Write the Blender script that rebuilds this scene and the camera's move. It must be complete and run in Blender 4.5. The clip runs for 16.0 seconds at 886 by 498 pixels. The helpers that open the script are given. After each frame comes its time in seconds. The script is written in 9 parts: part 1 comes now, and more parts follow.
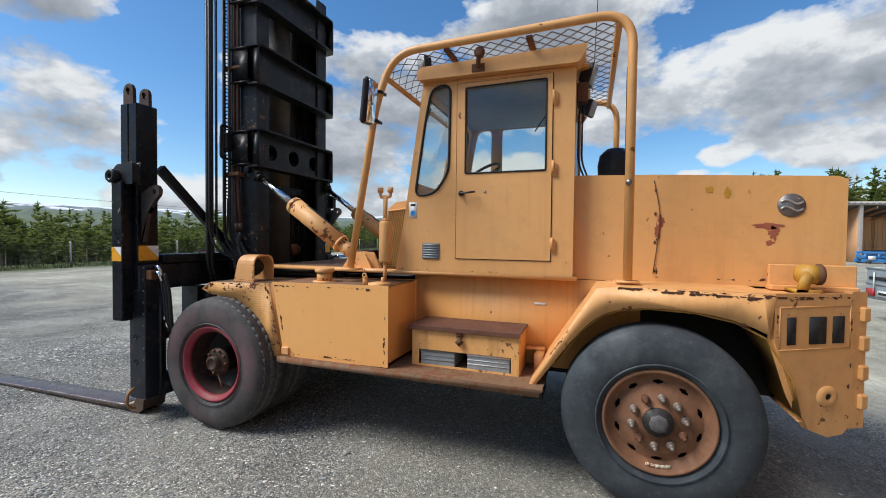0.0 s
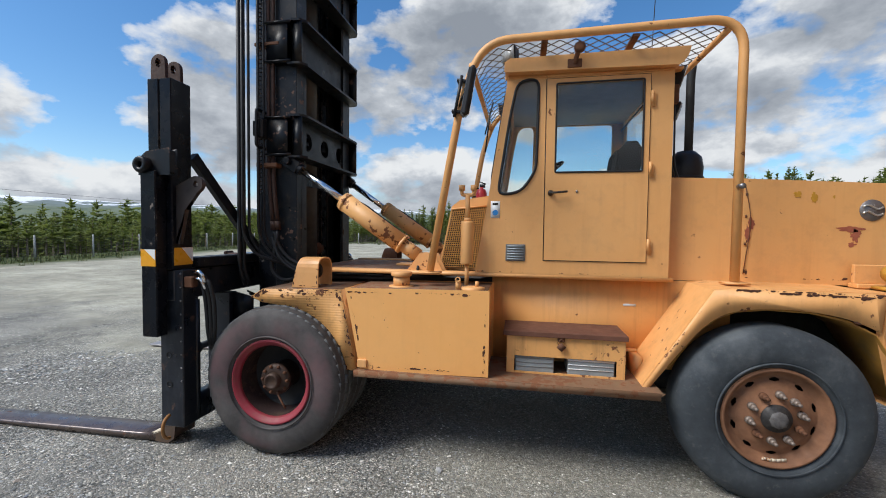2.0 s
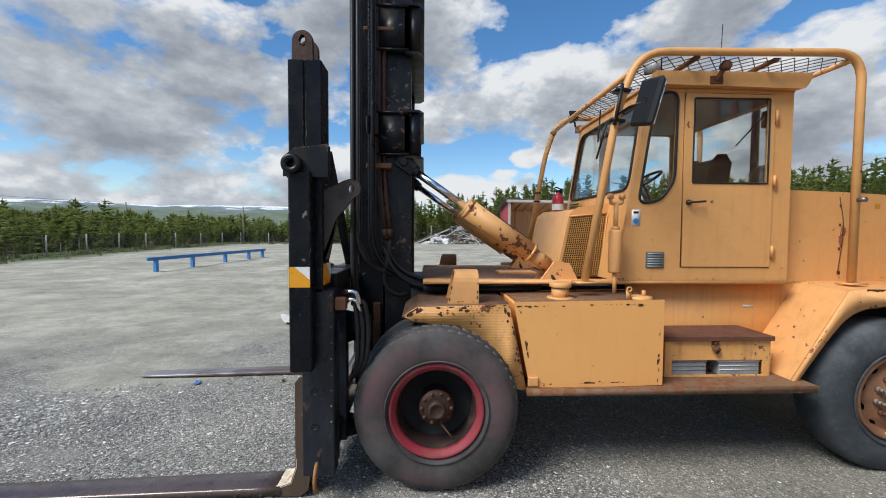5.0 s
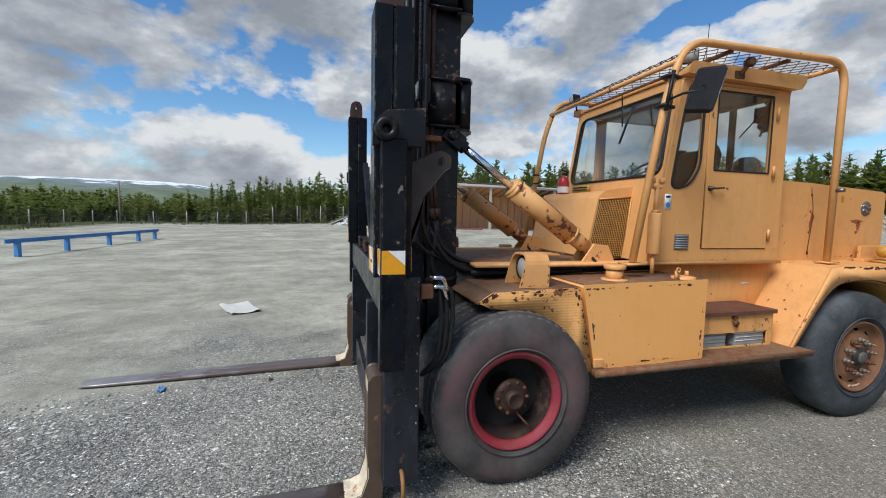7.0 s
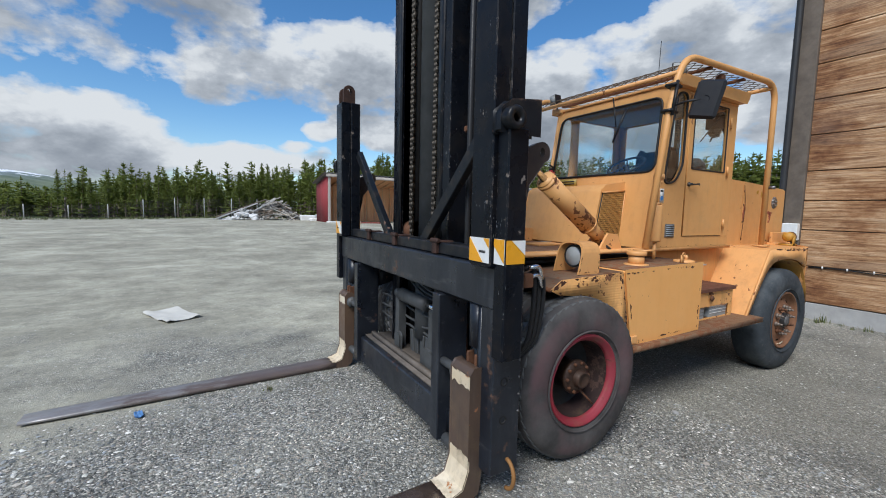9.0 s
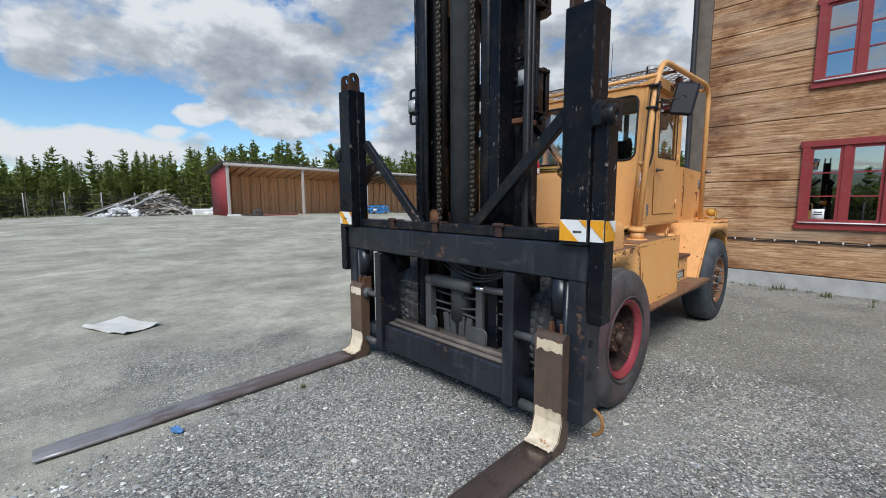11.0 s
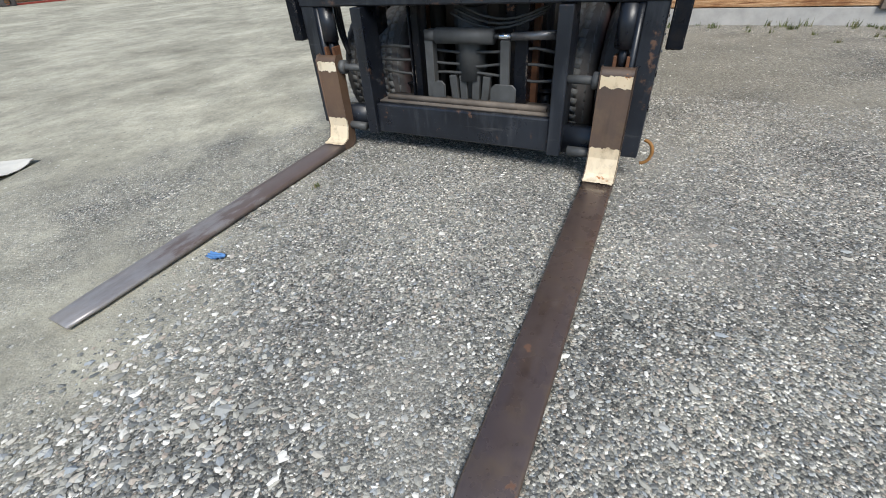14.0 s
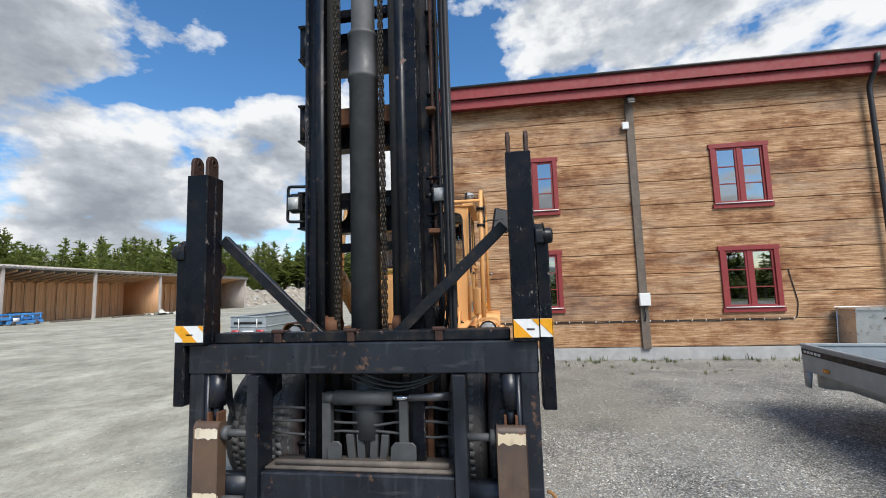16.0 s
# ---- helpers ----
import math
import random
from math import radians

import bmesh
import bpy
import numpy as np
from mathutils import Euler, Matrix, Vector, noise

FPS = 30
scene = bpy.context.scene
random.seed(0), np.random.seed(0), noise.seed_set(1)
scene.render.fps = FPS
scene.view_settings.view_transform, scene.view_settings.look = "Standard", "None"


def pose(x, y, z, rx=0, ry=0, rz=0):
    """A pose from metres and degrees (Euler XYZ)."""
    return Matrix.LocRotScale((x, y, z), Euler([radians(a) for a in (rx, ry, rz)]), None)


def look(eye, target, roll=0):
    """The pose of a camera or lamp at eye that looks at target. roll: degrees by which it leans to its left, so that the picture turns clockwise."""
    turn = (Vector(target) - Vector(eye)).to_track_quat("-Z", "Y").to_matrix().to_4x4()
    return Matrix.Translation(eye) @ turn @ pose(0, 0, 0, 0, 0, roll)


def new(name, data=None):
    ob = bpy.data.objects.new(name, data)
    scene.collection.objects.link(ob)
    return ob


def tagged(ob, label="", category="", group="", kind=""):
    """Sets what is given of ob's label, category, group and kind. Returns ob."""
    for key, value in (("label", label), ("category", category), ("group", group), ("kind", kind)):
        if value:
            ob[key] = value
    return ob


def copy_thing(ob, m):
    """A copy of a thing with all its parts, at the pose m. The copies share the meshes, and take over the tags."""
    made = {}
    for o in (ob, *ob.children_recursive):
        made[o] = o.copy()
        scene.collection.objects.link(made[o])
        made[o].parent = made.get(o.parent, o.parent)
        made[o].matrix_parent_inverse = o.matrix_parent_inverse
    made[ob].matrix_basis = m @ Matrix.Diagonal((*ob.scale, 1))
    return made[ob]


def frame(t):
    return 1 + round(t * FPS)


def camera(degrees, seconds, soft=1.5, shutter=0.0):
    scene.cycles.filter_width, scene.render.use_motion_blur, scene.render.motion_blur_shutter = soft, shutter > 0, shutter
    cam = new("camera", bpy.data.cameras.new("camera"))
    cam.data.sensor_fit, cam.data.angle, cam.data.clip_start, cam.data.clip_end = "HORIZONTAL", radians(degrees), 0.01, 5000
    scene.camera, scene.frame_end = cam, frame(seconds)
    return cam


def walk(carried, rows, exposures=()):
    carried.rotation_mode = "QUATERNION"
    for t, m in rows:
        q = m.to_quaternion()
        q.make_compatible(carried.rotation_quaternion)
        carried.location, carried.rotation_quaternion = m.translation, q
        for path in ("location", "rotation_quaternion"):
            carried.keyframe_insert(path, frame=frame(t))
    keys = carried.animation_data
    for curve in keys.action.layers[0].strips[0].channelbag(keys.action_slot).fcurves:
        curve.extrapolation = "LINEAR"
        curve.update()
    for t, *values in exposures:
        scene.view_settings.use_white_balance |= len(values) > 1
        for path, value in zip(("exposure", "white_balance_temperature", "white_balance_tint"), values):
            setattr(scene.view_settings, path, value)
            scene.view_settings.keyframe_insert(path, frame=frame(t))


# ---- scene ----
cam = camera(93.8, 16.0, soft=1.0)
PATH = [
    (0, (0.017, 0.039, 1.631), (-0.658, 1.921, 1.58), 0.6),
    (0.5, (-0.27, -0.06, 1.633), (-0.851, 1.853, 1.574), 0.9),
    (1, (-0.546, -0.199, 1.655), (-1.045, 1.736, 1.587), 0.9),
    (1.5, (-0.86, -0.144, 1.664), (-1.289, 1.808, 1.589), 0.8),
    (2, (-1.165, -0.094, 1.675), (-1.536, 1.869, 1.596), 0.7),
    (2.5, (-1.498, -0.106, 1.706), (-1.819, 1.867, 1.629), 0.5),
    (3, (-1.788, -0.038, 1.716), (-2.058, 1.943, 1.64), 0.3),
    (3.5, (-2.077, 0.025, 1.755), (-2.274, 2.014, 1.679), 0.2),
    (4, (-2.404, -0.039, 1.743), (-2.522, 1.956, 1.674), 0.0),
    (4.2, (-2.545, -0.057, 1.746), (-2.616, 1.94, 1.678), -0.0),
    (6.3, (-3.748, 0.135, 1.733), (-3.398, 2.099, 1.595), 1.0),
    (6.5, (-3.86, 0.211, 1.718), (-3.456, 2.164, 1.574), 1.0),
    (7, (-4.093, 0.34, 1.719), (-3.554, 2.259, 1.552), 1.2),
    (7.5, (-4.415, 0.399, 1.7), (-3.738, 2.271, 1.514), 1.4),
    (8, (-4.682, 0.484, 1.691), (-3.872, 2.301, 1.493), 1.5),
    (8.2, (-4.769, 0.552, 1.685), (-3.91, 2.347, 1.485), 1.5),
    (10.3, (-5.751, 1.139, 1.665), (-4.528, 2.711, 1.485), 0.1),
    (10.5, (-5.842, 1.2, 1.662), (-4.574, 2.735, 1.468), -0.1),
    (11, (-6.164, 1.329, 1.663), (-4.792, 2.764, 1.424), -0.3),
    (11.5, (-6.346, 1.507, 1.645), (-4.883, 2.833, 1.328), -0.8),
    (12, (-6.428, 1.751, 1.643), (-4.911, 2.972, 1.187), -1.7),
    (12.5, (-6.583, 1.927, 1.613), (-5.07, 3.052, 0.945), -2.9),
    (13, (-6.806, 2.113, 1.563), (-5.35, 3.136, 0.65), -4.0),
    (13.2, (-6.811, 2.201, 1.54), (-5.394, 3.166, 0.511), -3.8),
    (13.5, (-6.849, 2.268, 1.478), (-5.503, 3.192, 0.322), -5.2),
    (14, (-6.784, 2.458, 1.456), (-5.363, 3.243, 0.288), -4.3),
    (14.5, (-6.754, 2.592, 1.511), (-5.077, 3.185, 0.596), -2.6),
    (15, (-6.807, 2.713, 1.639), (-4.908, 3.113, 1.156), -2.0),
    (15.5, (-6.856, 2.741, 1.728), (-4.879, 3.036, 1.65), -2.0),
    (16, (-6.894, 2.756, 1.759), (-4.923, 3.029, 1.955), -1.8),
]
LIGHT = [(0, 0.49, 6370, 8.5), (2.5, 0.48, 6390, 9), (4, 0.47, 6390, 9), (6.5, 0.39, 6430, 9), (8, 0.31, 6170, 8.5), (10.5, 0.34, 6160, 8), (12, 0.42, 6420, 8), (13.5, 0.57, 6690, 7.5), (14.5, 0.70, 6540, 8), (15.2, 0.79, 6500, 8.4), (15.6, 0.76, 6490, 8.8), (16, 0.65, 6500, 9)]
walk(cam, [(t, look(eye, target, roll)) for t, eye, target, roll in PATH], LIGHT)

# ---- world, sun ----
SUN_AZ, SUN_EL = radians(236), radians(50)      # azimuth clockwise from +y
world = bpy.data.worlds.new("sky")
scene.world = world
world.use_nodes = True
wt = world.node_tree
wn, wl = wt.nodes, wt.links
wn.clear()


def wmath(op, a, b=None):
    n = wn.new("ShaderNodeMath")
    n.operation = op
    for i, v in enumerate((a, b)):
        if v is None:
            continue
        if isinstance(v, (int, float)):
            n.inputs[i].default_value = v
        else:
            wl.new(v, n.inputs[i])
    return n.outputs[0]


tc = wn.new("ShaderNodeTexCoord")
sep = wn.new("ShaderNodeSeparateXYZ")
wl.new(tc.outputs["Generated"], sep.inputs[0])
height = wmath("ADD", wmath("MAXIMUM", sep.outputs[2], 0.0), 0.26)
com = wn.new("ShaderNodeCombineXYZ")
wl.new(wmath("DIVIDE", sep.outputs[0], height), com.inputs[0])
wl.new(wmath("DIVIDE", sep.outputs[1], height), com.inputs[1])
com.inputs[2].default_value = 3.7


def cloud_noise(offset, scale, detail, rough):
    mp = wn.new("ShaderNodeMapping")
    mp.inputs["Location"].default_value = offset
    wl.new(com.outputs[0], mp.inputs["Vector"])
    n = wn.new("ShaderNodeTexNoise")
    n.inputs["Scale"].default_value, n.inputs["Detail"].default_value, n.inputs["Roughness"].default_value = scale, detail, rough
    wl.new(mp.outputs[0], n.inputs["Vector"])
    return n.outputs["Fac"]


def wramp(fac, stops):
    r = wn.new("ShaderNodeValToRGB")
    el = r.color_ramp.elements
    while len(el) < len(stops):
        el.new(0.5)
    for e, (p, c) in zip(el, stops):
        e.position, e.color = p, c
    wl.new(fac, r.inputs[0])
    return r.outputs[0]


sky = wn.new("ShaderNodeTexSky")
sky.sky_type = "NISHITA"
sky.sun_disc = False
sky.sun_elevation, sky.sun_rotation = SUN_EL, SUN_AZ
sky.air_density, sky.dust_density, sky.ozone_density = 1.0, 0.4, 2.5
blue = wn.new("ShaderNodeHueSaturation")
blue.inputs["Saturation"].default_value, blue.inputs["Value"].default_value = 1.25, 1.36
wl.new(sky.outputs[0], blue.inputs["Color"])
# heaped clouds: heading and height in degrees, half width, half height
CLOUDS = [(-64, 11, 11, 7), (-67, 25, 8, 5), (-33, 12, 15, 10.5), (-6, 24, 16, 9), (8, 17, 12, 5.0), (-25, 18, 12, 7.5), (-18, 7, 15, 4.8),
          (22, 16.5, 17, 6.2), (14, 10, 2.6, 1.3), (10.5, 7.6, 2.2, 0.9), (24, 10, 6, 2.2), (31, 24, 8, 4.5), (47, 12, 17, 8), (38, 29, 13, 5.5),
          (60, 22.5, 5, 3), (69, 15, 9, 10), (112, 34, 26, 13), (-46, 4.5, 18, 3.4), (-20, 3.0, 22, 2.6), (24, 2.5, 20, 2.2), (4, 5.0, 16, 2.6), (16.5, 11.2, 2.2, 1.2), (46, 5.5, 20, 4.0), (92, 10, 16, 8), (125, 14, 14, 8)]
az = wmath("MULTIPLY", wmath("ARCTAN2", sep.outputs[0], sep.outputs[1]), 57.2958)
el = wmath("MULTIPLY", wmath("ARCSINE", sep.outputs[2]), 57.2958)


def wvec(op, a, *vals):
    n = wn.new("ShaderNodeVectorMath")
    n.operation = op
    for i, v in enumerate((a,) + vals):
        if isinstance(v, tuple):
            n.inputs[i].default_value = v
        else:
            wl.new(v, n.inputs[i])
    return n.outputs["Value" if op == "DOT_PRODUCT" else "Vector"]


def heaps(height):
    """How deep inside the nearest cloud a direction lies: 1 at its middle, 0 at its rim."""
    at = wn.new("ShaderNodeCombineXYZ")
    wl.new(az, at.inputs[0])
    wl.new(height, at.inputs[1])
    least = 3.0
    for a, e, w, h in CLOUDS:
        q = wvec("MULTIPLY_ADD", at.outputs[0], (1 / w, 1 / h, 0), (-a / w, -e / h, 0))
        q = wvec("DOT_PRODUCT", q, q)
        if isinstance(least, float):
            least = wmath("MINIMUM", q, least)
        else:
            n = wn.new("ShaderNodeMath")
            n.operation = "SMOOTH_MIN"
            wl.new(least, n.inputs[0])
            wl.new(q, n.inputs[1])
            n.inputs[2].default_value = 0.35
            least = n.outputs[0]
    return wmath("SUBTRACT", 1.0, least)


def puffs(shift, scale, detail, rough):
    n = wn.new("ShaderNodeTexNoise")
    n.inputs["Scale"].default_value, n.inputs["Detail"].default_value, n.inputs["Roughness"].default_value = scale, detail, rough
    wl.new(wvec("MULTIPLY_ADD", tc.outputs["Generated"], (1.0, 1.0, 1.75), (3.1, 1.7, 0.4 + shift * 1.75)), n.inputs["Vector"])
    return wmath("SUBTRACT", n.outputs["Fac"], 0.5)


# loose cloud overhead and behind, heaped cloud all round the horizon
loose = wmath("MULTIPLY", wmath("SUBTRACT", cloud_noise((1.3, 0.4, 0), 1.15, 9, 0.58), 0.49), 5.0)
aloft = wmath("MULTIPLY", wmath("SUBTRACT", el, 36.0), 0.12)
aside = wmath("MULTIPLY", wmath("SUBTRACT", wmath("ABSOLUTE", wmath("SUBTRACT", az, 32.0)), 108.0), 0.1)
away = wn.new("ShaderNodeClamp")
wl.new(wmath("MAXIMUM", aloft, aside), away.inputs[0])
away = away.outputs[0]


def blend(f, a, b):
    return wmath("ADD", wmath("MULTIPLY", a, wmath("SUBTRACT", 1.0, f)), wmath("MULTIPLY", b, f))


coarse, fine = puffs(0.0, 5.5, 8, 0.52), puffs(0.0, 24.0, 5, 0.58)
body = wmath("ADD", wmath("MULTIPLY", heaps(el), 0.42), wmath("ADD", wmath("MULTIPLY", coarse, 2.2), wmath("MULTIPLY", fine, 0.36)))
body = blend(away, body, loose)
cover = wramp(body, [(0.0, (0, 0, 0, 1)), (0.08, (0.5, 0.5, 0.5, 1)), (0.24, (1, 1, 1, 1))])
over = wmath("ADD", wmath("MULTIPLY", heaps(wmath("ADD", el, 3.2)), 0.50), wmath("MULTIPLY", puffs(0.06, 5.5, 6, 0.52), 2.4))
over = wmath("ADD", over, wmath("ADD", wmath("MULTIPLY", wmath("SUBTRACT", el, 14.0), 0.021), wmath("MULTIPLY", fine, -0.85)))
thin = wn.new("ShaderNodeClamp")
wl.new(wmath("MULTIPLY", wmath("SUBTRACT", az, 70.0), 0.05), thin.inputs[0])
over = wmath("SUBTRACT", over, wmath("MULTIPLY", thin.outputs[0], 0.52))
dull = wn.new("ShaderNodeClamp")                          # heavier, greyer cloud to one side
wl.new(wmath("MULTIPLY", wmath("SUBTRACT", 4.0, az), 0.05), dull.inputs[0])
hazy = wn.new("ShaderNodeClamp")
wl.new(wmath("MULTIPLY", wmath("SUBTRACT", 9.5, el), 0.14), hazy.inputs[0])
over = wmath("ADD", over, wmath("MULTIPLY", dull.outputs[0], wmath("ADD", 0.24, wmath("MULTIPLY", hazy.outputs[0], 0.06))))
over = wmath("ADD", over, wmath("MULTIPLY", hazy.outputs[0], 0.15))
low = wn.new("ShaderNodeClamp")                           # flat grey bases low over the woods
wl.new(wmath("SUBTRACT", 1.0, wmath("ADD", wmath("MULTIPLY", wmath("ABSOLUTE", wmath("SUBTRACT", az, 45.0)), 0.03), wmath("MULTIPLY", wmath("ABSOLUTE", wmath("SUBTRACT", el, 8.0)), 0.11))), low.inputs[0])
over = wmath("ADD", over, wmath("MULTIPLY", low.outputs[0], 0.24))
over = blend(away, over, loose)
shade = wramp(over, [(0.0, (7.2, 7.3, 7.4, 1)), (0.16, (6.5, 6.65, 6.85, 1)), (0.36, (4.7, 4.95, 5.35, 1)), (0.70, (3.3, 3.55, 3.95, 1)), (1.0, (2.5, 2.75, 3.15, 1))])
mixer = wn.new("ShaderNodeMix")
mixer.data_type = "RGBA"
wl.new(cover, mixer.inputs["Factor"])
wl.new(blue.outputs[0], mixer.inputs["A"])
wl.new(shade, mixer.inputs["B"])
bg = wn.new("ShaderNodeBackground")
bg.inputs["Strength"].default_value = 0.082
wl.new(mixer.outputs["Result"], bg.inputs["Color"])
wo = wn.new("ShaderNodeOutputWorld")
wl.new(bg.outputs[0], wo.inputs[0])

sun_data = bpy.data.lights.new("sun", "SUN")
sun_data.energy, sun_data.angle, sun_data.color = 2.9, radians(28), (1.0, 0.965, 0.92)
sun = new("sun", sun_data)
sun.matrix_world = look((30 * math.sin(SUN_AZ), 30 * math.cos(SUN_AZ), 34), (0, 0, 0))


# ---- materials ----
class Mat:
    """A node material with small helpers."""

    def __init__(self, name, rough=0.6, metal=0.0, spec=0.5):
        self.m = bpy.data.materials.new(name)
        self.m.use_nodes = True
        self.t = self.m.node_tree
        self.b = self.t.nodes["Principled BSDF"]
        self.b.inputs["Roughness"].default_value = rough
        self.b.inputs["Metallic"].default_value = metal
        self.b.inputs["Specular IOR Level"].default_value = spec
        self.tc = self.t.nodes.new("ShaderNodeTexCoord")
        self.co = self.tc.outputs["Object"]

    def put(self, value, socket):
        if hasattr(value, "is_output"):
            self.t.links.new(value, socket)
        elif isinstance(value, (int, float)):
            socket.default_value = value
        else:
            socket.default_value = (*value, 1) if len(value) == 3 and socket.type == "RGBA" else value

    def scaled(self, s, src=None, loc=(0, 0, 0)):
        n = self.t.nodes.new("ShaderNodeMapping")
        n.inputs["Scale"].default_value, n.inputs["Location"].default_value = s, loc
        self.t.links.new(src or self.co, n.inputs["Vector"])
        return n.outputs[0]

    def tex(self, scale, detail=4, rough=0.55, vec=None, distort=0.0):
        n = self.t.nodes.new("ShaderNodeTexNoise")
        for k, v in (("Scale", scale), ("Detail", detail), ("Roughness", rough), ("Distortion", distort)):
            n.inputs[k].default_value = v
        self.t.links.new(vec or self.co, n.inputs["Vector"])
        return n.outputs["Fac"]

    def cells(self, scale, feature="F1", out="Distance", vec=None):
        n = self.t.nodes.new("ShaderNodeTexVoronoi")
        n.feature = feature
        n.inputs["Scale"].default_value = scale
        self.t.links.new(vec or self.co, n.inputs["Vector"])
        return n.outputs[out]

    def ramp(self, fac, *stops):
        r = self.t.nodes.new("ShaderNodeValToRGB")
        el = r.color_ramp.elements
        while len(el) < len(stops):
            el.new(0.5)
        for e, (p, c) in zip(el, stops):
            e.position = p
            e.color = (c, c, c, 1) if isinstance(c, (int, float)) else (*c, 1)
        self.t.links.new(fac, r.inputs[0])
        return r.outputs[0]

    def mix(self, fac, a, b, blend="MIX"):
        n = self.t.nodes.new("ShaderNodeMix")
        n.data_type, n.blend_type = "RGBA", blend
        for v, k in ((fac, "Factor"), (a, "A"), (b, "B")):
            s = [i for i in n.inputs if i.name == k and i.type == ("VALUE" if k == "Factor" else "RGBA")][0]
            self.put(v, s)
        return [o for o in n.outputs if o.type == "RGBA"][0]

    def calc(self, op, a, b=0.0):
        n = self.t.nodes.new("ShaderNodeMath")
        n.operation = op
        self.put(a, n.inputs[0])
        self.put(b, n.inputs[1])
        return n.outputs[0]

    def rand(self):
        return self.t.nodes.new("ShaderNodeObjectInfo").outputs["Random"]

    def island(self):
        return self.t.nodes.new("ShaderNodeNewGeometry").outputs["Random Per Island"]

    def set(self, color=None, rough=None, metal=None):
        for v, k in ((color, "Base Color"), (rough, "Roughness"), (metal, "Metallic")):
            if v is not None:
                self.put(v, self.b.inputs[k])
        return self

    def bump(self, h, strength=0.3, dist=0.01, after=None):
        n = self.t.nodes.new("ShaderNodeBump")
        n.inputs["Strength"].default_value, n.inputs["Distance"].default_value = strength, dist
        self.put(h, n.inputs["Height"])
        if after:
            self.t.links.new(after, n.inputs["Normal"])
        self.t.links.new(n.outputs[0], self.b.inputs["Normal"])
        return n.outputs[0]


RUST = (0.13, 0.052, 0.022)


def painted(name, base, fade, chips=0.66, rough=0.5, dirt=0.35, streak=0.3, rust=RUST, edges=0.0, spec=0.5, nicks=0.0):
    """Old paint: fading in large clouds, rain streaks, dirt, rust chips and pale nicks."""
    k = Mat(name, spec=spec)
    big = k.tex(1.3, 5, 0.6)
    col = k.mix(k.ramp(big, (0.3, 0.0), (0.7, 1.0)), base, fade)
    runs = k.tex(1.0, 4, 0.6, k.scaled((14, 14, 0.9)))
    col = k.mix(k.calc("MULTIPLY", k.ramp(runs, (0.52, 0.0), (0.75, 1.0)), streak), col, tuple(c * 0.55 for c in base))
    grime = k.tex(7.0, 8, 0.7)
    col = k.mix(k.calc("MULTIPLY", k.ramp(grime, (0.5, 0.0), (0.72, 1.0)), dirt), col, (0.16, 0.11, 0.06))
    spots = k.tex(16.0, 5, 0.62)
    where = k.tex(2.6, 2, 0.5)
    chip = k.ramp(k.calc("ADD", k.calc("MULTIPLY", spots, 0.72), k.calc("MULTIPLY", where, 0.36)), (chips, 0.0), (chips + 0.02, 1.0))
    if edges:                                              # paint knocked off along sharp edges
        bv, ge, dt = [k.t.nodes.new("ShaderNode" + s) for s in ("Bevel", "NewGeometry", "VectorMath")]
        bv.samples, bv.inputs["Radius"].default_value, dt.operation = 4, 0.016 + 0.022 * (edges > 0.5), "DOT_PRODUCT"
        k.t.links.new(bv.outputs[0], dt.inputs[0])
        k.t.links.new(ge.outputs["Normal"], dt.inputs[1])
        rim = k.ramp(dt.outputs["Value"], (0.88, 1.0), (0.992, 0.0))
        knock = k.ramp(k.calc("ADD", k.calc("MULTIPLY", rim, edges), k.calc("ADD", k.calc("MULTIPLY", k.tex(30, 4, 0.65), 0.5), k.calc("MULTIPLY", k.tex(5, 3), 0.35))), (0.78, 0.0), (0.81, 1.0))
        chip = k.calc("MAXIMUM", chip, k.calc("MULTIPLY", knock, k.ramp(rim, (0.05, 0.0), (0.2, 1.0))))
    tone = k.mix(k.tex(60, 4), rust, tuple(c * 1.9 for c in rust))
    col = k.mix(chip, col, tone)
    if nicks:                                              # small pale knocks and scratches, in drifts
        drift = k.ramp(k.tex(1.7, 4, 0.6), (0.45, 0.0), (0.62, 0.10))
        nick = k.ramp(k.calc("ADD", k.tex(1.0, 3, 0.6, k.scaled((75, 75, 26))), drift), (0.765, 0.0), (0.79, nicks))
        col = k.mix(nick, col, (0.20, 0.205, 0.21))
    k.set(col, k.mix(chip, k.ramp(k.tex(9, 4), (0.3, rough - 0.1), (0.7, rough + 0.15)), (0.9, 0.9, 0.9)))
    k.bump(k.calc("SUBTRACT", k.calc("MULTIPLY", k.tex(45, 4), 0.3), k.calc("MULTIPLY", chip, 0.6)), 0.25, 0.003)
    return k.m


def plain(name, color, rough=0.5, metal=0.0, vary=0.25, scale=12.0, bump=0.12):
    k = Mat(name, rough, metal, 0.3 if max(color) < 0.03 else 0.5)
    f = k.ramp(k.tex(scale, 6, 0.65), (0.3, 0.0), (0.72, 1.0))
    k.set(k.mix(f, color, tuple(c * (1 - vary) for c in color)), k.ramp(k.tex(scale * 2.3, 4), (0.3, max(rough - 0.12, 0.02)), (0.7, min(rough + 0.12, 1))))
    if bump:
        k.bump(k.tex(scale * 5, 4), bump, 0.003)
    return k.m


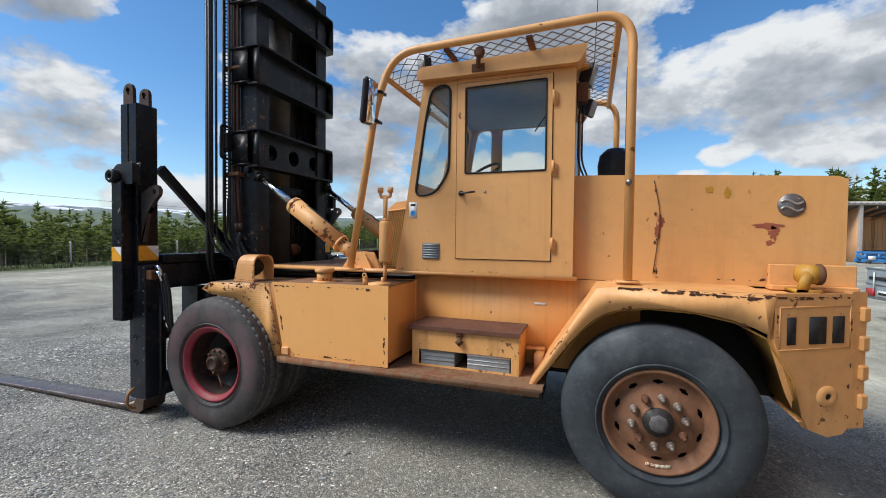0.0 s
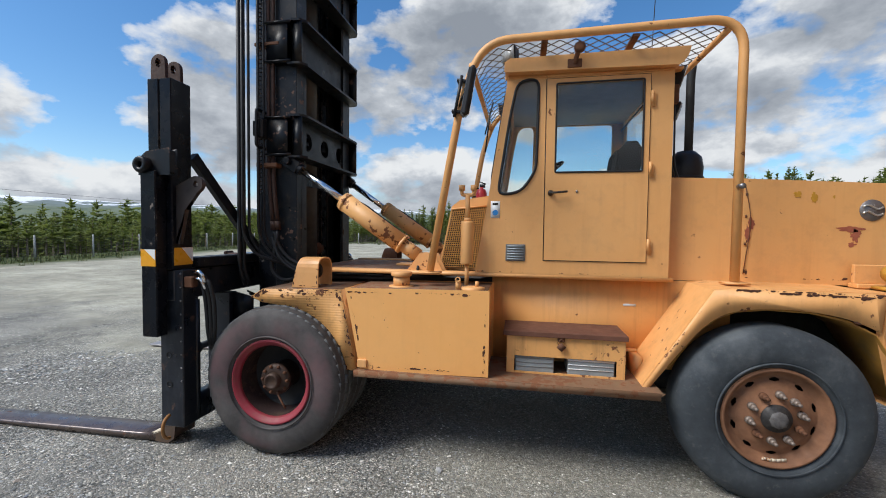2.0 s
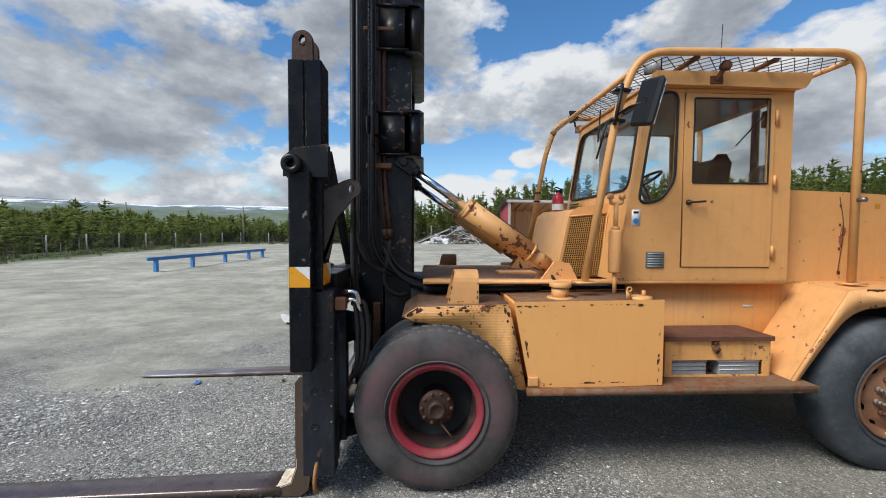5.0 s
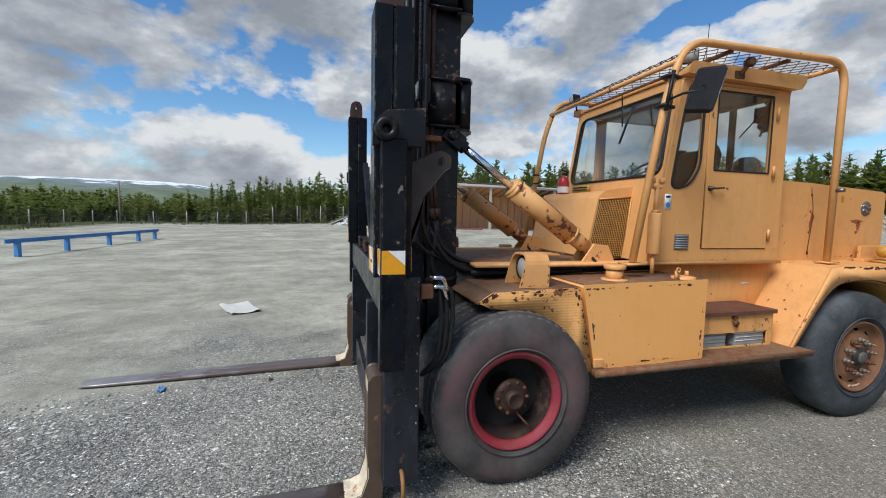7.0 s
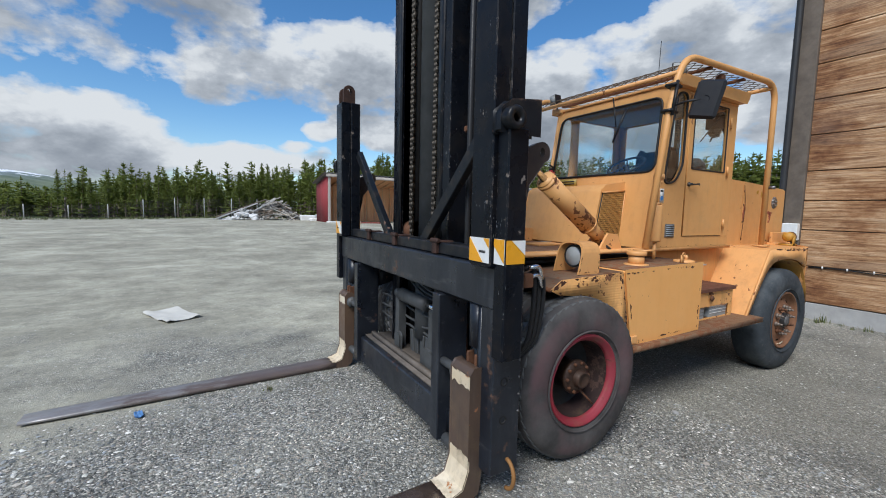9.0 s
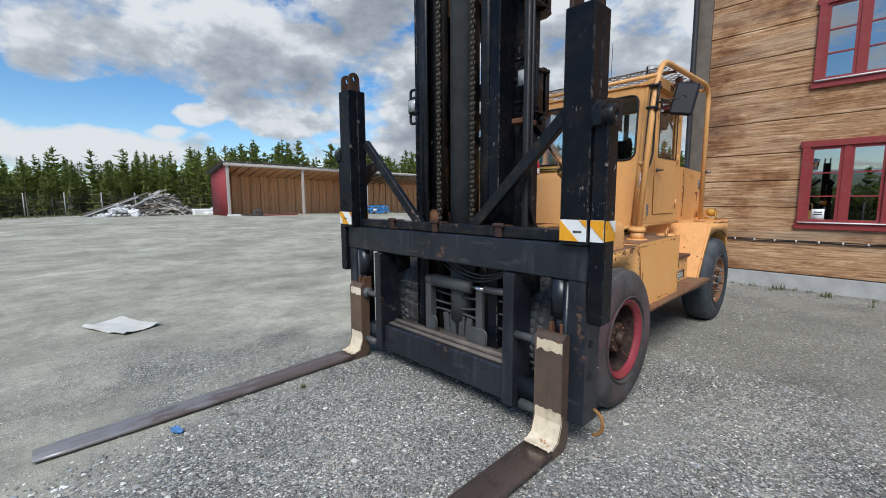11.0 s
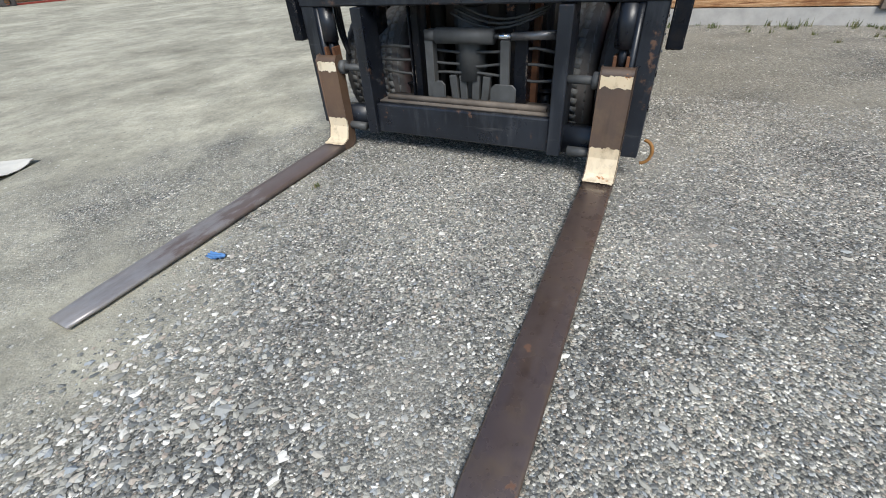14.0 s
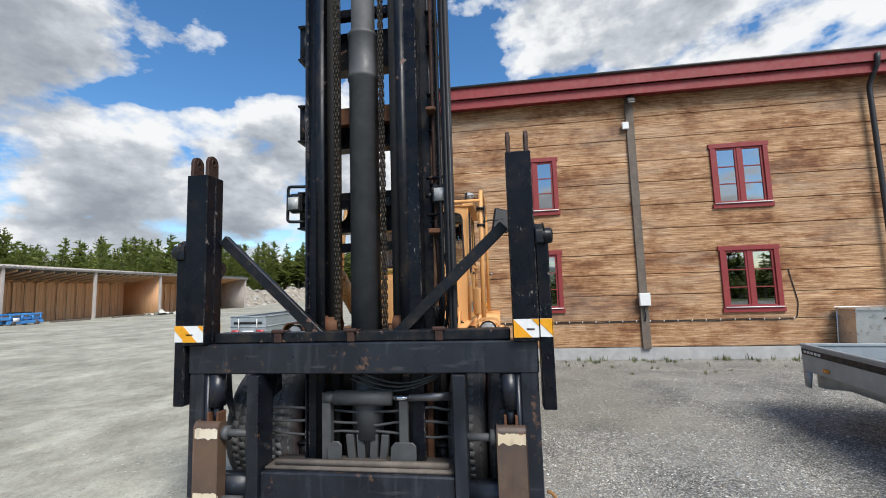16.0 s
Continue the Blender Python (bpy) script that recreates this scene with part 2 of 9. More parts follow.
YELLOW = painted("yellow_paint", (0.675, 0.330, 0.106), (0.71, 0.376, 0.136), 0.700, dirt=0.15, streak=0.20)
YELLOW_CHIPPED = painted("chipped_yellow_paint", (0.655, 0.325, 0.108), (0.685, 0.37, 0.138), 0.595, dirt=0.12, streak=0.2)
YELLOW_TANK = painted("tank_yellow_paint", (0.79, 0.372, 0.106), (0.83, 0.42, 0.134), 0.69, dirt=0.06, streak=0.10)
YELLOW_WORN = painted("worn_yellow_paint", (0.70, 0.335, 0.108), (0.73, 0.38, 0.142), 0.672, dirt=0.22, streak=0.28)
DECK = painted("rusty_deck_paint", (0.15, 0.085, 0.050), (0.23, 0.125, 0.062), 0.56, 0.75, dirt=0.8)
RUSTY = plain("rusty_steel", (0.17, 0.072, 0.034), 0.85, 0.1, 0.55, 9, 0.4)
RUST_RIM = plain("rusty_rim", (0.27, 0.125, 0.062), 0.8, 0.05, 0.5, 7, 0.3)
BLACK = painted("black_paint", (0.0035, 0.0045, 0.007), (0.0075, 0.0095, 0.014), 0.685, 0.28, dirt=0.06, streak=0.4, rust=(0.13, 0.11, 0.095), edges=0.34, spec=0.17, nicks=0.7)
BLACK_WORN = painted("worn_black_paint", (0.0045, 0.006, 0.0085), (0.011, 0.0135, 0.018), 0.655, 0.36, dirt=0.22, rust=(0.10, 0.06, 0.045), edges=0.3, spec=0.26, nicks=0.5)
# also colours the backs of some holes, standing for the shade in them
DARK = plain("dark_grease_and_hollows", (0.024, 0.023, 0.022), 0.6, 0.0, 0.4, 10)
GREY_CYL = plain("grey_cylinder_paint", (0.078, 0.081, 0.082), 0.6, 0.0, 0.45, 6)
CHROME = plain("chrome", (0.75, 0.76, 0.78), 0.12, 1.0, 0.1, 20, 0.02)
STEEL = plain("worn_steel", (0.30, 0.29, 0.29), 0.42, 0.8, 0.4, 12, 0.2)
FORK = painted("fork_steel", (0.082, 0.056, 0.047), (0.135, 0.100, 0.085), 0.66, 0.29, dirt=0.45, streak=0.6, rust=(0.10, 0.050, 0.030), spec=1.0)
FORK.node_tree.nodes["Principled BSDF"].inputs["Metallic"].default_value = 0.35
FORK_SHANK = painted("rusty_fork_shank", (0.066, 0.046, 0.036), (0.120, 0.072, 0.045), 0.70, 0.42, dirt=0.35, streak=0.5, rust=(0.17, 0.075, 0.035))


def beam_black():
    """Glossy old black paint with pale drips, dust, scratches and brown rust bleeding through."""
    k = Mat("scuffed_carriage_black", 0.34, 0.0, 0.5)
    col = k.mix(k.ramp(k.tex(1.6, 6, 0.62), (0.35, 0.0), (0.7, 1.0)), (0.0055, 0.007, 0.011), (0.018, 0.022, 0.030))
    drips = k.ramp(k.tex(1.0, 6, 0.66, k.scaled((5, 9, 1.3))), (0.54, 0.0), (0.74, 0.6))
    col = k.mix(drips, col, (0.060, 0.066, 0.076))
    rub = k.ramp(k.tex(1.0, 6, 0.7, k.scaled((9, 2.2, 16), None, (3, 1, 2))), (0.60, 0.0), (0.72, 0.6))
    col = k.mix(rub, col, (0.085, 0.086, 0.088))
    rust = k.ramp(k.calc("ADD", k.calc("MULTIPLY", k.tex(11, 7, 0.7), 0.6), k.calc("MULTIPLY", k.tex(2.1, 3), 0.45)), (0.60, 0.0), (0.66, 0.85))
    col = k.mix(rust, col, k.mix(k.tex(50, 4), (0.085, 0.045, 0.030), (0.16, 0.085, 0.05)))
    nick = k.ramp(k.tex(1.0, 4, 0.65, k.scaled((60, 60, 22))), (0.70, 0.0), (0.735, 0.6))
    col = k.mix(nick, col, (0.19, 0.19, 0.19))
    k.set(col, k.ramp(k.calc("MAXIMUM", rust, k.calc("MULTIPLY", k.tex(7, 5, 0.65), 0.7)), (0.25, 0.27), (0.8, 0.75)))
    k.bump(k.calc("ADD", k.tex(40, 4), k.calc("MULTIPLY", rust, 0.6)), 0.2, 0.003)
    return k.m


DUSTY_BLACK = beam_black()
HOSE_GREY = plain("dusty_hose_rubber", (0.062, 0.064, 0.064), 0.65, 0.0, 0.4, 15)
DARK_RUST = plain("dark_rust", (0.065, 0.030, 0.020), 0.7, 0.2, 0.6, 16, 0.4)
TREAD = plain("dusty_tread_rubber", (0.115, 0.118, 0.117), 0.85, 0.0, 0.35, 18, 0.2)
CREAM = painted("cream_paint", (0.60, 0.47, 0.30), (0.78, 0.71, 0.57), 0.635, 0.5, dirt=0.75, streak=0.5, rust=(0.26, 0.12, 0.05))
RED_RIM = painted("red_rim_paint", (0.27, 0.018, 0.034), (0.22, 0.035, 0.045), 0.66, 0.6, dirt=0.5, rust=(0.10, 0.03, 0.025))


def wall_rubber():
    """Tyre rubber with a pinkish scrub of dust and rim paint on the side wall."""
    k = Mat("tyre_rubber", 0.72, 0.0, 0.3)
    c = k.mix(k.ramp(k.tex(5, 6, 0.65), (0.35, 0.0), (0.7, 1.0)), (0.044, 0.041, 0.040), (0.098, 0.091, 0.087))
    rub = k.ramp(k.tex(2.2, 4, 0.6), (0.43, 0.0), (0.66, 0.8))
    geo = k.t.nodes.new("ShaderNodeNewGeometry")
    sep = k.t.nodes.new("ShaderNodeSeparateXYZ")
    k.t.links.new(geo.outputs["Normal"], sep.inputs[0])
    wall = k.ramp(k.calc("ABSOLUTE", sep.outputs[1]), (0.85, 0.0), (0.97, 1.0))
    c = k.mix(k.calc("MULTIPLY", rub, wall), c, (0.14, 0.080, 0.082))
    k.set(c, k.ramp(k.tex(11, 4), (0.3, 0.62), (0.7, 0.85)))
    k.bump(k.tex(60, 4), 0.15, 0.003)
    return k.m


RUBBER = wall_rubber()
def dusty_rubber():
    """Blue-grey old rubber with pale dust blotches."""
    k = Mat("dusty_tyre_rubber", 0.78, 0.0, 0.3)
    c = k.ramp(k.tex(2.6, 8, 0.7), (0.32, (0.026, 0.031, 0.036)), (0.52, (0.044, 0.052, 0.059)), (0.70, (0.088, 0.098, 0.105)))
    scuff = k.ramp(k.tex(1.0, 5, 0.65, k.scaled((20, 20, 20))), (0.58, 0.0), (0.72, 0.5))
    k.set(k.mix(scuff, c, (0.105, 0.105, 0.100)), k.ramp(k.tex(11, 4), (0.3, 0.6), (0.7, 0.88)))
    k.bump(k.tex(40, 5), 0.25, 0.003)
    return k.m


RUBBER_GREY = dusty_rubber()
BLACK_RUBBER = plain("black_rubber", (0.020, 0.020, 0.021), 0.5, 0.0, 0.2, 20)
PLASTIC = plain("black_plastic", (0.018, 0.018, 0.02), 0.45, 0.0, 0.2, 20)
WHITE = plain("white_plastic", (0.78, 0.78, 0.76), 0.4, 0.0, 0.12, 15, 0.03)
ORANGE = plain("orange_reflector", (0.80, 0.36, 0.015), 0.35, 0.0, 0.15, 10, 0.02)
SIGN_BLUE = plain("blue_sign", (0.03, 0.22, 0.55), 0.4)
RED = plain("red_enamel", (0.45, 0.03, 0.035), 0.35)
BLUE_STEEL = plain("blue_steel_paint", (0.06, 0.25, 0.58), 0.45, 0.0, 0.3, 4, 0.1)
GALV = plain("galvanised_steel", (0.34, 0.38, 0.40), 0.5, 0.3, 0.25, 5, 0.05)
ALU = plain("brushed_aluminium", (0.62, 0.62, 0.60), 0.35, 0.85, 0.2, 4, 0.05)
SEAT = plain("dark_seat_cloth", (0.02, 0.02, 0.022), 0.9)
BATTERY = plain("grey_battery_plastic", (0.30, 0.33, 0.33), 0.55, 0.0, 0.3, 12)
LENS = plain("lamp_lens", (0.42, 0.43, 0.42), 0.12, 0.0, 0.1, 30, 0.2)
LETTER = plain("black_letter_paint", (0.02, 0.02, 0.02), 0.6)
AMBER = plain("amber_lens", (0.75, 0.27, 0.01), 0.25)
PAPER = plain("weathered_paper", (0.62, 0.60, 0.54), 0.85, 0.0, 0.15, 6)
PIPE_GREY = plain("dark_grey_sheet", (0.06, 0.055, 0.052), 0.5, 0.3, 0.3, 5)
ROOF = plain("dark_roof_sheet", (0.035, 0.035, 0.037), 0.55, 0.2, 0.3, 3)


def glass(name, tint):
    k = Mat(name, 0.03)
    k.b.inputs["Transmission Weight"].default_value = 1.0
    k.b.inputs["IOR"].default_value = 1.08
    k.b.inputs["Base Color"].default_value = (*tint, 1)
    k.b.inputs["Specular IOR Level"].default_value = 1.0
    return k.m


def pane(name, tint, low, high):
    """Thin window glass: mostly see-through, with a clear mirror gloss that grows at a slant."""
    m = bpy.data.materials.new(name)
    m.use_nodes = True
    t = m.node_tree
    t.nodes.clear()
    tr, gl, lw, mr, mx, out = [t.nodes.new("ShaderNode" + s) for s in ("BsdfTransparent", "BsdfGlossy", "LayerWeight", "MapRange", "MixShader", "OutputMaterial")]
    tr.inputs[0].default_value = (*tint, 1)
    gl.inputs["Roughness"].default_value = 0.015
    lw.inputs["Blend"].default_value = 0.25
    mr.inputs["To Min"].default_value, mr.inputs["To Max"].default_value = low, high
    t.links.new(lw.outputs["Facing"], mr.inputs["Value"])
    t.links.new(mr.outputs[0], mx.inputs[0])
    t.links.new(tr.outputs[0], mx.inputs[1])
    t.links.new(gl.outputs[0], mx.inputs[2])
    t.links.new(mx.outputs[0], out.inputs[0])
    return m


GLASS = pane("cab_glass", (0.93, 0.95, 0.94), 0.03, 0.35)
HOUSE_GLASS = pane("window_glass", (0.42, 0.45, 0.45), 0.46, 0.8)


# ---- mesh helpers ----
ORG = {}


def thing(name, at, label, category, group="", kind=""):
    ob = new(name)
    ob.location = at
    ob.empty_display_size = 0.1
    ORG[ob] = Vector(at)
    return tagged(ob, label, category, group, kind)


def finish(bm, bevel, smooth, segments=1):
    if bevel:
        bmesh.ops.remove_doubles(bm, verts=bm.verts, dist=1e-5)
        sharp = [e for e in bm.edges if len(e.link_faces) == 2 and e.calc_face_angle(0) > 0.6]
        bmesh.ops.bevel(bm, geom=sharp, offset=bevel, segments=segments, affect="EDGES", profile=0.5, clamp_overlap=True)
    for f in bm.faces:
        f.smooth = smooth
    if smooth:
        for e in bm.edges:
            if len(e.link_faces) == 2 and e.calc_face_angle(0) > 0.61:
                e.smooth = False


def part(name, bm, mat, parent=None, label="", bevel=0.0, smooth=True):
    """Link a bmesh, in world metres, as one mesh object under a thing or a part."""
    finish(bm, bevel, smooth)
    org = ORG.get(parent, Vector())
    me = bpy.data.meshes.new(name)
    bmesh.ops.translate(bm, verts=bm.verts, vec=-org)
    bmesh.ops.recalc_face_normals(bm, faces=bm.faces)
    bm.to_mesh(me)
    bm.free()
    me.materials.append(mat)
    ob = new(name, me)
    if parent:
        ob.parent = parent
        ORG[ob] = org
    if label:
        ob["label"] = label
    return ob


def solo(name, bm, mat, label, category, group="", kind="", bevel=0.0, smooth=True):
    return tagged(part(name, bm, mat, None, "", bevel, smooth), label, category, group, kind)


def B():
    return bmesh.new()


def box(bm, x0, x1, y0, y1, z0, z1):
    v = [bm.verts.new((x, y, z)) for x in (x0, x1) for y in (y0, y1) for z in (z0, z1)]
    for f in ((0, 1, 3, 2), (4, 6, 7, 5), (0, 4, 5, 1), (2, 3, 7, 6), (0, 2, 6, 4), (1, 5, 7, 3)):
        bm.faces.new([v[i] for i in f])
    return bm


def obox(bm, centre, size, rot=(0, 0, 0)):
    m = pose(*centre, *rot)
    sx, sy, sz = (s / 2 for s in size)
    v = [bm.verts.new(m @ Vector((x, y, z))) for x in (-sx, sx) for y in (-sy, sy) for z in (-sz, sz)]
    for f in ((0, 1, 3, 2), (4, 6, 7, 5), (0, 4, 5, 1), (2, 3, 7, 6), (0, 2, 6, 4), (1, 5, 7, 3)):
        bm.faces.new([v[i] for i in f])
    return bm


def prism(bm, pts, axis, a, b):
    """A polygon drawn in the plane across an axis, drawn out from a to b along it."""
    def at(p, d):
        return {"x": (d, p[0], p[1]), "y": (p[0], d, p[1]), "z": (p[0], p[1], d)}[axis]
    va = [bm.verts.new(at(p, a)) for p in pts]
    vb = [bm.verts.new(at(p, b)) for p in pts]
    n = len(pts)
    bm.faces.new(va)
    bm.faces.new(vb[::-1])
    for i in range(n):
        bm.faces.new((va[i], va[(i + 1) % n], vb[(i + 1) % n], vb[i]))
    return bm


def cyl(bm, p0, p1, r, seg=16, r2=None, caps=True):
    p0, p1 = Vector(p0), Vector(p1)
    d = p1 - p0
    q = d.to_track_quat("Z", "Y")
    rings = []
    for p, rr in ((p0, r), (p1, r if r2 is None else r2)):
        rings.append([bm.verts.new(p + q @ Vector((rr * math.cos(2 * math.pi * i / seg), rr * math.sin(2 * math.pi * i / seg), 0))) for i in range(seg)])
    for i in range(seg):
        j = (i + 1) % seg
        bm.faces.new((rings[0][i], rings[0][j], rings[1][j], rings[1][i]))
    if caps:
        bm.faces.new(rings[0][::-1])
        bm.faces.new(rings[1])
    return bm


def rounded(pts, radius, steps=5):
    """A polyline whose inner corners are rounded off."""
    pts = [Vector(p) for p in pts]
    out = [pts[0]]
    for a, b, c in zip(pts, pts[1:], pts[2:]):
        d0, d1 = (a - b), (c - b)
        r = min(radius, d0.length * 0.49, d1.length * 0.49)
        p, q = b + d0.normalized() * r, b + d1.normalized() * r
        for i in range(steps + 1):
            s = i / steps
            out.append(p * (1 - s) ** 2 + b * (2 * s * (1 - s)) + q * s * s)
    out.append(pts[-1])
    return out


def tube(bm, pts, r, seg=10, caps=True, closed=False):
    pts = [Vector(p) for p in pts]
    n = len(pts)
    rings, up = [], None
    for i, p in enumerate(pts):
        if closed:
            d = (pts[(i + 1) % n] - pts[i - 1]).normalized()
        else:
            d = (pts[min(i + 1, n - 1)] - pts[max(i - 1, 0)]).normalized()
        if up is None:
            up = d.orthogonal().normalized()
        up = (up - d * up.dot(d)).normalized()
        side = d.cross(up)
        rings.append([bm.verts.new(p + (up * math.cos(2 * math.pi * k / seg) + side * math.sin(2 * math.pi * k / seg)) * r) for k in range(seg)])
    for a, b in zip(rings, rings[1:] + ([rings[0]] if closed else [])):
        for k in range(seg):
            bm.faces.new((a[k], a[(k + 1) % seg], b[(k + 1) % seg], b[k]))
    if caps and not closed:
        bm.faces.new(rings[0][::-1])
        bm.faces.new(rings[-1])
    return bm


def lathe(bm, profile, centre, seg=40, axis="y", closed=False):
    """Turn (radius, offset) pairs round an axis through centre."""
    c = Vector(centre)
    rings = []
    for r, d in profile:
        ring = []
        for i in range(seg):
            a = 2 * math.pi * i / seg
            u, v = r * math.cos(a), r * math.sin(a)
            ring.append(bm.verts.new(c + Vector({"y": (u, d, v), "x": (d, u, v), "z": (u, v, d)}[axis])))
        rings.append(ring)
    pairs = list(zip(rings, rings[1:]))
    if closed:
        pairs.append((rings[-1], rings[0]))
    for a, b in pairs:
        for i in range(seg):
            j = (i + 1) % seg
            bm.faces.new((a[i], a[j], b[j], b[i]))
    return bm


def smooth_loop(pts, radius, n=4):
    """A closed loop with each corner rounded off."""
    out = []
    m = len(pts)
    for i in range(m):
        a, b, c = (Vector((*pts[(i + k) % m], 0)) for k in (-1, 0, 1))
        d0, d1 = a - b, c - b
        r = min(radius, d0.length * 0.49, d1.length * 0.49)
        p, q = b + d0.normalized() * r, b + d1.normalized() * r
        for k in range(n + 1):
            s = k / n
            w = p * (1 - s) ** 2 + b * (2 * s * (1 - s)) + q * s * s
            out.append((w.x, w.y))
    return out


def inset(loop, d):
    """Move a counter-clockwise or clockwise loop inward by d."""
    m = len(loop)
    area = sum(loop[i][0] * loop[(i + 1) % m][1] - loop[(i + 1) % m][0] * loop[i][1] for i in range(m))
    s = 1 if area > 0 else -1
    out = []
    for i in range(m):
        a, b, c = (Vector(loop[(i + k) % m]) for k in (-1, 0, 1))
        t = ((b - a).normalized() + (c - b).normalized())
        t = t.normalized() if t.length > 1e-6 else (c - b).normalized()
        out.append((b.x - t.y * d * s, b.y + t.x * d * s))
    return out


# ---- ground ----
def ease(a, b, v):
    s = min(max((v - a) / (b - a), 0.0), 1.0)
    return s * s * (3 - 2 * s)


def ground_z(x, y):
    z = -0.15 * ease(0.9, 3.6, x) * (1 - ease(7, 12, y))
    z += 0.17 * ease(14, 34, y) + 0.20 * ease(24, 37, y) * (1 - ease(8, 22, x)) * ease(-14, -2, x)
    z -= 6.0 * ease(-27, -66, x) + 16.0 * ease(-60, -500, x)
    z -= 5.0 * ease(56, 110, y) * ease(0, -30, x)
    if abs(x) < 30 and -20 < y < 50:
        z += 0.018 * noise.noise((x * 0.35, y * 0.35, 1.0)) * ease(0.6, 3.0, abs(x + 1.3) + abs(y - 3.9) * 0.4)
        z += 0.004 * noise.noise((x * 2.2, y * 2.2, 4.0))
    return z


def steps(lo, hi, near0, near1):
    """Grid lines: close together between near0 and near1, ever wider outside."""
    out = list(np.arange(near0, near1, 0.22))
    d, v = 0.25, near1
    while v < hi:
        out.append(v)
        d *= 1.16
        v += d
    out.append(hi)
    d, v = 0.25, near0
    while v > lo:
        d *= 1.16
        v -= d
        out.insert(0, max(v, lo))
    return out


def grid_sheet(xs, ys, zf):
    nx, ny = len(xs), len(ys)
    verts = [(x, y, zf(x, y)) for x in xs for y in ys]
    faces = [(i * ny + j, (i + 1) * ny + j, (i + 1) * ny + j + 1, i * ny + j + 1) for i in range(nx - 1) for j in range(ny - 1)]
    return verts, faces


def data_mesh(name, verts, faces, mat, smooth=False):
    me = bpy.data.meshes.new(name)
    me.from_pydata(verts, [], faces)
    me.materials.append(mat)
    if smooth:
        me.polygons.foreach_set("use_smooth", [True] * len(me.polygons))
    me.update()
    return me


def ground_material():
    k = Mat("gravel_ground", 0.9, 0.0, 0.12)
    sep = k.t.nodes.new("ShaderNodeSeparateXYZ")
    k.t.links.new(k.co, sep.inputs[0])
    # loose gravel near the house, packed sand out on the yard
    edge = k.calc("ADD", k.calc("MULTIPLY", sep.outputs[1], 0.22), k.calc("MULTIPLY", k.tex(0.35, 6, 0.65), 2.6))
    edge = k.calc("ADD", edge, k.calc("SUBTRACT", k.calc("MULTIPLY", sep.outputs[0], 0.03), 0.06))
    edge = k.calc("ADD", edge, k.calc("MULTIPLY", k.tex(1.3, 7, 0.72), 1.5))
    packed = k.ramp(k.calc("MULTIPLY", edge, 0.25), (0.70, 0.0), (0.86, 1.0))
    stones = k.cells(92, out="Color")
    sepc = k.t.nodes.new("ShaderNodeSeparateColor")
    k.t.links.new(stones, sepc.inputs[0])
    tone = k.ramp(sepc.outputs[0], (0.0, (0.085, 0.09, 0.09)), (0.28, (0.22, 0.222, 0.208)), (0.5, (0.36, 0.352, 0.312)), (0.62, (0.26, 0.285, 0.305)), (0.74, (0.46, 0.445, 0.39)), (0.82, (0.37, 0.315, 0.265)), (0.92, (0.63, 0.615, 0.555)), (1.0, (0.90, 0.885, 0.83)))
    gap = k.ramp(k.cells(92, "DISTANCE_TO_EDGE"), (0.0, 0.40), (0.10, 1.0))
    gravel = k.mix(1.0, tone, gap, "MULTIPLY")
    lumps = k.t.nodes.new("ShaderNodeSeparateColor")
    k.t.links.new(k.cells(41, out="Color"), lumps.inputs[0])
    gravel = k.mix(1.0, gravel, k.ramp(lumps.outputs[1], (0.0, (0.70, 0.70, 0.71)), (0.25, (0.90, 0.90, 0.90)), (0.75, (1.02, 1.02, 1.01)), (1.0, (1.40, 1.39, 1.36))), "MULTIPLY")
    dust = k.ramp(k.tex(0.9, 6, 0.65), (0.38, (0.6, 0.6, 0.6)), (0.66, (1.12, 1.1, 1.05)))
    gravel = k.mix(1.0, gravel, dust, "MULTIPLY")
    grit = k.ramp(k.tex(150, 3, 0.7), (0.35, (0.13, 0.125, 0.108)), (0.52, (0.30, 0.29, 0.255)), (0.68, (0.50, 0.49, 0.44)))
    gravel = k.mix(k.ramp(k.tex(0.7, 7, 0.68), (0.50, 0.0), (0.62, 0.5)), gravel, grit)
    sand = k.ramp(k.tex(0.45, 10, 0.72, None, 0.3), (0.32, (0.262, 0.252, 0.205)), (0.5, (0.385, 0.372, 0.305)), (0.68, (0.56, 0.545, 0.45)))
    sand = k.mix(k.calc("MULTIPLY", k.ramp(k.tex(38, 5, 0.75), (0.45, 0.0), (0.7, 1.0)), 0.45), sand, (0.15, 0.147, 0.135))
    track = k.ramp(k.tex(1.0, 4, 0.55, k.scaled((0.1, 1.1, 1))), (0.42, (0.93, 0.92, 0.90)), (0.62, (1.04, 1.03, 1.01)))
    sand = k.mix(1.0, sand, track, "MULTIPLY")
    mott = k.ramp(k.tex(1.6, 9, 0.74), (0.38, (0.80, 0.80, 0.80)), (0.50, (0.98, 0.98, 0.975)), (0.62, (1.08, 1.075, 1.06)))
    sand = k.mix(1.0, sand, mott, "MULTIPLY")
    crisp = k.ramp(k.tex(7.0, 9, 0.8), (0.36, (0.82, 0.82, 0.81)), (0.48, (0.98, 0.98, 0.98)), (0.64, (1.11, 1.105, 1.09)))
    sand = k.mix(1.0, sand, crisp, "MULTIPLY")
    pick = k.t.nodes.new("ShaderNodeSeparateColor")
    k.t.links.new(k.cells(26, out="Color"), pick.inputs[0])
    dots = k.calc("MULTIPLY", k.ramp(pick.outputs[0], (0.86, 0.0), (0.88, 0.8)), k.ramp(k.cells(26), (0.22, 1.0), (0.34, 0.0)))
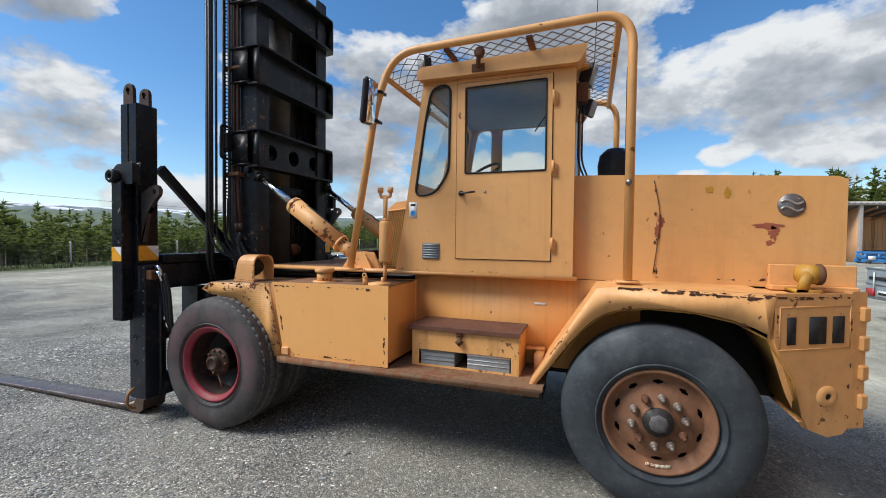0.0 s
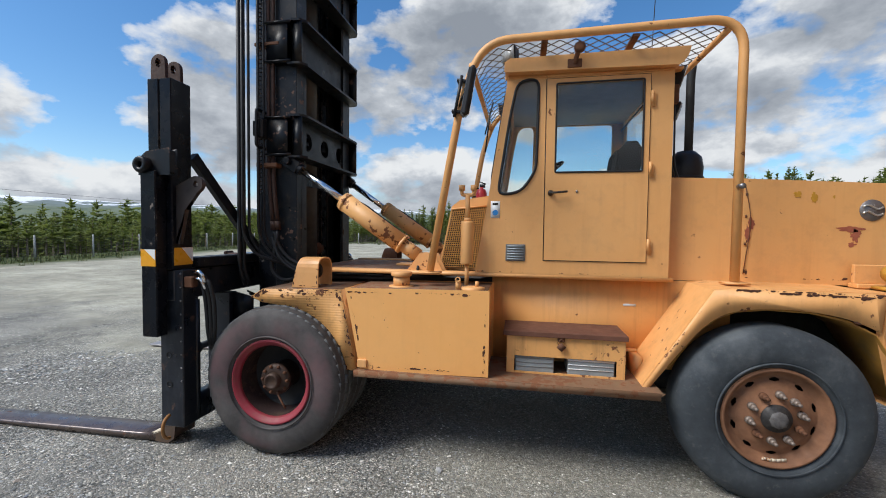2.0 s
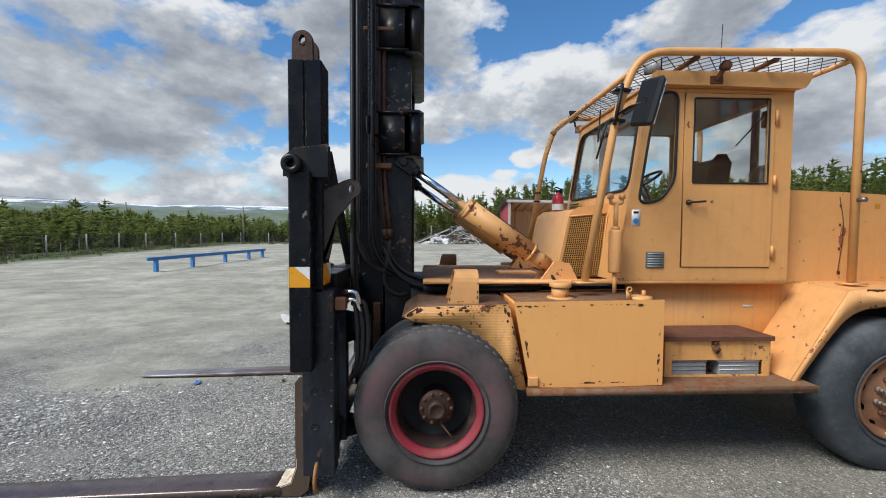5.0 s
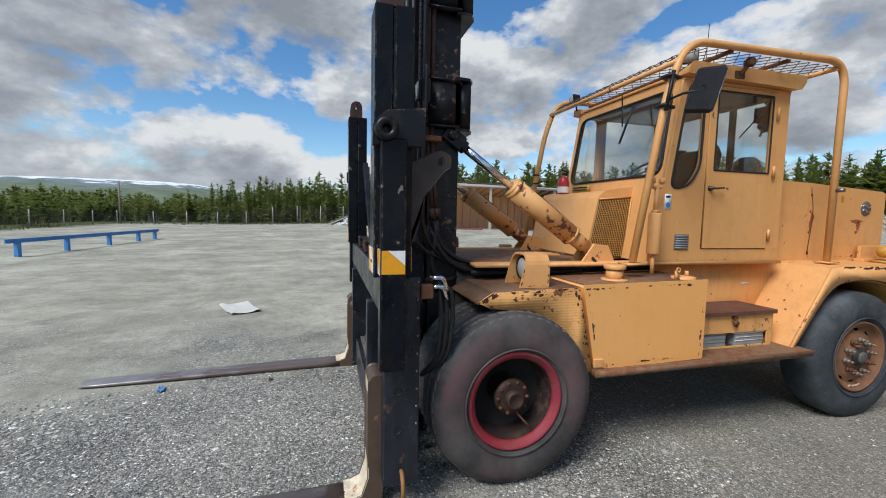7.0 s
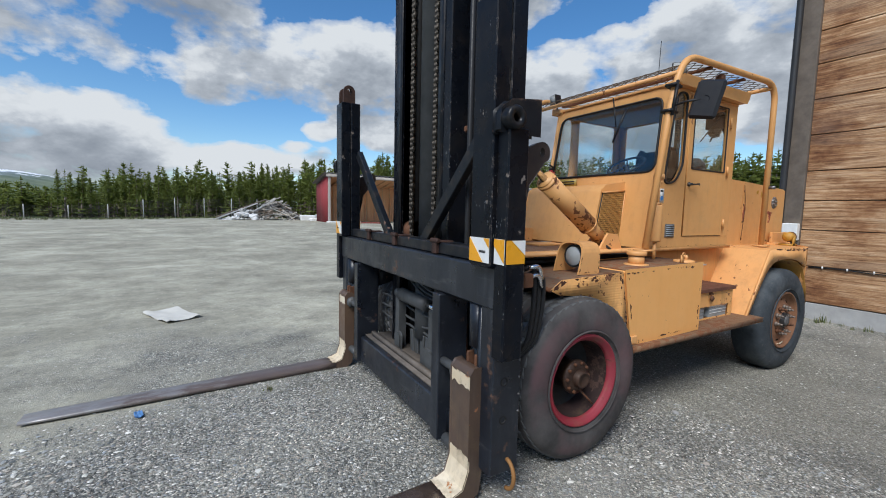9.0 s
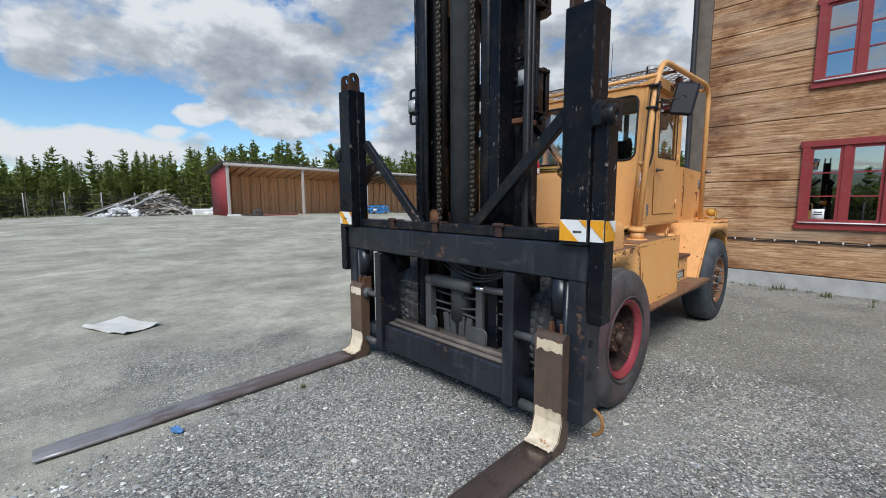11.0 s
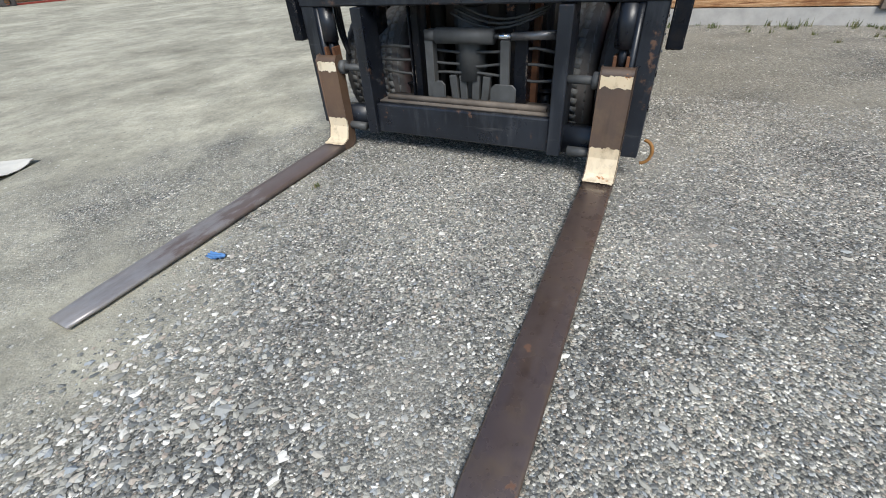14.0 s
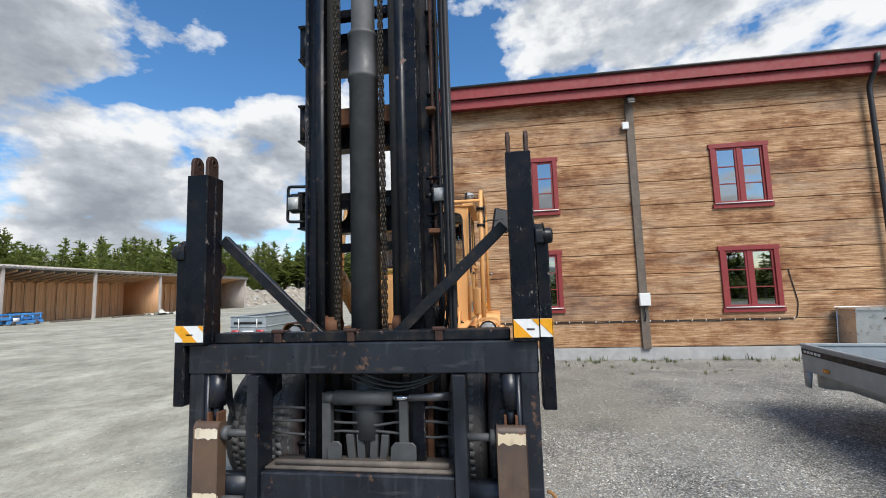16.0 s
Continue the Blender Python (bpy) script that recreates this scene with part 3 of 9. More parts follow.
    sand = k.mix(dots, sand, k.ramp(pick.outputs[1], (0.2, (0.14, 0.14, 0.135)), (0.5, (0.30, 0.29, 0.26)), (0.8, (0.62, 0.61, 0.56))))
    col = k.mix(packed, gravel, sand)
    # brown earth trodden into the gravel along the truck
    side = k.calc("SUBTRACT", 1.0, k.calc("ABSOLUTE", k.calc("MULTIPLY", k.calc("SUBTRACT", sep.outputs[1], 2.3), 0.36)))
    side = k.calc("MINIMUM", side, k.calc("SUBTRACT", 1.0, k.calc("ABSOLUTE", k.calc("MULTIPLY", k.calc("SUBTRACT", sep.outputs[0], 0.8), 0.26))))
    earth = k.ramp(k.calc("ADD", k.calc("MULTIPLY", side, 0.55), k.calc("MULTIPLY", k.tex(0.8, 8, 0.7), 0.75)), (0.42, 0.0), (0.66, 0.5))
    loam = k.ramp(k.tex(30, 6, 0.75), (0.35, (0.135, 0.122, 0.095)), (0.52, (0.26, 0.245, 0.195)), (0.68, (0.43, 0.415, 0.345)))
    col = k.mix(earth, col, loam)
    # moss and grass past the fence
    far = k.calc("ADD", k.calc("MULTIPLY", sep.outputs[0], -1.0), k.calc("MULTIPLY", k.tex(0.25, 4), 4.0))
    far2 = k.calc("ADD", sep.outputs[1], k.calc("MULTIPLY", k.tex(0.25, 4), 5.0))
    heath = k.ramp(k.tex(0.6, 8, 0.7), (0.3, (0.035, 0.05, 0.018)), (0.6, (0.085, 0.105, 0.035)), (0.8, (0.15, 0.14, 0.07)))
    col = k.mix(k.ramp(k.calc("MULTIPLY", far, 0.02), (0.48, 0.0), (0.53, 1.0)), col, heath)
    col = k.mix(k.ramp(k.calc("MULTIPLY", far2, 0.012), (0.62, 0.0), (0.66, 1.0)), col, heath)
    k.set(col, 0.92)
    h = k.calc("ADD", k.calc("MULTIPLY", k.ramp(k.cells(92), (0.0, 1.0), (0.7, 0.0)), k.calc("SUBTRACT", 1.0, k.calc("MULTIPLY", packed, 0.75))), k.calc("MULTIPLY", k.tex(25, 6, 0.7), 0.8))
    k.bump(h, 0.75, 0.007)
    return k.m


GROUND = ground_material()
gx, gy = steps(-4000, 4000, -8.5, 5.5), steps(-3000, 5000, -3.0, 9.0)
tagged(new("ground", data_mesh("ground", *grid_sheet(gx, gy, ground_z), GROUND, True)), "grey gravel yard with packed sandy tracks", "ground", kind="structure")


# ---- far hills ----
def hill_material():
    k = Mat("far_hills", 0.95)
    sep = k.t.nodes.new("ShaderNodeSeparateXYZ")
    k.t.links.new(k.co, sep.inputs[0])
    # distance haze is mixed into these colours: greyed wood, bluer towards the tops
    wood = k.ramp(k.tex(0.012, 8, 0.65), (0.35, (0.085, 0.118, 0.080)), (0.65, (0.165, 0.195, 0.120)))
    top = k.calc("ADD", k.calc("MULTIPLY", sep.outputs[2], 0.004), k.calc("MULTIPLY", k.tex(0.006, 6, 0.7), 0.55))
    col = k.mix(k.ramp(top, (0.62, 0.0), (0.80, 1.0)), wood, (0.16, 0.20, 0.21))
    snow = k.ramp(k.calc("ADD", k.calc("MULTIPLY", sep.outputs[2], 0.0042), k.calc("MULTIPLY", k.tex(0.008, 5, 0.6, k.scaled((1, 1, 4))), 0.8)), (0.93, 0.0), (0.97, 1.0))
    k.set(k.mix(snow, col, (0.75, 0.78, 0.82)), 0.95)
    return k.m


def hills():
    verts, faces = [], []
    n, rows = 200, 12
    for i in range(n + 1):
        a = radians(-118 + 138 * i / n)          # clockwise from +y
        deg = math.degrees(a)
        crest = 150 + 9 * math.sin(deg * 0.09 + 1.2) + 12 * noise.noise((deg * 0.06, 0, 7)) + 5 * noise.noise((deg * 0.3, 1, 7))
        crest += 12 * math.exp(-((deg + 24) / 10) ** 2) - 75 * ease(-18, -4, deg)
        for j in range(rows + 1):
            s = j / rows
            r = 1500 + 1500 * s
            z = -25 + (crest + 25) * ease(0, 1, s) + 6 * noise.noise((a * 9, s * 4, 3)) * s
            verts.append((r * math.sin(a), r * math.cos(a), z))
    for i in range(n):
        for j in range(rows):
            p = i * (rows + 1) + j
            faces.append((p, p + rows + 1, p + rows + 2, p + 1))
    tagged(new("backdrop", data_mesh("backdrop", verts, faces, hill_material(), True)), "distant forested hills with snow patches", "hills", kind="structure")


hills()


# ---- trees ----
def bark_material():
    k = Mat("pine_bark", 0.9)
    k.set(k.mix(k.tex(9, 5), (0.15, 0.12, 0.095), (0.27, 0.215, 0.17)), 0.9)
    return k.m


def needle_material():
    k = Mat("pine_needles", 0.75)
    f = k.ramp(k.calc("ADD", k.calc("MULTIPLY", k.island(), 0.6), k.calc("MULTIPLY", k.rand(), 0.4)), (0.1, (0.12, 0.152, 0.040)), (0.5, (0.165, 0.205, 0.05)), (0.9, (0.21, 0.25, 0.06)))
    col = k.mix(k.ramp(k.tex(2.5, 4), (0.4, 0.0), (0.75, 0.8)), f, (0.22, 0.25, 0.06))
    k.set(col, 0.75)
    tr, mx = k.t.nodes.new("ShaderNodeBsdfTranslucent"), k.t.nodes.new("ShaderNodeMixShader")
    k.put(col, tr.inputs["Color"])
    mx.inputs[0].default_value = 0.5
    k.t.links.new(k.b.outputs[0], mx.inputs[1])
    k.t.links.new(tr.outputs[0], mx.inputs[2])
    k.t.links.new(mx.outputs[0], k.t.nodes["Material Output"].inputs[0])
    return k.m


BARK, NEEDLES = bark_material(), needle_material()


def tree_parts(rng, h, spruce, fine=True):
    """Trunk and crown faces of a young conifer of height h, at the origin."""
    tv, tf, cv, cf = [], [], [], []
    lean = (rng.uniform(-0.02, 0.02), rng.uniform(-0.02, 0.02))
    r0 = 0.008 * h + 0.025
    nl, nq = (6, 6) if fine else (2, 4)
    for lvl in range(nl + 1):
        s = lvl / nl
        for q in range(nq):
            a = q * 2 * math.pi / nq
            r = r0 * (1 - s) + 0.008
            tv.append((lean[0] * h * s + r * math.cos(a), lean[1] * h * s + r * math.sin(a), h * s - 0.15))
    for lvl in range(nl):
        for q in range(nq):
            tf.append((lvl * nq + q, lvl * nq + (q + 1) % nq, lvl * nq + nq + (q + 1) % nq, lvl * nq + nq + q))
    start = rng.uniform(0.1, 0.2) if spruce else rng.uniform(0.24, 0.46)
    whorls = int(h * (3.6 if spruce else 3.2) * (1.0 if fine else 0.62))
    spread = h * (0.14 if spruce else 0.128)
    for w in range(whorls):
        s = start + (1 - start) * (w + rng.uniform(0, 0.7)) / whorls
        t = (s - start) / (1 - start)
        reach = spread * ((1 - t) ** 0.75 if spruce else (1 - t) ** 0.6 * min(1, 0.45 + 2.2 * t)) * rng.uniform(0.7, 1.2) + 0.07
        for b in range(rng.randint(6, 8) if fine else 4):
            a = rng.uniform(0, 2 * math.pi)
            ln = reach * rng.uniform(0.6, 1.15)
            rise = (-0.2 if spruce else 0.28) + rng.uniform(-0.15, 0.15) + 0.5 * t
            base = Vector((lean[0] * h * s, lean[1] * h * s, h * s))
            out = Vector((math.cos(a), math.sin(a), rise)).normalized()
            side = Vector((-math.sin(a), math.cos(a), 0))
            # bough of overlapping needle sprays
            for c in range(8 if fine else 3):
                p = base + out * ln * (0.12 + (0.125 if fine else 0.33) * c) + Vector((rng.uniform(-0.1, 0.1), rng.uniform(-0.1, 0.1), rng.uniform(-0.12, 0.12))) * ln
                wdt = (0.055 + (0.14 if fine else 0.34) * ln) * rng.uniform(0.7, 1.25)
                way = (out + Vector((rng.uniform(-0.7, 0.7), rng.uniform(-0.7, 0.7), rng.uniform(-0.5, 0.7)))).normalized()
                i0 = len(cv)
                lift = Vector((0, 0, wdt * rng.uniform(-0.2, 0.5)))
                cv.extend([tuple(p - way * wdt * 0.8), tuple(p + side * wdt * rng.uniform(0.35, 0.75) - lift), tuple(p + way * wdt * rng.uniform(0.9, 1.5)), tuple(p - side * wdt * rng.uniform(0.35, 0.75) + lift)])
                cf.extend([(i0, i0 + 1, i0 + 2), (i0, i0 + 2, i0 + 3)])
    # leading shoot
    i0 = len(cv)
    top = Vector((lean[0] * h, lean[1] * h, h))
    cv.extend([tuple(top + Vector((0.06, 0, -0.5))), tuple(top + Vector((-0.04, 0.05, -0.5))), tuple(top + Vector((-0.04, -0.05, -0.5))), tuple(top + Vector((0, 0, 0.25)))])
    cf.extend([(i0, i0 + 1, i0 + 3), (i0 + 1, i0 + 2, i0 + 3), (i0 + 2, i0, i0 + 3)])
    return tv, tf, cv, cf


def make_tree(rng, h, spruce):
    t = thing("spruce_tree" if spruce else "pine_tree", (0, 0, 0), "young spruce with drooping green boughs at the forest edge" if spruce else "slender young pine with a bare lower trunk at the forest edge", "tree", "trees at the forest edge")
    tv, tf, cv, cf = tree_parts(rng, h, spruce)
    for nm, v, f, m in (("trunk", tv, tf, BARK), ("crown", cv, cf, NEEDLES)):
        o = new(nm, data_mesh(nm, v, f, m, nm == "trunk"))
        o.parent = t
        ORG[o] = Vector()
    return t


def forest():
    rng = random.Random(5)
    protos = [make_tree(rng, h, s) for h, s in ((7.8, False), (8.4, False), (9.4, False), (7.2, False), (8.0, True), (6.8, False), (8.8, False), (7.4, False))]
    spots = []
    x = -17.5
    while x < 78:
        y = (57 if x < 6 else 53) + rng.uniform(-2.0, 2.5)
        spots.append((x, y, (0.60 + 0.29 * ease(-4, 20, x)) * (1 + 0.30 * ease(35, 70, x))))
        x += rng.uniform(0.35, 0.75)
    used = set()
    for x, y, k in spots:
        i = rng.randrange(len(protos))
        m = pose(x, y, ground_z(x, y), 0, 0, rng.uniform(0, 360)) @ Matrix.Scale(k * rng.choice((0.78, 0.84, 0.88, 0.92, 0.96, 1.12)), 4)
        if i in used:
            o = copy_thing(protos[i], m)
            o.scale = m.to_scale()
        else:
            used.add(i)
            protos[i].matrix_basis = m
    for i, p in enumerate(protos):
        if i not in used:
            p.matrix_basis = pose(-26 + i, 58, -0.2)
    # the woods behind, past counting
    kinds = [tree_parts(rng, h, s, False) for h, s in ((7.5, False), (9.0, False), (8.0, True), (6.5, False), (9.8, False))]
    V, F, TV, TF = [], [], [], []

    def plant(x, y, k, wide=1.0):
        z = ground_z(x, y)
        tv, tf, cv, cf = kinds[rng.randrange(5)]
        a = rng.uniform(0, 6.28)
        ca, sa = math.cos(a) * k, math.sin(a) * k
        for src, fs, dv, df in ((cv, cf, V, F), (tv, tf, TV, TF)):
            n = len(dv)
            dv.extend([(x + wide * (ca * p[0] - sa * p[1]), y + wide * (sa * p[0] + ca * p[1]), z + k * p[2]) for p in src])
            df.extend([tuple(q + n for q in f) for f in fs])
    for _ in range(760):
        x = rng.uniform(-18, 84)
        plant(x, (59 if x < 6 else 55) + rng.random() ** 1.3 * 26, (0.63 + 0.29 * ease(-4, 20, x)) * (1 + 0.38 * ease(35, 70, x)) * rng.uniform(0.85, 1.15), 1.6)
    for _ in range(330):                          # woods beyond the end of the shed
        plant(86 + 26 * rng.random() ** 1.3, rng.uniform(8, 62), rng.uniform(1.15, 1.6), 1.7)
    for _ in range(380):                          # lower woods down the slope behind the fence
        d = rng.random() ** 1.8
        x = -46 - 90 * d
        y = rng.uniform(-8, 14) + rng.random() * (62 + 70 * d)
        plant(x, y, rng.uniform(0.55, 0.85), 1.5)
    for _ in range(1080):                         # dense belt close behind the fence; its unseen end darkens window reflections
        x, y = -31 - 24 * rng.random() ** 1.4, rng.uniform(-60, 62)
        gz = ground_z(x, y)
        plant(x, y, max(0.22, (1.35 - 0.035 * (x + 31) + rng.choice((-0.5, 0.0, 0.3, 0.7, 1.3)) - gz) / 8.0), 1.9)
    for _ in range(750):
        x, y = rng.uniform(-75, -17), 60 + 46 * rng.random() ** 1.5
        top = 1.7 + math.hypot(x + 4, y) * rng.choice((0.004, 0.008, 0.011, 0.014, 0.017)) + (1.6 if rng.random() < 0.02 else 0.0)
        plant(x, y, max(0.2, (top - ground_z(x, y)) / 8.2), 2.3)
    for _ in range(260):                          # unseen taller stand behind the camera, added to darken window reflections
        plant(rng.uniform(-56, -38), rng.uniform(-75, -16), rng.uniform(0.7, 1.0), 1.9)
    kinds = [tree_parts(rng, 2.2, True, False) for _ in range(5)]
    for _ in range(420):                          # undergrowth and saplings
        x = rng.uniform(-18, 70)
        plant(x, (54.5 if x < 6 else 51.8) + 16 * rng.random() ** 2.0, rng.uniform(0.5, 1.3), 2.6)
    for _ in range(420):
        plant(-29 - 12 * rng.random(), rng.uniform(-55, 60), rng.uniform(0.3, 0.8), 2.6)
    for nm, v, f, m, lab in (("woods", V, F, NEEDLES, "dense green conifer woods behind the yard"), ("wood_trunks", TV, TF, BARK, "grey-brown trunks in the conifer woods")):
        tagged(new(nm, data_mesh(nm, v, f, m)), lab, "forest", kind="stuff")


forest()


# ---- fence ----
POST_GREY = plain("pale_grey_post", (0.42, 0.42, 0.40), 0.6)


def fence():
    f = thing("wire_fence", (-25, 20, 0), "wire mesh fence on thin grey posts along the yard", "fence", kind="structure")
    line = [(-25.2, 2), (-25.2, 34), (-23, 46), (-10, 51), (3, 52.5)]
    posts = []
    for (x0, y0), (x1, y1) in zip(line, line[1:]):
        n = max(1, round(math.hypot(x1 - x0, y1 - y0) / 2.9))
        posts += [(x0 + (x1 - x0) * i / n, y0 + (y1 - y0) * i / n) for i in range(n)]
    posts.append(line[-1])
    for x, y in posts:
        b = B()
        cyl(b, (x, y, ground_z(x, y) - 0.1), (x, y, ground_z(x, y) + 1.28 + 0.8 * ease(-14, -8, x)), 0.042, 8)
        part("post", b, POST_GREY, f)
    b = B()
    for (x0, y0), (x1, y1) in zip(posts, posts[1:]):
        za, zb = ground_z(x0, y0), ground_z(x1, y1)
        ra, rb = 1 + 0.66 * ease(-14, -8, x0), 1 + 0.66 * ease(-14, -8, x1)
        for k in range(15):
            tube(b, [(x0, y0, za + 0.08 + 0.08 * k * ra), (x1, y1, zb + 0.08 + 0.08 * k * rb)], 0.006, 3, False)
        for k in range(28):
            s = (k + 0.5) / 28
            x, y, z = x0 + (x1 - x0) * s, y0 + (y1 - y0) * s, za + (zb - za) * s
            tube(b, [(x, y, z + 0.06), (x, y, z + 1.2 * (ra + (rb - ra) * s))], 0.004, 3, False)
    part("wire_mesh", b, PIPE_GREY, f)


fence()


# ---- timber house ----
def house_wood():
    k = Mat("weathered_timber", 0.8)
    off = k.t.nodes.new("ShaderNodeCombineXYZ")
    row = k.tex(1.0, 2, 0.5, k.scaled((0, 0, 1.7)))
    k.t.links.new(k.calc("MULTIPLY", row, 9.0), off.inputs[1])
    add = k.t.nodes.new("ShaderNodeVectorMath")
    k.t.links.new(k.co, add.inputs[0])
    k.t.links.new(off.outputs[0], add.inputs[1])
    long = k.scaled((8, 0.85, 18.0), add.outputs[0])
    grain = k.tex(1.5, 12, 0.77, long, 0.7)
    col = k.ramp(grain, (0.36, (0.13, 0.057, 0.023)), (0.44, (0.28, 0.153, 0.076)), (0.51, (0.40, 0.244, 0.130)), (0.58, (0.51, 0.35, 0.218)), (0.68, (0.64, 0.51, 0.37)))
    blot = k.ramp(k.tex(0.75, 8, 0.7, k.scaled((1, 0.75, 1.5))), (0.37, (0.40, 0.25, 0.16)), (0.455, (0.76, 0.62, 0.50)), (0.52, (1.05, 1.00, 0.94)), (0.64, (1.16, 1.12, 1.06)))
    col = k.mix(1.0, col, blot, "MULTIPLY")
    grey = k.ramp(k.tex(0.6, 5, 0.6, k.scaled((1, 0.6, 1.4), add.outputs[0], (4, 2, 0))), (0.50, 0.0), (0.72, 0.55))
    col = k.mix(grey, col, (0.34, 0.28, 0.215))
    col = k.mix(1.0, col, k.ramp(row, (0.35, (0.86, 0.84, 0.815)), (0.65, (1.04, 1.015, 0.985))), "MULTIPLY")
    fine = k.tex(1.0, 5, 0.65, k.scaled((60, 2.2, 70), add.outputs[0]), 1.2)
    crack = k.ramp(fine, (0.28, 0.40), (0.42, 0.90), (0.62, 1.2))
    k.set(k.mix(1.0, col, crack, "MULTIPLY"), 0.82)
    k.bump(k.calc("ADD", k.calc("MULTIPLY", grain, 1.0), k.calc("MULTIPLY", fine, 0.5)), 0.4, 0.006)
    return k.m


TIMBER = house_wood()
HOUSE_RED = painted("red_trim_paint", (0.215, 0.020, 0.022), (0.26, 0.030, 0.030), 0.78, 0.6, dirt=0.25, rust=(0.12, 0.05, 0.04))
CONCRETE = plain("concrete", (0.44, 0.435, 0.42), 0.9, 0.0, 0.3, 3.5, 0.4)
OLD_BOARD = plain("grey_brown_board", (0.175, 0.140, 0.110), 0.85, 0.0, 0.45, 4, 0.3)
# room surfaces coloured near black, standing for the unlit indoors behind the glass
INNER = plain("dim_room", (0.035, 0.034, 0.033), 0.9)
HX, HY0, HY1 = 4.4, -13.0, 4.36
WINDOWS = [(1.17, 2.41, 1.06, 2.71), (1.15, 2.36, 3.66, 5.24), (-4.04, -2.69, 0.98, 2.63), (-4.04, -2.69, 3.59, 5.27), (-9.2, -7.85, 0.98, 2.63), (-9.2, -7.85, 3.59, 5.27)]


def cut(rects, hole):
    """Take one rectangle (y0, y1, z0, z1) out of others."""
    out = []
    for y0, y1, z0, z1 in rects:
        a0, a1, b0, b1 = max(y0, hole[0]), min(y1, hole[1]), max(z0, hole[2]), min(z1, hole[3])
        if a0 >= a1 or b0 >= b1:
            out.append((y0, y1, z0, z1))
            continue
        out += [r for r in ((y0, a0, z0, z1), (a1, y1, z0, z1), (a0, a1, z0, b0), (a0, a1, b1, z1)) if r[1] - r[0] > 0.02 and r[3] - r[2] > 0.015]
    return out


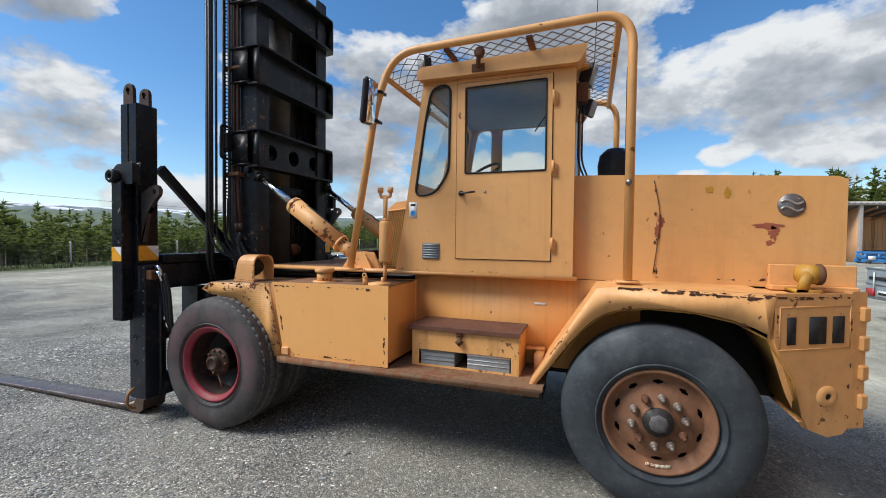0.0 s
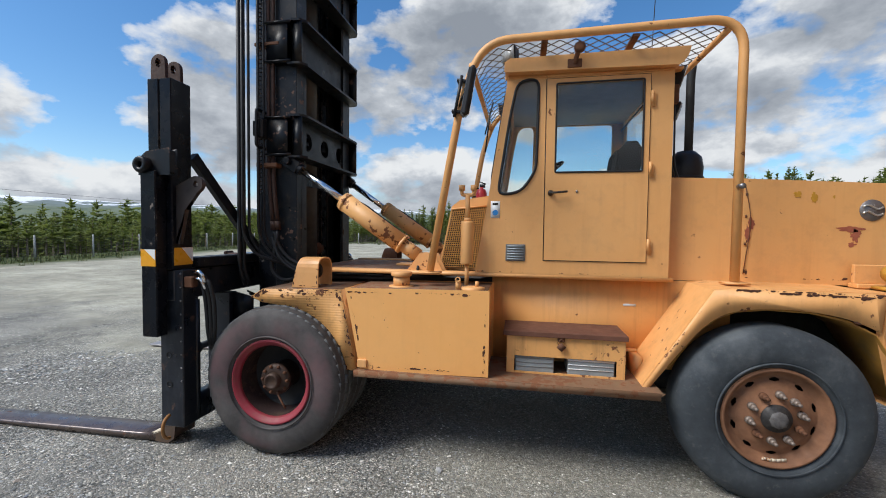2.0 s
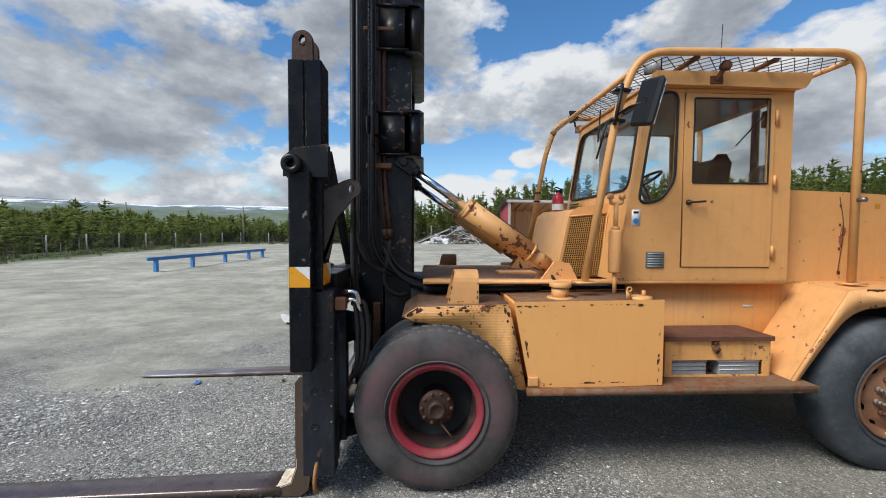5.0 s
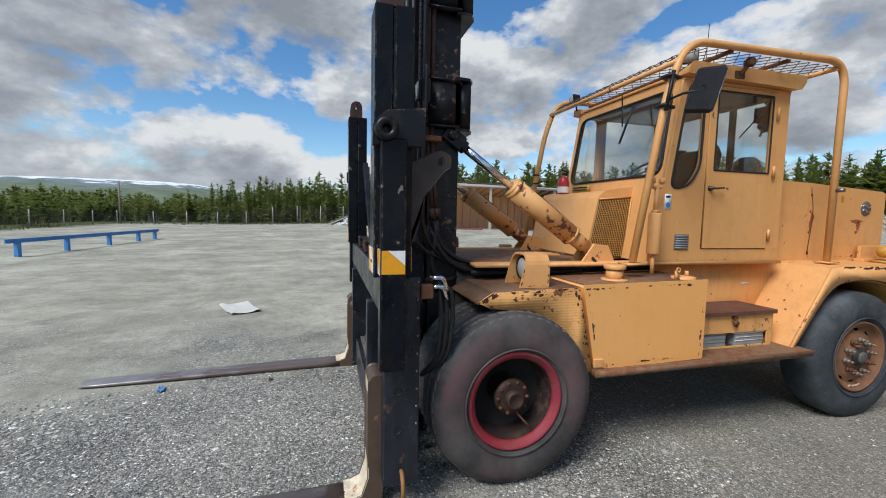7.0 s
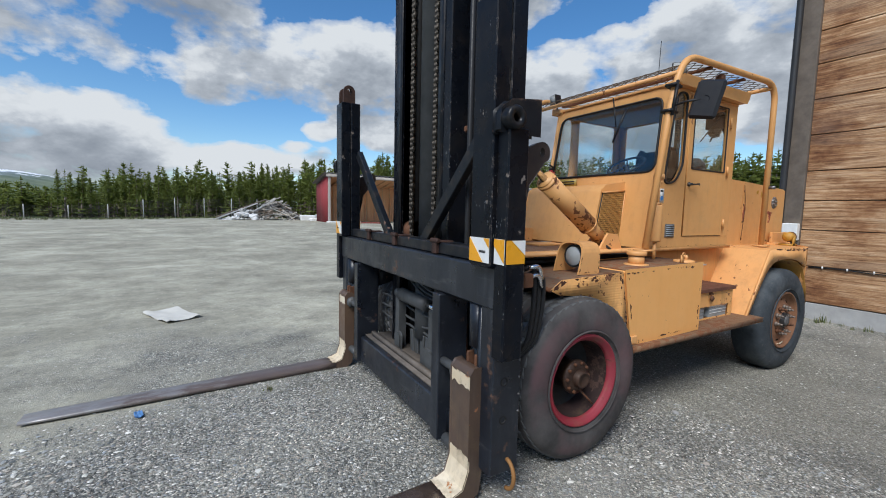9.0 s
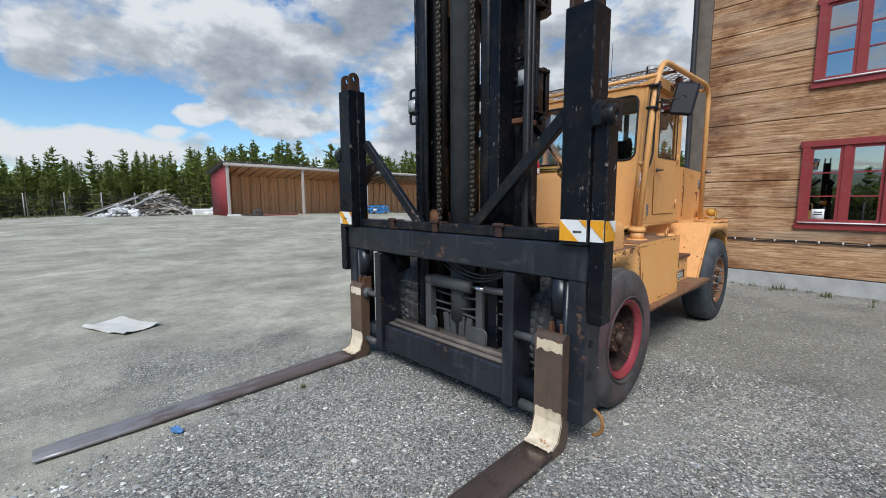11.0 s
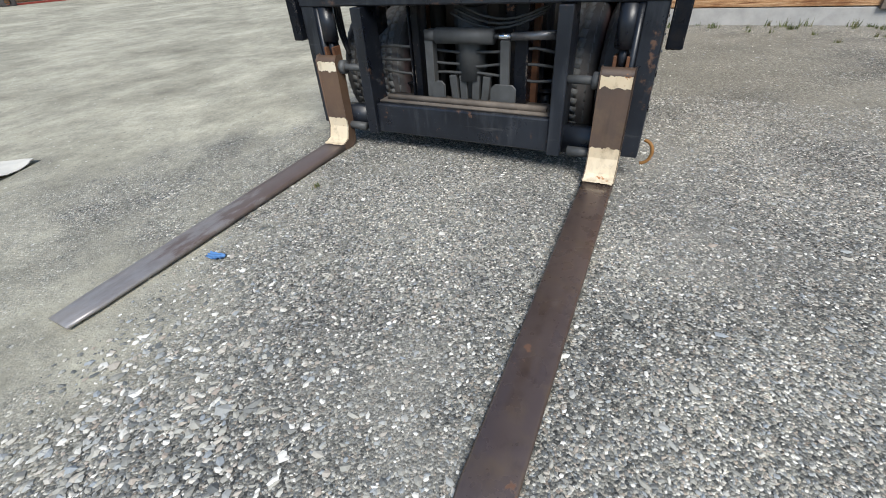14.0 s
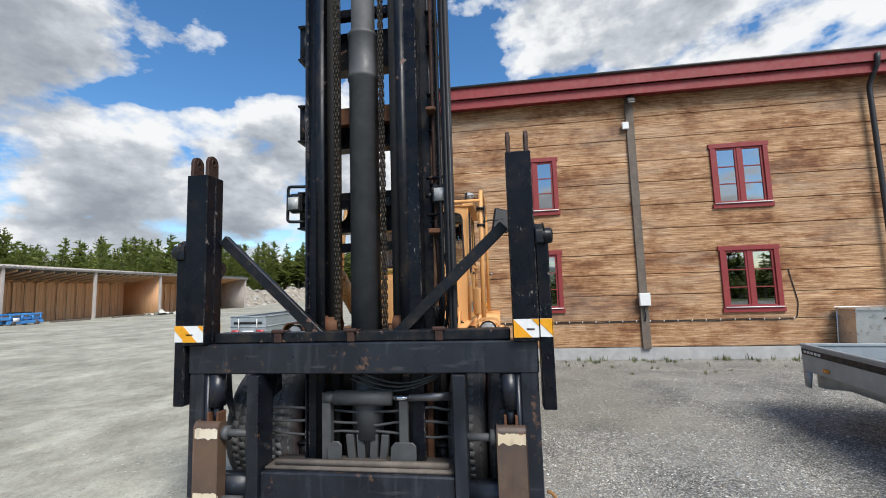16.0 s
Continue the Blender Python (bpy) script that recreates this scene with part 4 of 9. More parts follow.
def house():
    h = thing("wall_house", (HX, 0, 0), "two-storey house wall of broad weathered brown timbers", "house wall", kind="structure")
    b = B()
    holes = [(y0 + 0.1, y1 - 0.1, z0 + 0.1, z1 - 0.1) for y0, y1, z0, z1 in WINDOWS]
    rects = [(HY0, HY1, 0.15, 6.95)]
    for q in holes:
        rects = cut(rects, q)
    for y0, y1, z0, z1 in rects:
        box(b, HX + 0.03, HX + 0.22, y0, y1, z0, z1)
    part("wall_core", b, OLD_BOARD, h, smooth=False)
    b = B()
    box(b, HX + 0.22, 12.5, HY1 - 0.2, HY1, -0.3, 6.95)
    box(b, HX + 0.22, 12.5, HY0, HY0 + 0.2, -0.3, 6.95)
    box(b, 12.3, 12.5, HY0 + 0.2, HY1 - 0.2, -0.3, 6.95)
    prism(b, [(HX + 0.22, 6.95), (12.5, 6.95), (8.4, 8.8)], "y", HY1 - 0.2, HY1)
    part("far_walls", b, TIMBER, h, smooth=False)
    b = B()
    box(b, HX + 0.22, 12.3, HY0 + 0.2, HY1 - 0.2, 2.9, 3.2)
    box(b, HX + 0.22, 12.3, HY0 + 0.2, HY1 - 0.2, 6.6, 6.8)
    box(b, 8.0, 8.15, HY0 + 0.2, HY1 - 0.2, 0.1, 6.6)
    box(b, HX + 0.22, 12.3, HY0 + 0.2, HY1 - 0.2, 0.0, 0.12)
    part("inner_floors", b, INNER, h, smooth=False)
    b = B()
    box(b, HX - 0.0, HX + 0.4, HY0, HY1 + 0.05, -0.5, 0.15)
    part("plinth", b, CONCRETE, h, "pale concrete plinth", 0.01)
    # roof with red eaves boards
    b = B()
    prism(b, [(3.93, 7.28), (8.4, 9.05), (13.0, 7.28), (13.0, 7.23), (8.4, 9.0), (3.93, 7.235)], "y", HY0 - 0.4, HY1 + 0.45)
    part("roof", b, ROOF, h, "dark sheet roof", smooth=False)
    for x, z0, z1 in ((3.98, 6.93, 7.235), (4.06, 6.68, 6.93)):
        b = B()
        box(b, x, x + 0.035, HY0 - 0.3, HY1 + 0.35, z0, z1)
        part("eaves_board", b, HOUSE_RED, h, "dull red eaves board", 0.004)
    b = B()
    box(b, 4.08, HX + 0.03, HY0 - 0.3, HY1 + 0.35, 6.74, 6.80)
    part("soffit", b, HOUSE_RED, h)
    b = B()
    tube(b, [(3.95, HY0, 7.255), (3.95, HY1 + 0.4, 7.255)], 0.035, 10)
    part("gutter", b, PIPE_GREY, h)
    for i, (y0, y1, z0, z1) in enumerate(WINDOWS):
        window(i + 1, y0, y1, z0, z1)
    # timbers, row by row, between the upright boards
    rng = random.Random(2)
    z, rows = 0.16, []
    while z < 6.75:
        d = rng.uniform(0.52, 0.66)
        rows.append((z, min(z + d, 6.78)))
        z += d
    for z0, z1 in rows:
        for y0, y1 in ((-12.95, -0.9), (-0.7, 4.06)):
            rects = [(y0, y1, z0 + 0.006, z1 - 0.006)]
            for q in WINDOWS:
                rects = cut(rects, (q[0] + 0.02, q[1] - 0.02, q[2] + 0.02, q[3] - 0.02))
            for r in rects:
                b = B()
                n = max(2, int((r[1] - r[0]) / 0.45))
                prof = [(0.05, 0.0), (0.006, 0.002), (0.0, 0.010), (0.0, r[3] - r[2] - 0.010), (0.005, r[3] - r[2] - 0.002), (0.05, r[3] - r[2])]
                if r[3] - r[2] < 0.08:
                    prof = [(0.05, 0.0), (0.0, 0.004), (0.0, r[3] - r[2] - 0.004), (0.05, r[3] - r[2])]
                ringv = []
                seed = z0 * 37.0
                for j in range(n + 1):
                    y = r[0] + (r[1] - r[0]) * j / n
                    w = 0.010 * noise.noise((y * 0.8, seed, 0))
                    ringv.append([b.verts.new((HX - 0.012 + p[0] + w * (0 if p[0] > 0.04 else 1), y, r[2] + p[1] + (0.006 * noise.noise((y * 1.3, seed, 5)) if 0 < p[1] < r[3] - r[2] - 1e-4 else 0))) for p in prof])
                for a, c in zip(ringv, ringv[1:]):
                    for q in range(len(prof) - 1):
                        b.faces.new((a[q], a[q + 1], c[q + 1], c[q]))
                b.faces.new(ringv[0])
                b.faces.new(ringv[-1][::-1])
                part("timber", b, TIMBER, h, smooth=False)
    # upright boards, corner board and rain pipes
    for y, w in ((-0.8, 0.20), (4.21, 0.29)):
        b = B()
        box(b, HX - 0.075, HX + 0.02, y - w / 2, y + w / 2, 0.12, 6.72)
        part("upright_board", b, OLD_BOARD, h, "weathered grey-brown upright board", 0.006)
    for y in (-6.42, 4.32):
        b = B()
        tube(b, rounded([(3.95, y, 7.1), (3.98, y, 6.85), (HX - 0.16, y + 0.03, 6.45), (HX - 0.16, y + 0.03, 0.25), (HX - 0.3, y + 0.03, 0.08)], 0.14), 0.055, 10)
        part("rain_pipe", b, ROOF, h, "dark metal rain pipe")


def window(i, y0, y1, z0, z1):
    w = thing("window_%d" % i, (HX, (y0 + y1) / 2, z0), "red-framed two-casement window with small panes", "window", kind="structure")
    c = 0.115
    for r in ((y0 - 0.03, y1 + 0.03, z1 - c, z1), (y0 - 0.03, y1 + 0.03, z0, z0 + c), (y0, y0 + c, z0 + c, z1 - c), (y1 - c, y1, z0 + c, z1 - c)):
        b = B()
        box(b, HX - 0.065, HX - 0.005, *r)
        part("window_frame", b, HOUSE_RED, w, bevel=0.004)
    b = B()
    box(b, HX - 0.10, HX + 0.02, y0 + 0.02, y1 - 0.02, z0 + c, z0 + c + 0.02)
    part("window_sill", b, WHITE, w, "white painted sill strip")
    m = (y0 + y1) / 2
    a0, a1, b0, b1 = y0 + c, y1 - c, z0 + c + 0.02, z1 - c
    b = B()
    box(b, HX - 0.045, HX + 0.03, m - 0.045, m + 0.045, b0, b1)
    for p, q in ((a0, m - 0.045), (m + 0.045, a1)):
        for r in ((p, p + 0.05, b0, b1), (q - 0.05, q, b0, b1), (p + 0.05, q - 0.05, b0, b0 + 0.05), (p + 0.05, q - 0.05, b1 - 0.05, b1)):
            box(b, HX - 0.03, HX + 0.02, *r)
    part("casement", b, HOUSE_RED, w, smooth=False)
    for p, q in ((a0 + 0.05, m - 0.095), (m + 0.095, a1 - 0.05)):
        hgt = (b1 - b0 - 0.1) / 3
        for k in (1, 2):
            b = B()
            box(b, HX - 0.025, HX + 0.01, p, q, b0 + 0.05 + hgt * k - 0.012, b0 + 0.05 + hgt * k + 0.012)
            part("glazing_bar", b, HOUSE_RED, w, smooth=False)
        for k in range(3):
            b = B()
            box(b, HX - 0.005, HX + 0.001, p, q, b0 + 0.05 + hgt * k + 0.012 * (k > 0), b0 + 0.05 + hgt * (k + 1) - 0.012 * (k < 2))
            o = part("pane", b, HOUSE_GLASS, w, smooth=False)
            o.visible_shadow = False


# ---- open shed ----
SHED_Z = 0.17


def shed():
    k = Mat("shed_boards", 0.8)
    f = k.tex(1.0, 6, 0.65, k.scaled((6, 6, 0.5)))
    k.set(k.mix(k.calc("MULTIPLY", k.rand(), 0.6), k.ramp(f, (0.3, (0.60, 0.30, 0.145)), (0.7, (0.78, 0.46, 0.25))), (0.68, 0.37, 0.19)), 0.8)
    boards = k.m
    studs = plain("shed_stud", (0.70, 0.46, 0.27), 0.85, 0, 0.35, 2)
    pale = plain("pale_shed_post", (0.46, 0.41, 0.37), 0.85, 0, 0.2, 2)
    s = thing("open_shed", (4.7, 38, SHED_Z), "long open-fronted storage shed with board walls and tin roof", "shed")
    x0, x1, y0, y1 = 4.7, 46.7, 38.0, 42.4
    b = B()
    prism(b, [(y0 + 0.15, SHED_Z), (y1, SHED_Z), (y1, 3.5), (y0 + 0.15, 4.2)], "x", x0, x0 + 0.12)
    part("end_wall", b, plain("barn_red", (0.27, 0.035, 0.04), 0.8, 0, 0.2, 3), s, "red painted end wall")
    b = B()
    prism(b, [(y0 + 0.15, SHED_Z), (y1, SHED_Z), (y1, 3.5), (y0 + 0.15, 4.2)], "x", x1 - 0.12, x1)
    part("end_wall", b, pale, s)
    x = x0 + 0.14
    while x < x1 - 0.2:                                     # back wall, board by board
        b = B()
        w = 0.34
        box(b, x, x + w - 0.025, y1 - 0.06, y1 - 0.02, SHED_Z, 3.55)
        part("board", b, boards, s, smooth=False)
        x += w
    b = B()
    box(b, x0 + 0.12, x1 - 0.12, y1 - 0.02, y1 + 0.03, SHED_Z, 3.55)
    part("back_panel", b, boards, s, smooth=False)
    for z in (1.30, 2.35):
        b = B()
        box(b, x0 + 0.12, x1 - 0.12, y1 - 0.125, y1 - 0.062, z, z + 0.06)
        part("back_rail", b, boards, s, smooth=False)
    x = x0 + 0.75
    while x < x1 - 0.3:                                     # studs
        b = B()
        box(b, x, x + 0.07, y1 - 0.20, y1 - 0.127, SHED_Z, 3.5)
        part("stud", b, studs, s, smooth=False)
        x += 0.86
    for i, px in enumerate((4.8, 11.2, 18.1, 25.0, 32.05, 39.3, 46.6)):
        b = B()
        box(b, px - 0.1, px + 0.1, y0, y0 + 0.2, SHED_Z - 0.1, 4.25)
        part("post", b, pale, s, bevel=0.01)
        if i in (2, 4):
            b = B()
            prism(b, [(y0 + 0.2, SHED_Z), (y1 - 0.1, SHED_Z), (y1 - 0.1, 3.5), (y0 + 0.2, 4.15)], "x", px - 0.05, px + 0.05)
            part("partition", b, boards, s, "board partition")
    b = B()
    box(b, x0 - 0.2, x1 + 0.2, y0 - 0.12, y0, 4.02, 4.28)
    part("fascia", b, pale, s, "pale grey front fascia")
    b = B()
    n = int((x1 - x0 + 0.8) / 0.085)
    va, vb = [], []
    for i in range(n + 1):
        x = x0 - 0.4 + (x1 - x0 + 0.8) * i / n
        dz = 0.06 * math.sin(i * math.pi / 2 + 0.4)
        va.append(b.verts.new((x, y0 - 0.16, 4.36 + dz)))
        vb.append(b.verts.new((x, y1 + 0.4, 3.62 + dz)))
    lo = [b.verts.new((v.co.x, v.co.y, v.co.z - 0.05)) for v in va]
    for i in range(n):
        b.faces.new((va[i], va[i + 1], vb[i + 1], vb[i]))
        b.faces.new((lo[i + 1], lo[i], va[i], va[i + 1]))
    part("roof", b, plain("grey_corrugated_sheet", (0.17, 0.17, 0.165), 0.7, 0.1, 0.4, 2), s, "wavy grey corrugated roof", smooth=False)
    b = B()
    prism(b, [(y0, 4.26), (y1, 3.55), (y1, 3.48), (y0, 4.19)], "x", x0 + 0.12, x1 - 0.12)
    part("ceiling", b, boards, s, smooth=False)
    x = x0 + 0.5
    while x < x1 - 0.3:                                     # rafters under the roof
        b = B()
        prism(b, [(y0 + 0.05, 4.185), (y1 - 0.21, 3.515), (y1 - 0.21, 3.38), (y0 + 0.05, 4.05)], "x", x, x + 0.06)
        part("rafter", b, studs, s, smooth=False)
        x += 0.86
    b = B()
    box(b, x0 - 0.1, x0 + 0.9, y0 - 0.15, y0 + 0.25, SHED_Z - 0.15, SHED_Z + 0.12)
    part("footing", b, WHITE, s, "pale concrete footing", 0.02)
    for o in s.children:                                    # the shed climbs with the ground towards its red end
        for v in o.data.vertices:
            v.co.z += 0.20 * (1 - ease(8, 22, v.co.x + x0)) * (1 + 1.1 * v.co.z / 4)


house()
shed()


# ---- forklift truck ----
CY = 3.9


def near(y):
    return y


def far(y):
    return 2 * CY - y


truck = thing("forklift_truck", (-1.2, CY, 0), "large old orange-yellow forklift truck with black mast, parked on gravel", "forklift")


def plate(bm, outer, holes, axis, a, b):
    """A flat sheet with holes, from a to b along an axis."""
    def at(p, d):
        return {"x": (d, p[0], p[1]), "y": (p[0], d, p[1]), "z": (p[0], p[1], d)}[axis]
    loops, edges = [], []
    for loop in (outer, *holes):
        vs = [bm.verts.new(at(p, a)) for p in loop]
        loops.append(vs)
        for i in range(len(vs)):
            edges.append(bm.edges.new((vs[i], vs[(i + 1) % len(vs)])))
    made = bmesh.ops.triangle_fill(bm, use_beauty=True, use_dissolve=False, edges=edges)
    faces = [g for g in made["geom"] if isinstance(g, bmesh.types.BMFace)]
    twin = {}
    for vs, loop in zip(loops, (outer, *holes)):
        for v, p in zip(vs, loop):
            twin[v] = bm.verts.new(at(p, b))
    for f in faces:
        bm.faces.new([twin[v] for v in reversed(f.verts)])
    for vs in loops:
        for i in range(len(vs)):
            j = (i + 1) % len(vs)
            bm.faces.new((vs[i], vs[j], twin[vs[j]], twin[vs[i]]))
    return bm


def both(fn):
    """Build a part on the near side and mirrored on the far side."""
    for s in (1, -1):
        fn(lambda y, s=s: y if s > 0 else far(y))


# wheels
def tyre(cx, cz, R, ya, yb, mat, parent, lugs):
    """A tyre whose outer wall lies at ya and inner wall at yb."""
    w = yb - ya
    b = B()
    prof = [(0.30, 0.06), (0.315, 0.01), (0.36, -0.012), (0.43, -0.018), (0.49, -0.008), (0.53, 0.012), (0.548, 0.035), (0.557, 0.07), (0.56, 0.5)]
    pts = []
    for r, d in prof[:-1]:
        pts.append((r / 0.56 * R, ya + d * w / 0.3))
    inner = [(r, yb - (d - ya)) for r, d in pts]
    lathe(b, pts + [(R, (ya + yb) / 2)] + inner[::-1], (cx, 0, cz), 64)
    # raised bands on the wall
    for r in (0.345,):
        lathe(b, [(r / 0.56 * R - 0.006, ya - 0.0155 * w / 0.3), (r / 0.56 * R, ya - 0.024 * w / 0.3), (r / 0.56 * R + 0.006, ya - 0.0125 * w / 0.3)], (cx, 0, cz), 64)
    if lugs:
        part("tyre", b, mat, parent)
        b = B()
        n = 50
        for i in range(n):
            for row, (o, wd, tw) in enumerate(((0.17, 0.15, 10), (0.38, 0.17, -12), (0.62, 0.17, 12), (0.83, 0.15, -10))):
                a = 2 * math.pi * (i + 0.5 * (row % 2)) / n
                m = pose(cx, 0, cz) @ Matrix.Rotation(-a, 4, "Y") @ pose(R - 0.001, ya + w * o, 0, tw, 0, 0)
                s = R * 2 * math.pi / n * 0.455
                v = [b.verts.new(m @ Vector((x, y, z))) for x in (-0.03, 0.002 - 0.013 * (row in (0, 3))) for y in (-w * wd / 2, w * wd / 2) for z in (-s, s)]
                for f in ((4, 6, 7, 5), (0, 4, 5, 1), (2, 3, 7, 6), (0, 2, 6, 4), (1, 5, 7, 3)):
                    b.faces.new([v[q] for q in f])
        tread = part("tread", b, TREAD, parent)
        tread["kind"] = "stuff"
        return
    part("tyre", b, mat, parent)


def front_wheels(Y):
    s = 1 if Y(0) == 0 else -1
    cx, cz, R = -2.955, 0.562, 0.552
    for k, (ya, yb) in enumerate(((2.615, 2.905), (2.945, 3.235))):
        b = B()
        ya, yb = Y(ya), Y(yb)
        lathe(b, [(0.318, ya + 0.012 * s), (0.312, ya - 0.004 * s), (0.302, ya - 0.006 * s), (0.292, ya + 0.010 * s), (0.278, ya + 0.018 * s), (0.264, ya + 0.040 * s), (0.30, ya + 0.08 * s)], (cx, 0, cz), 48)
        rim = part("front_wheel", b, RED_RIM if k == 0 else BLACK_WORN, truck, "faded red wheel rim" if k == 0 else "")
        tyre(cx, cz, R, ya, yb, RUBBER, rim, True)
        if k == 0:
            b = B()
            lathe(b, [(0.263, ya + 0.041 * s), (0.250, ya + 0.21 * s)], (cx, 0, cz), 48)
            # barrel in near-black brown with rust chips, far darker than the red lip
            part("rim_barrel", b, painted("dark_rim_barrel", (0.045, 0.026, 0.024), (0.020, 0.015, 0.014), 0.6, 0.8, rust=(0.05, 0.03, 0.024), spec=0.2), rim)
            b = B()
            lathe(b, [(0.249, ya + 0.20 * s), (0.20, ya + 0.235 * s), (0.02, ya + 0.24 * s)], (cx, 0, cz), 40)
            part("wheel_disc", b, DARK, rim)
            b = B()
            lathe(b, [(0.105, ya + 0.24 * s), (0.10, ya + 0.10 * s), (0.118, ya + 0.095 * s), (0.118, ya + 0.07 * s), (0.085, ya + 0.062 * s), (0.06, ya + 0.05 * s), (0.045, ya + 0.06 * s), (0.0, ya + 0.06 * s)], (cx, 0, cz), 28)
            lathe(b, [(0.062, ya + 0.06 * s), (0.058, ya + 0.012 * s), (0.045, ya + 0.004 * s), (0.040, ya + 0.012 * s), (0.0, ya + 0.012 * s)], (cx, 0, cz), 20)
            hub = part("hub", b, plain("greasy_rust", (0.07, 0.038, 0.024), 0.6, 0.3, 0.5, 14, 0.4), rim, "rusty greasy hub")
            for i in range(10):
                a = 2 * math.pi * i / 10
                b = B()
                cyl(b, (cx + 0.1 * math.cos(a), ya + 0.075 * s, cz + 0.1 * math.sin(a)), (cx + 0.1 * math.cos(a), ya + 0.052 * s, cz + 0.1 * math.sin(a)), 0.012, 6)
                part("bolt", b, RUSTY, rim)
            b = B()
            tube(b, [(cx + 0.03, ya + 0.05 * s, cz - 0.1), (cx + 0.11, ya + 0.02 * s, cz - 0.19)], 0.007, 6)
            part("valve_stem", b, RUSTY, rim)


both(front_wheels)


def rear_wheel(Y):
    s = 1 if Y(0) == 0 else -1
    cx, cz, R = 0.409, 0.548, 0.567
    ya, yb = Y(2.765), Y(3.065)
    b = B()
    seg = 160
    rings = []
    for r, d in ((0.315, 0.014), (0.312, -0.004), (0.298, -0.006), (0.29, 0.02), (0.27, 0.035), (0.252, 0.055), (0.247, 0.0545), (0.2435, 0.0535), (0.2405, 0.0525), (0.2285, 0.049), (0.2255, 0.048), (0.222, 0.047), (0.213, 0.044), (0.19, 0.03), (0.10, 0.030), (0.095, 0.018), (0.085, 0.012)):
        rings.append([b.verts.new((cx + r * math.cos(2 * math.pi * i / seg), ya + d * s, cz + r * math.sin(2 * math.pi * i / seg))) for i in range(seg)])
    for q, (u, v) in enumerate(zip(rings, rings[1:])):
        for i in range(seg):
            if (q in (6, 10) and 7 <= i % 16 <= 8) or (q in (7, 9) and 6 <= i % 16 <= 9) or (q == 8 and 5 <= i % 16 <= 10):
                continue
            j = (i + 1) % seg
            b.faces.new((u[i], u[j], v[j], v[i]))
    rim = part("rear_wheel", b, RUST_RIM, truck, "rust-brown steel wheel")
    tyre(cx, cz, R, ya, yb, RUBBER_GREY, rim, False)
    # flat dark disc added inside the rim, standing for shade behind the hand holes
    b = B()
    lathe(b, [(0.30, ya + 0.14 * s), (0.0, ya + 0.14 * s)], (cx, 0, cz), 24)
    part("brake_drum", b, DARK, rim)
    b = B()
    lathe(b, [(0.088, ya + 0.016 * s), (0.084, ya - 0.002 * s), (0.06, ya - 0.006 * s), (0.055, ya - 0.018 * s), (0.03, ya - 0.022 * s), (0.0, ya - 0.022 * s)], (cx, 0, cz), 28)
    part("hub_cap", b, plain("dusty_hub_grease", (0.045, 0.040, 0.037), 0.6, 0.2, 0.6, 18, 0.5), rim, "black greasy hub cap")
    b = B()
    lathe(b, [(0.056, ya - 0.016 * s), (0.05, ya - 0.028 * s), (0.03, ya - 0.033 * s), (0.0, ya - 0.033 * s)], (cx, 0, cz), 8)
    part("hub_nut", b, plain("greasy_nut", (0.15, 0.14, 0.135), 0.7, 0.2, 0.6, 30, 0.5), rim)
    for i in range(10):
        a = 2 * math.pi * (i + 0.3) / 10
        p = Vector((cx + 0.148 * math.cos(a), ya, cz + 0.148 * math.sin(a)))
        b = B()
        cyl(b, p + Vector((0, 0.03 * s, 0)), p + Vector((0, 0.01 * s, 0)), 0.024, 12)
        cyl(b, p + Vector((0, 0.012 * s, 0)), p + Vector((0, -0.014 * s, 0)), 0.018, 6)
        cyl(b, p + Vector((0, -0.014 * s, 0)), p + Vector((0, -0.040 * s, 0)), 0.0105, 8)
        part("wheel_nut", b, plain("dull_nut_steel", (0.25, 0.20, 0.165), 0.6, 0.4) if i == 0 else bpy.data.materials["dull_nut_steel"] if i % 3 else RUSTY, rim)
    b = B()
    a0 = -1.75
    for i in range(5):
        a = a0 + 0.1 * i
        obox(b, (cx + 0.272 * math.cos(a), ya + 0.026 * s, cz + 0.272 * math.sin(a)), (0.028, 0.008, 0.018), (0, -math.degrees(a) + 90, 0))
    part("balance_weight", b, CREAM, rim)


both(rear_wheel)

# chassis and front fenders
b = B()
box(b, -3.15, 1.25, 3.30, far(3.30), 0.62, 1.30)
part("chassis", b, DARK, truck, "dark oily chassis")
b = B()
box(b, -3.1, -2.8, 3.0, far(3.0), 0.42, 0.72)
part("front_axle", b, DARK, truck)
b = B()
box(b, 0.25, 0.55, 2.9, far(2.9), 0.42, 0.66)
part("rear_axle", b, DARK, truck)


def fender_material():
    m = painted("ribbed_yellow_paint", (0.70, 0.342, 0.105), (0.74, 0.39, 0.135), 0.605, dirt=0.35, streak=0.3)
    t = m.node_tree
    wave, co, bp = [t.nodes.new("ShaderNode" + s) for s in ("TexWave", "TexCoord", "Bump")]
    wave.bands_direction = "Z"
    wave.inputs["Scale"].default_value, wave.inputs["Distortion"].default_value = 17.0, 1.0
    bp.inputs["Strength"].default_value, bp.inputs["Distance"].default_value = 0.22, 0.005
    t.links.new(co.outputs["Object"], wave.inputs["Vector"])
    t.links.new(wave.outputs["Fac"], bp.inputs["Height"])
    t.links.new(bp.outputs[0], t.nodes["Principled BSDF"].inputs["Normal"])
    return m


RIBBED = fender_material()


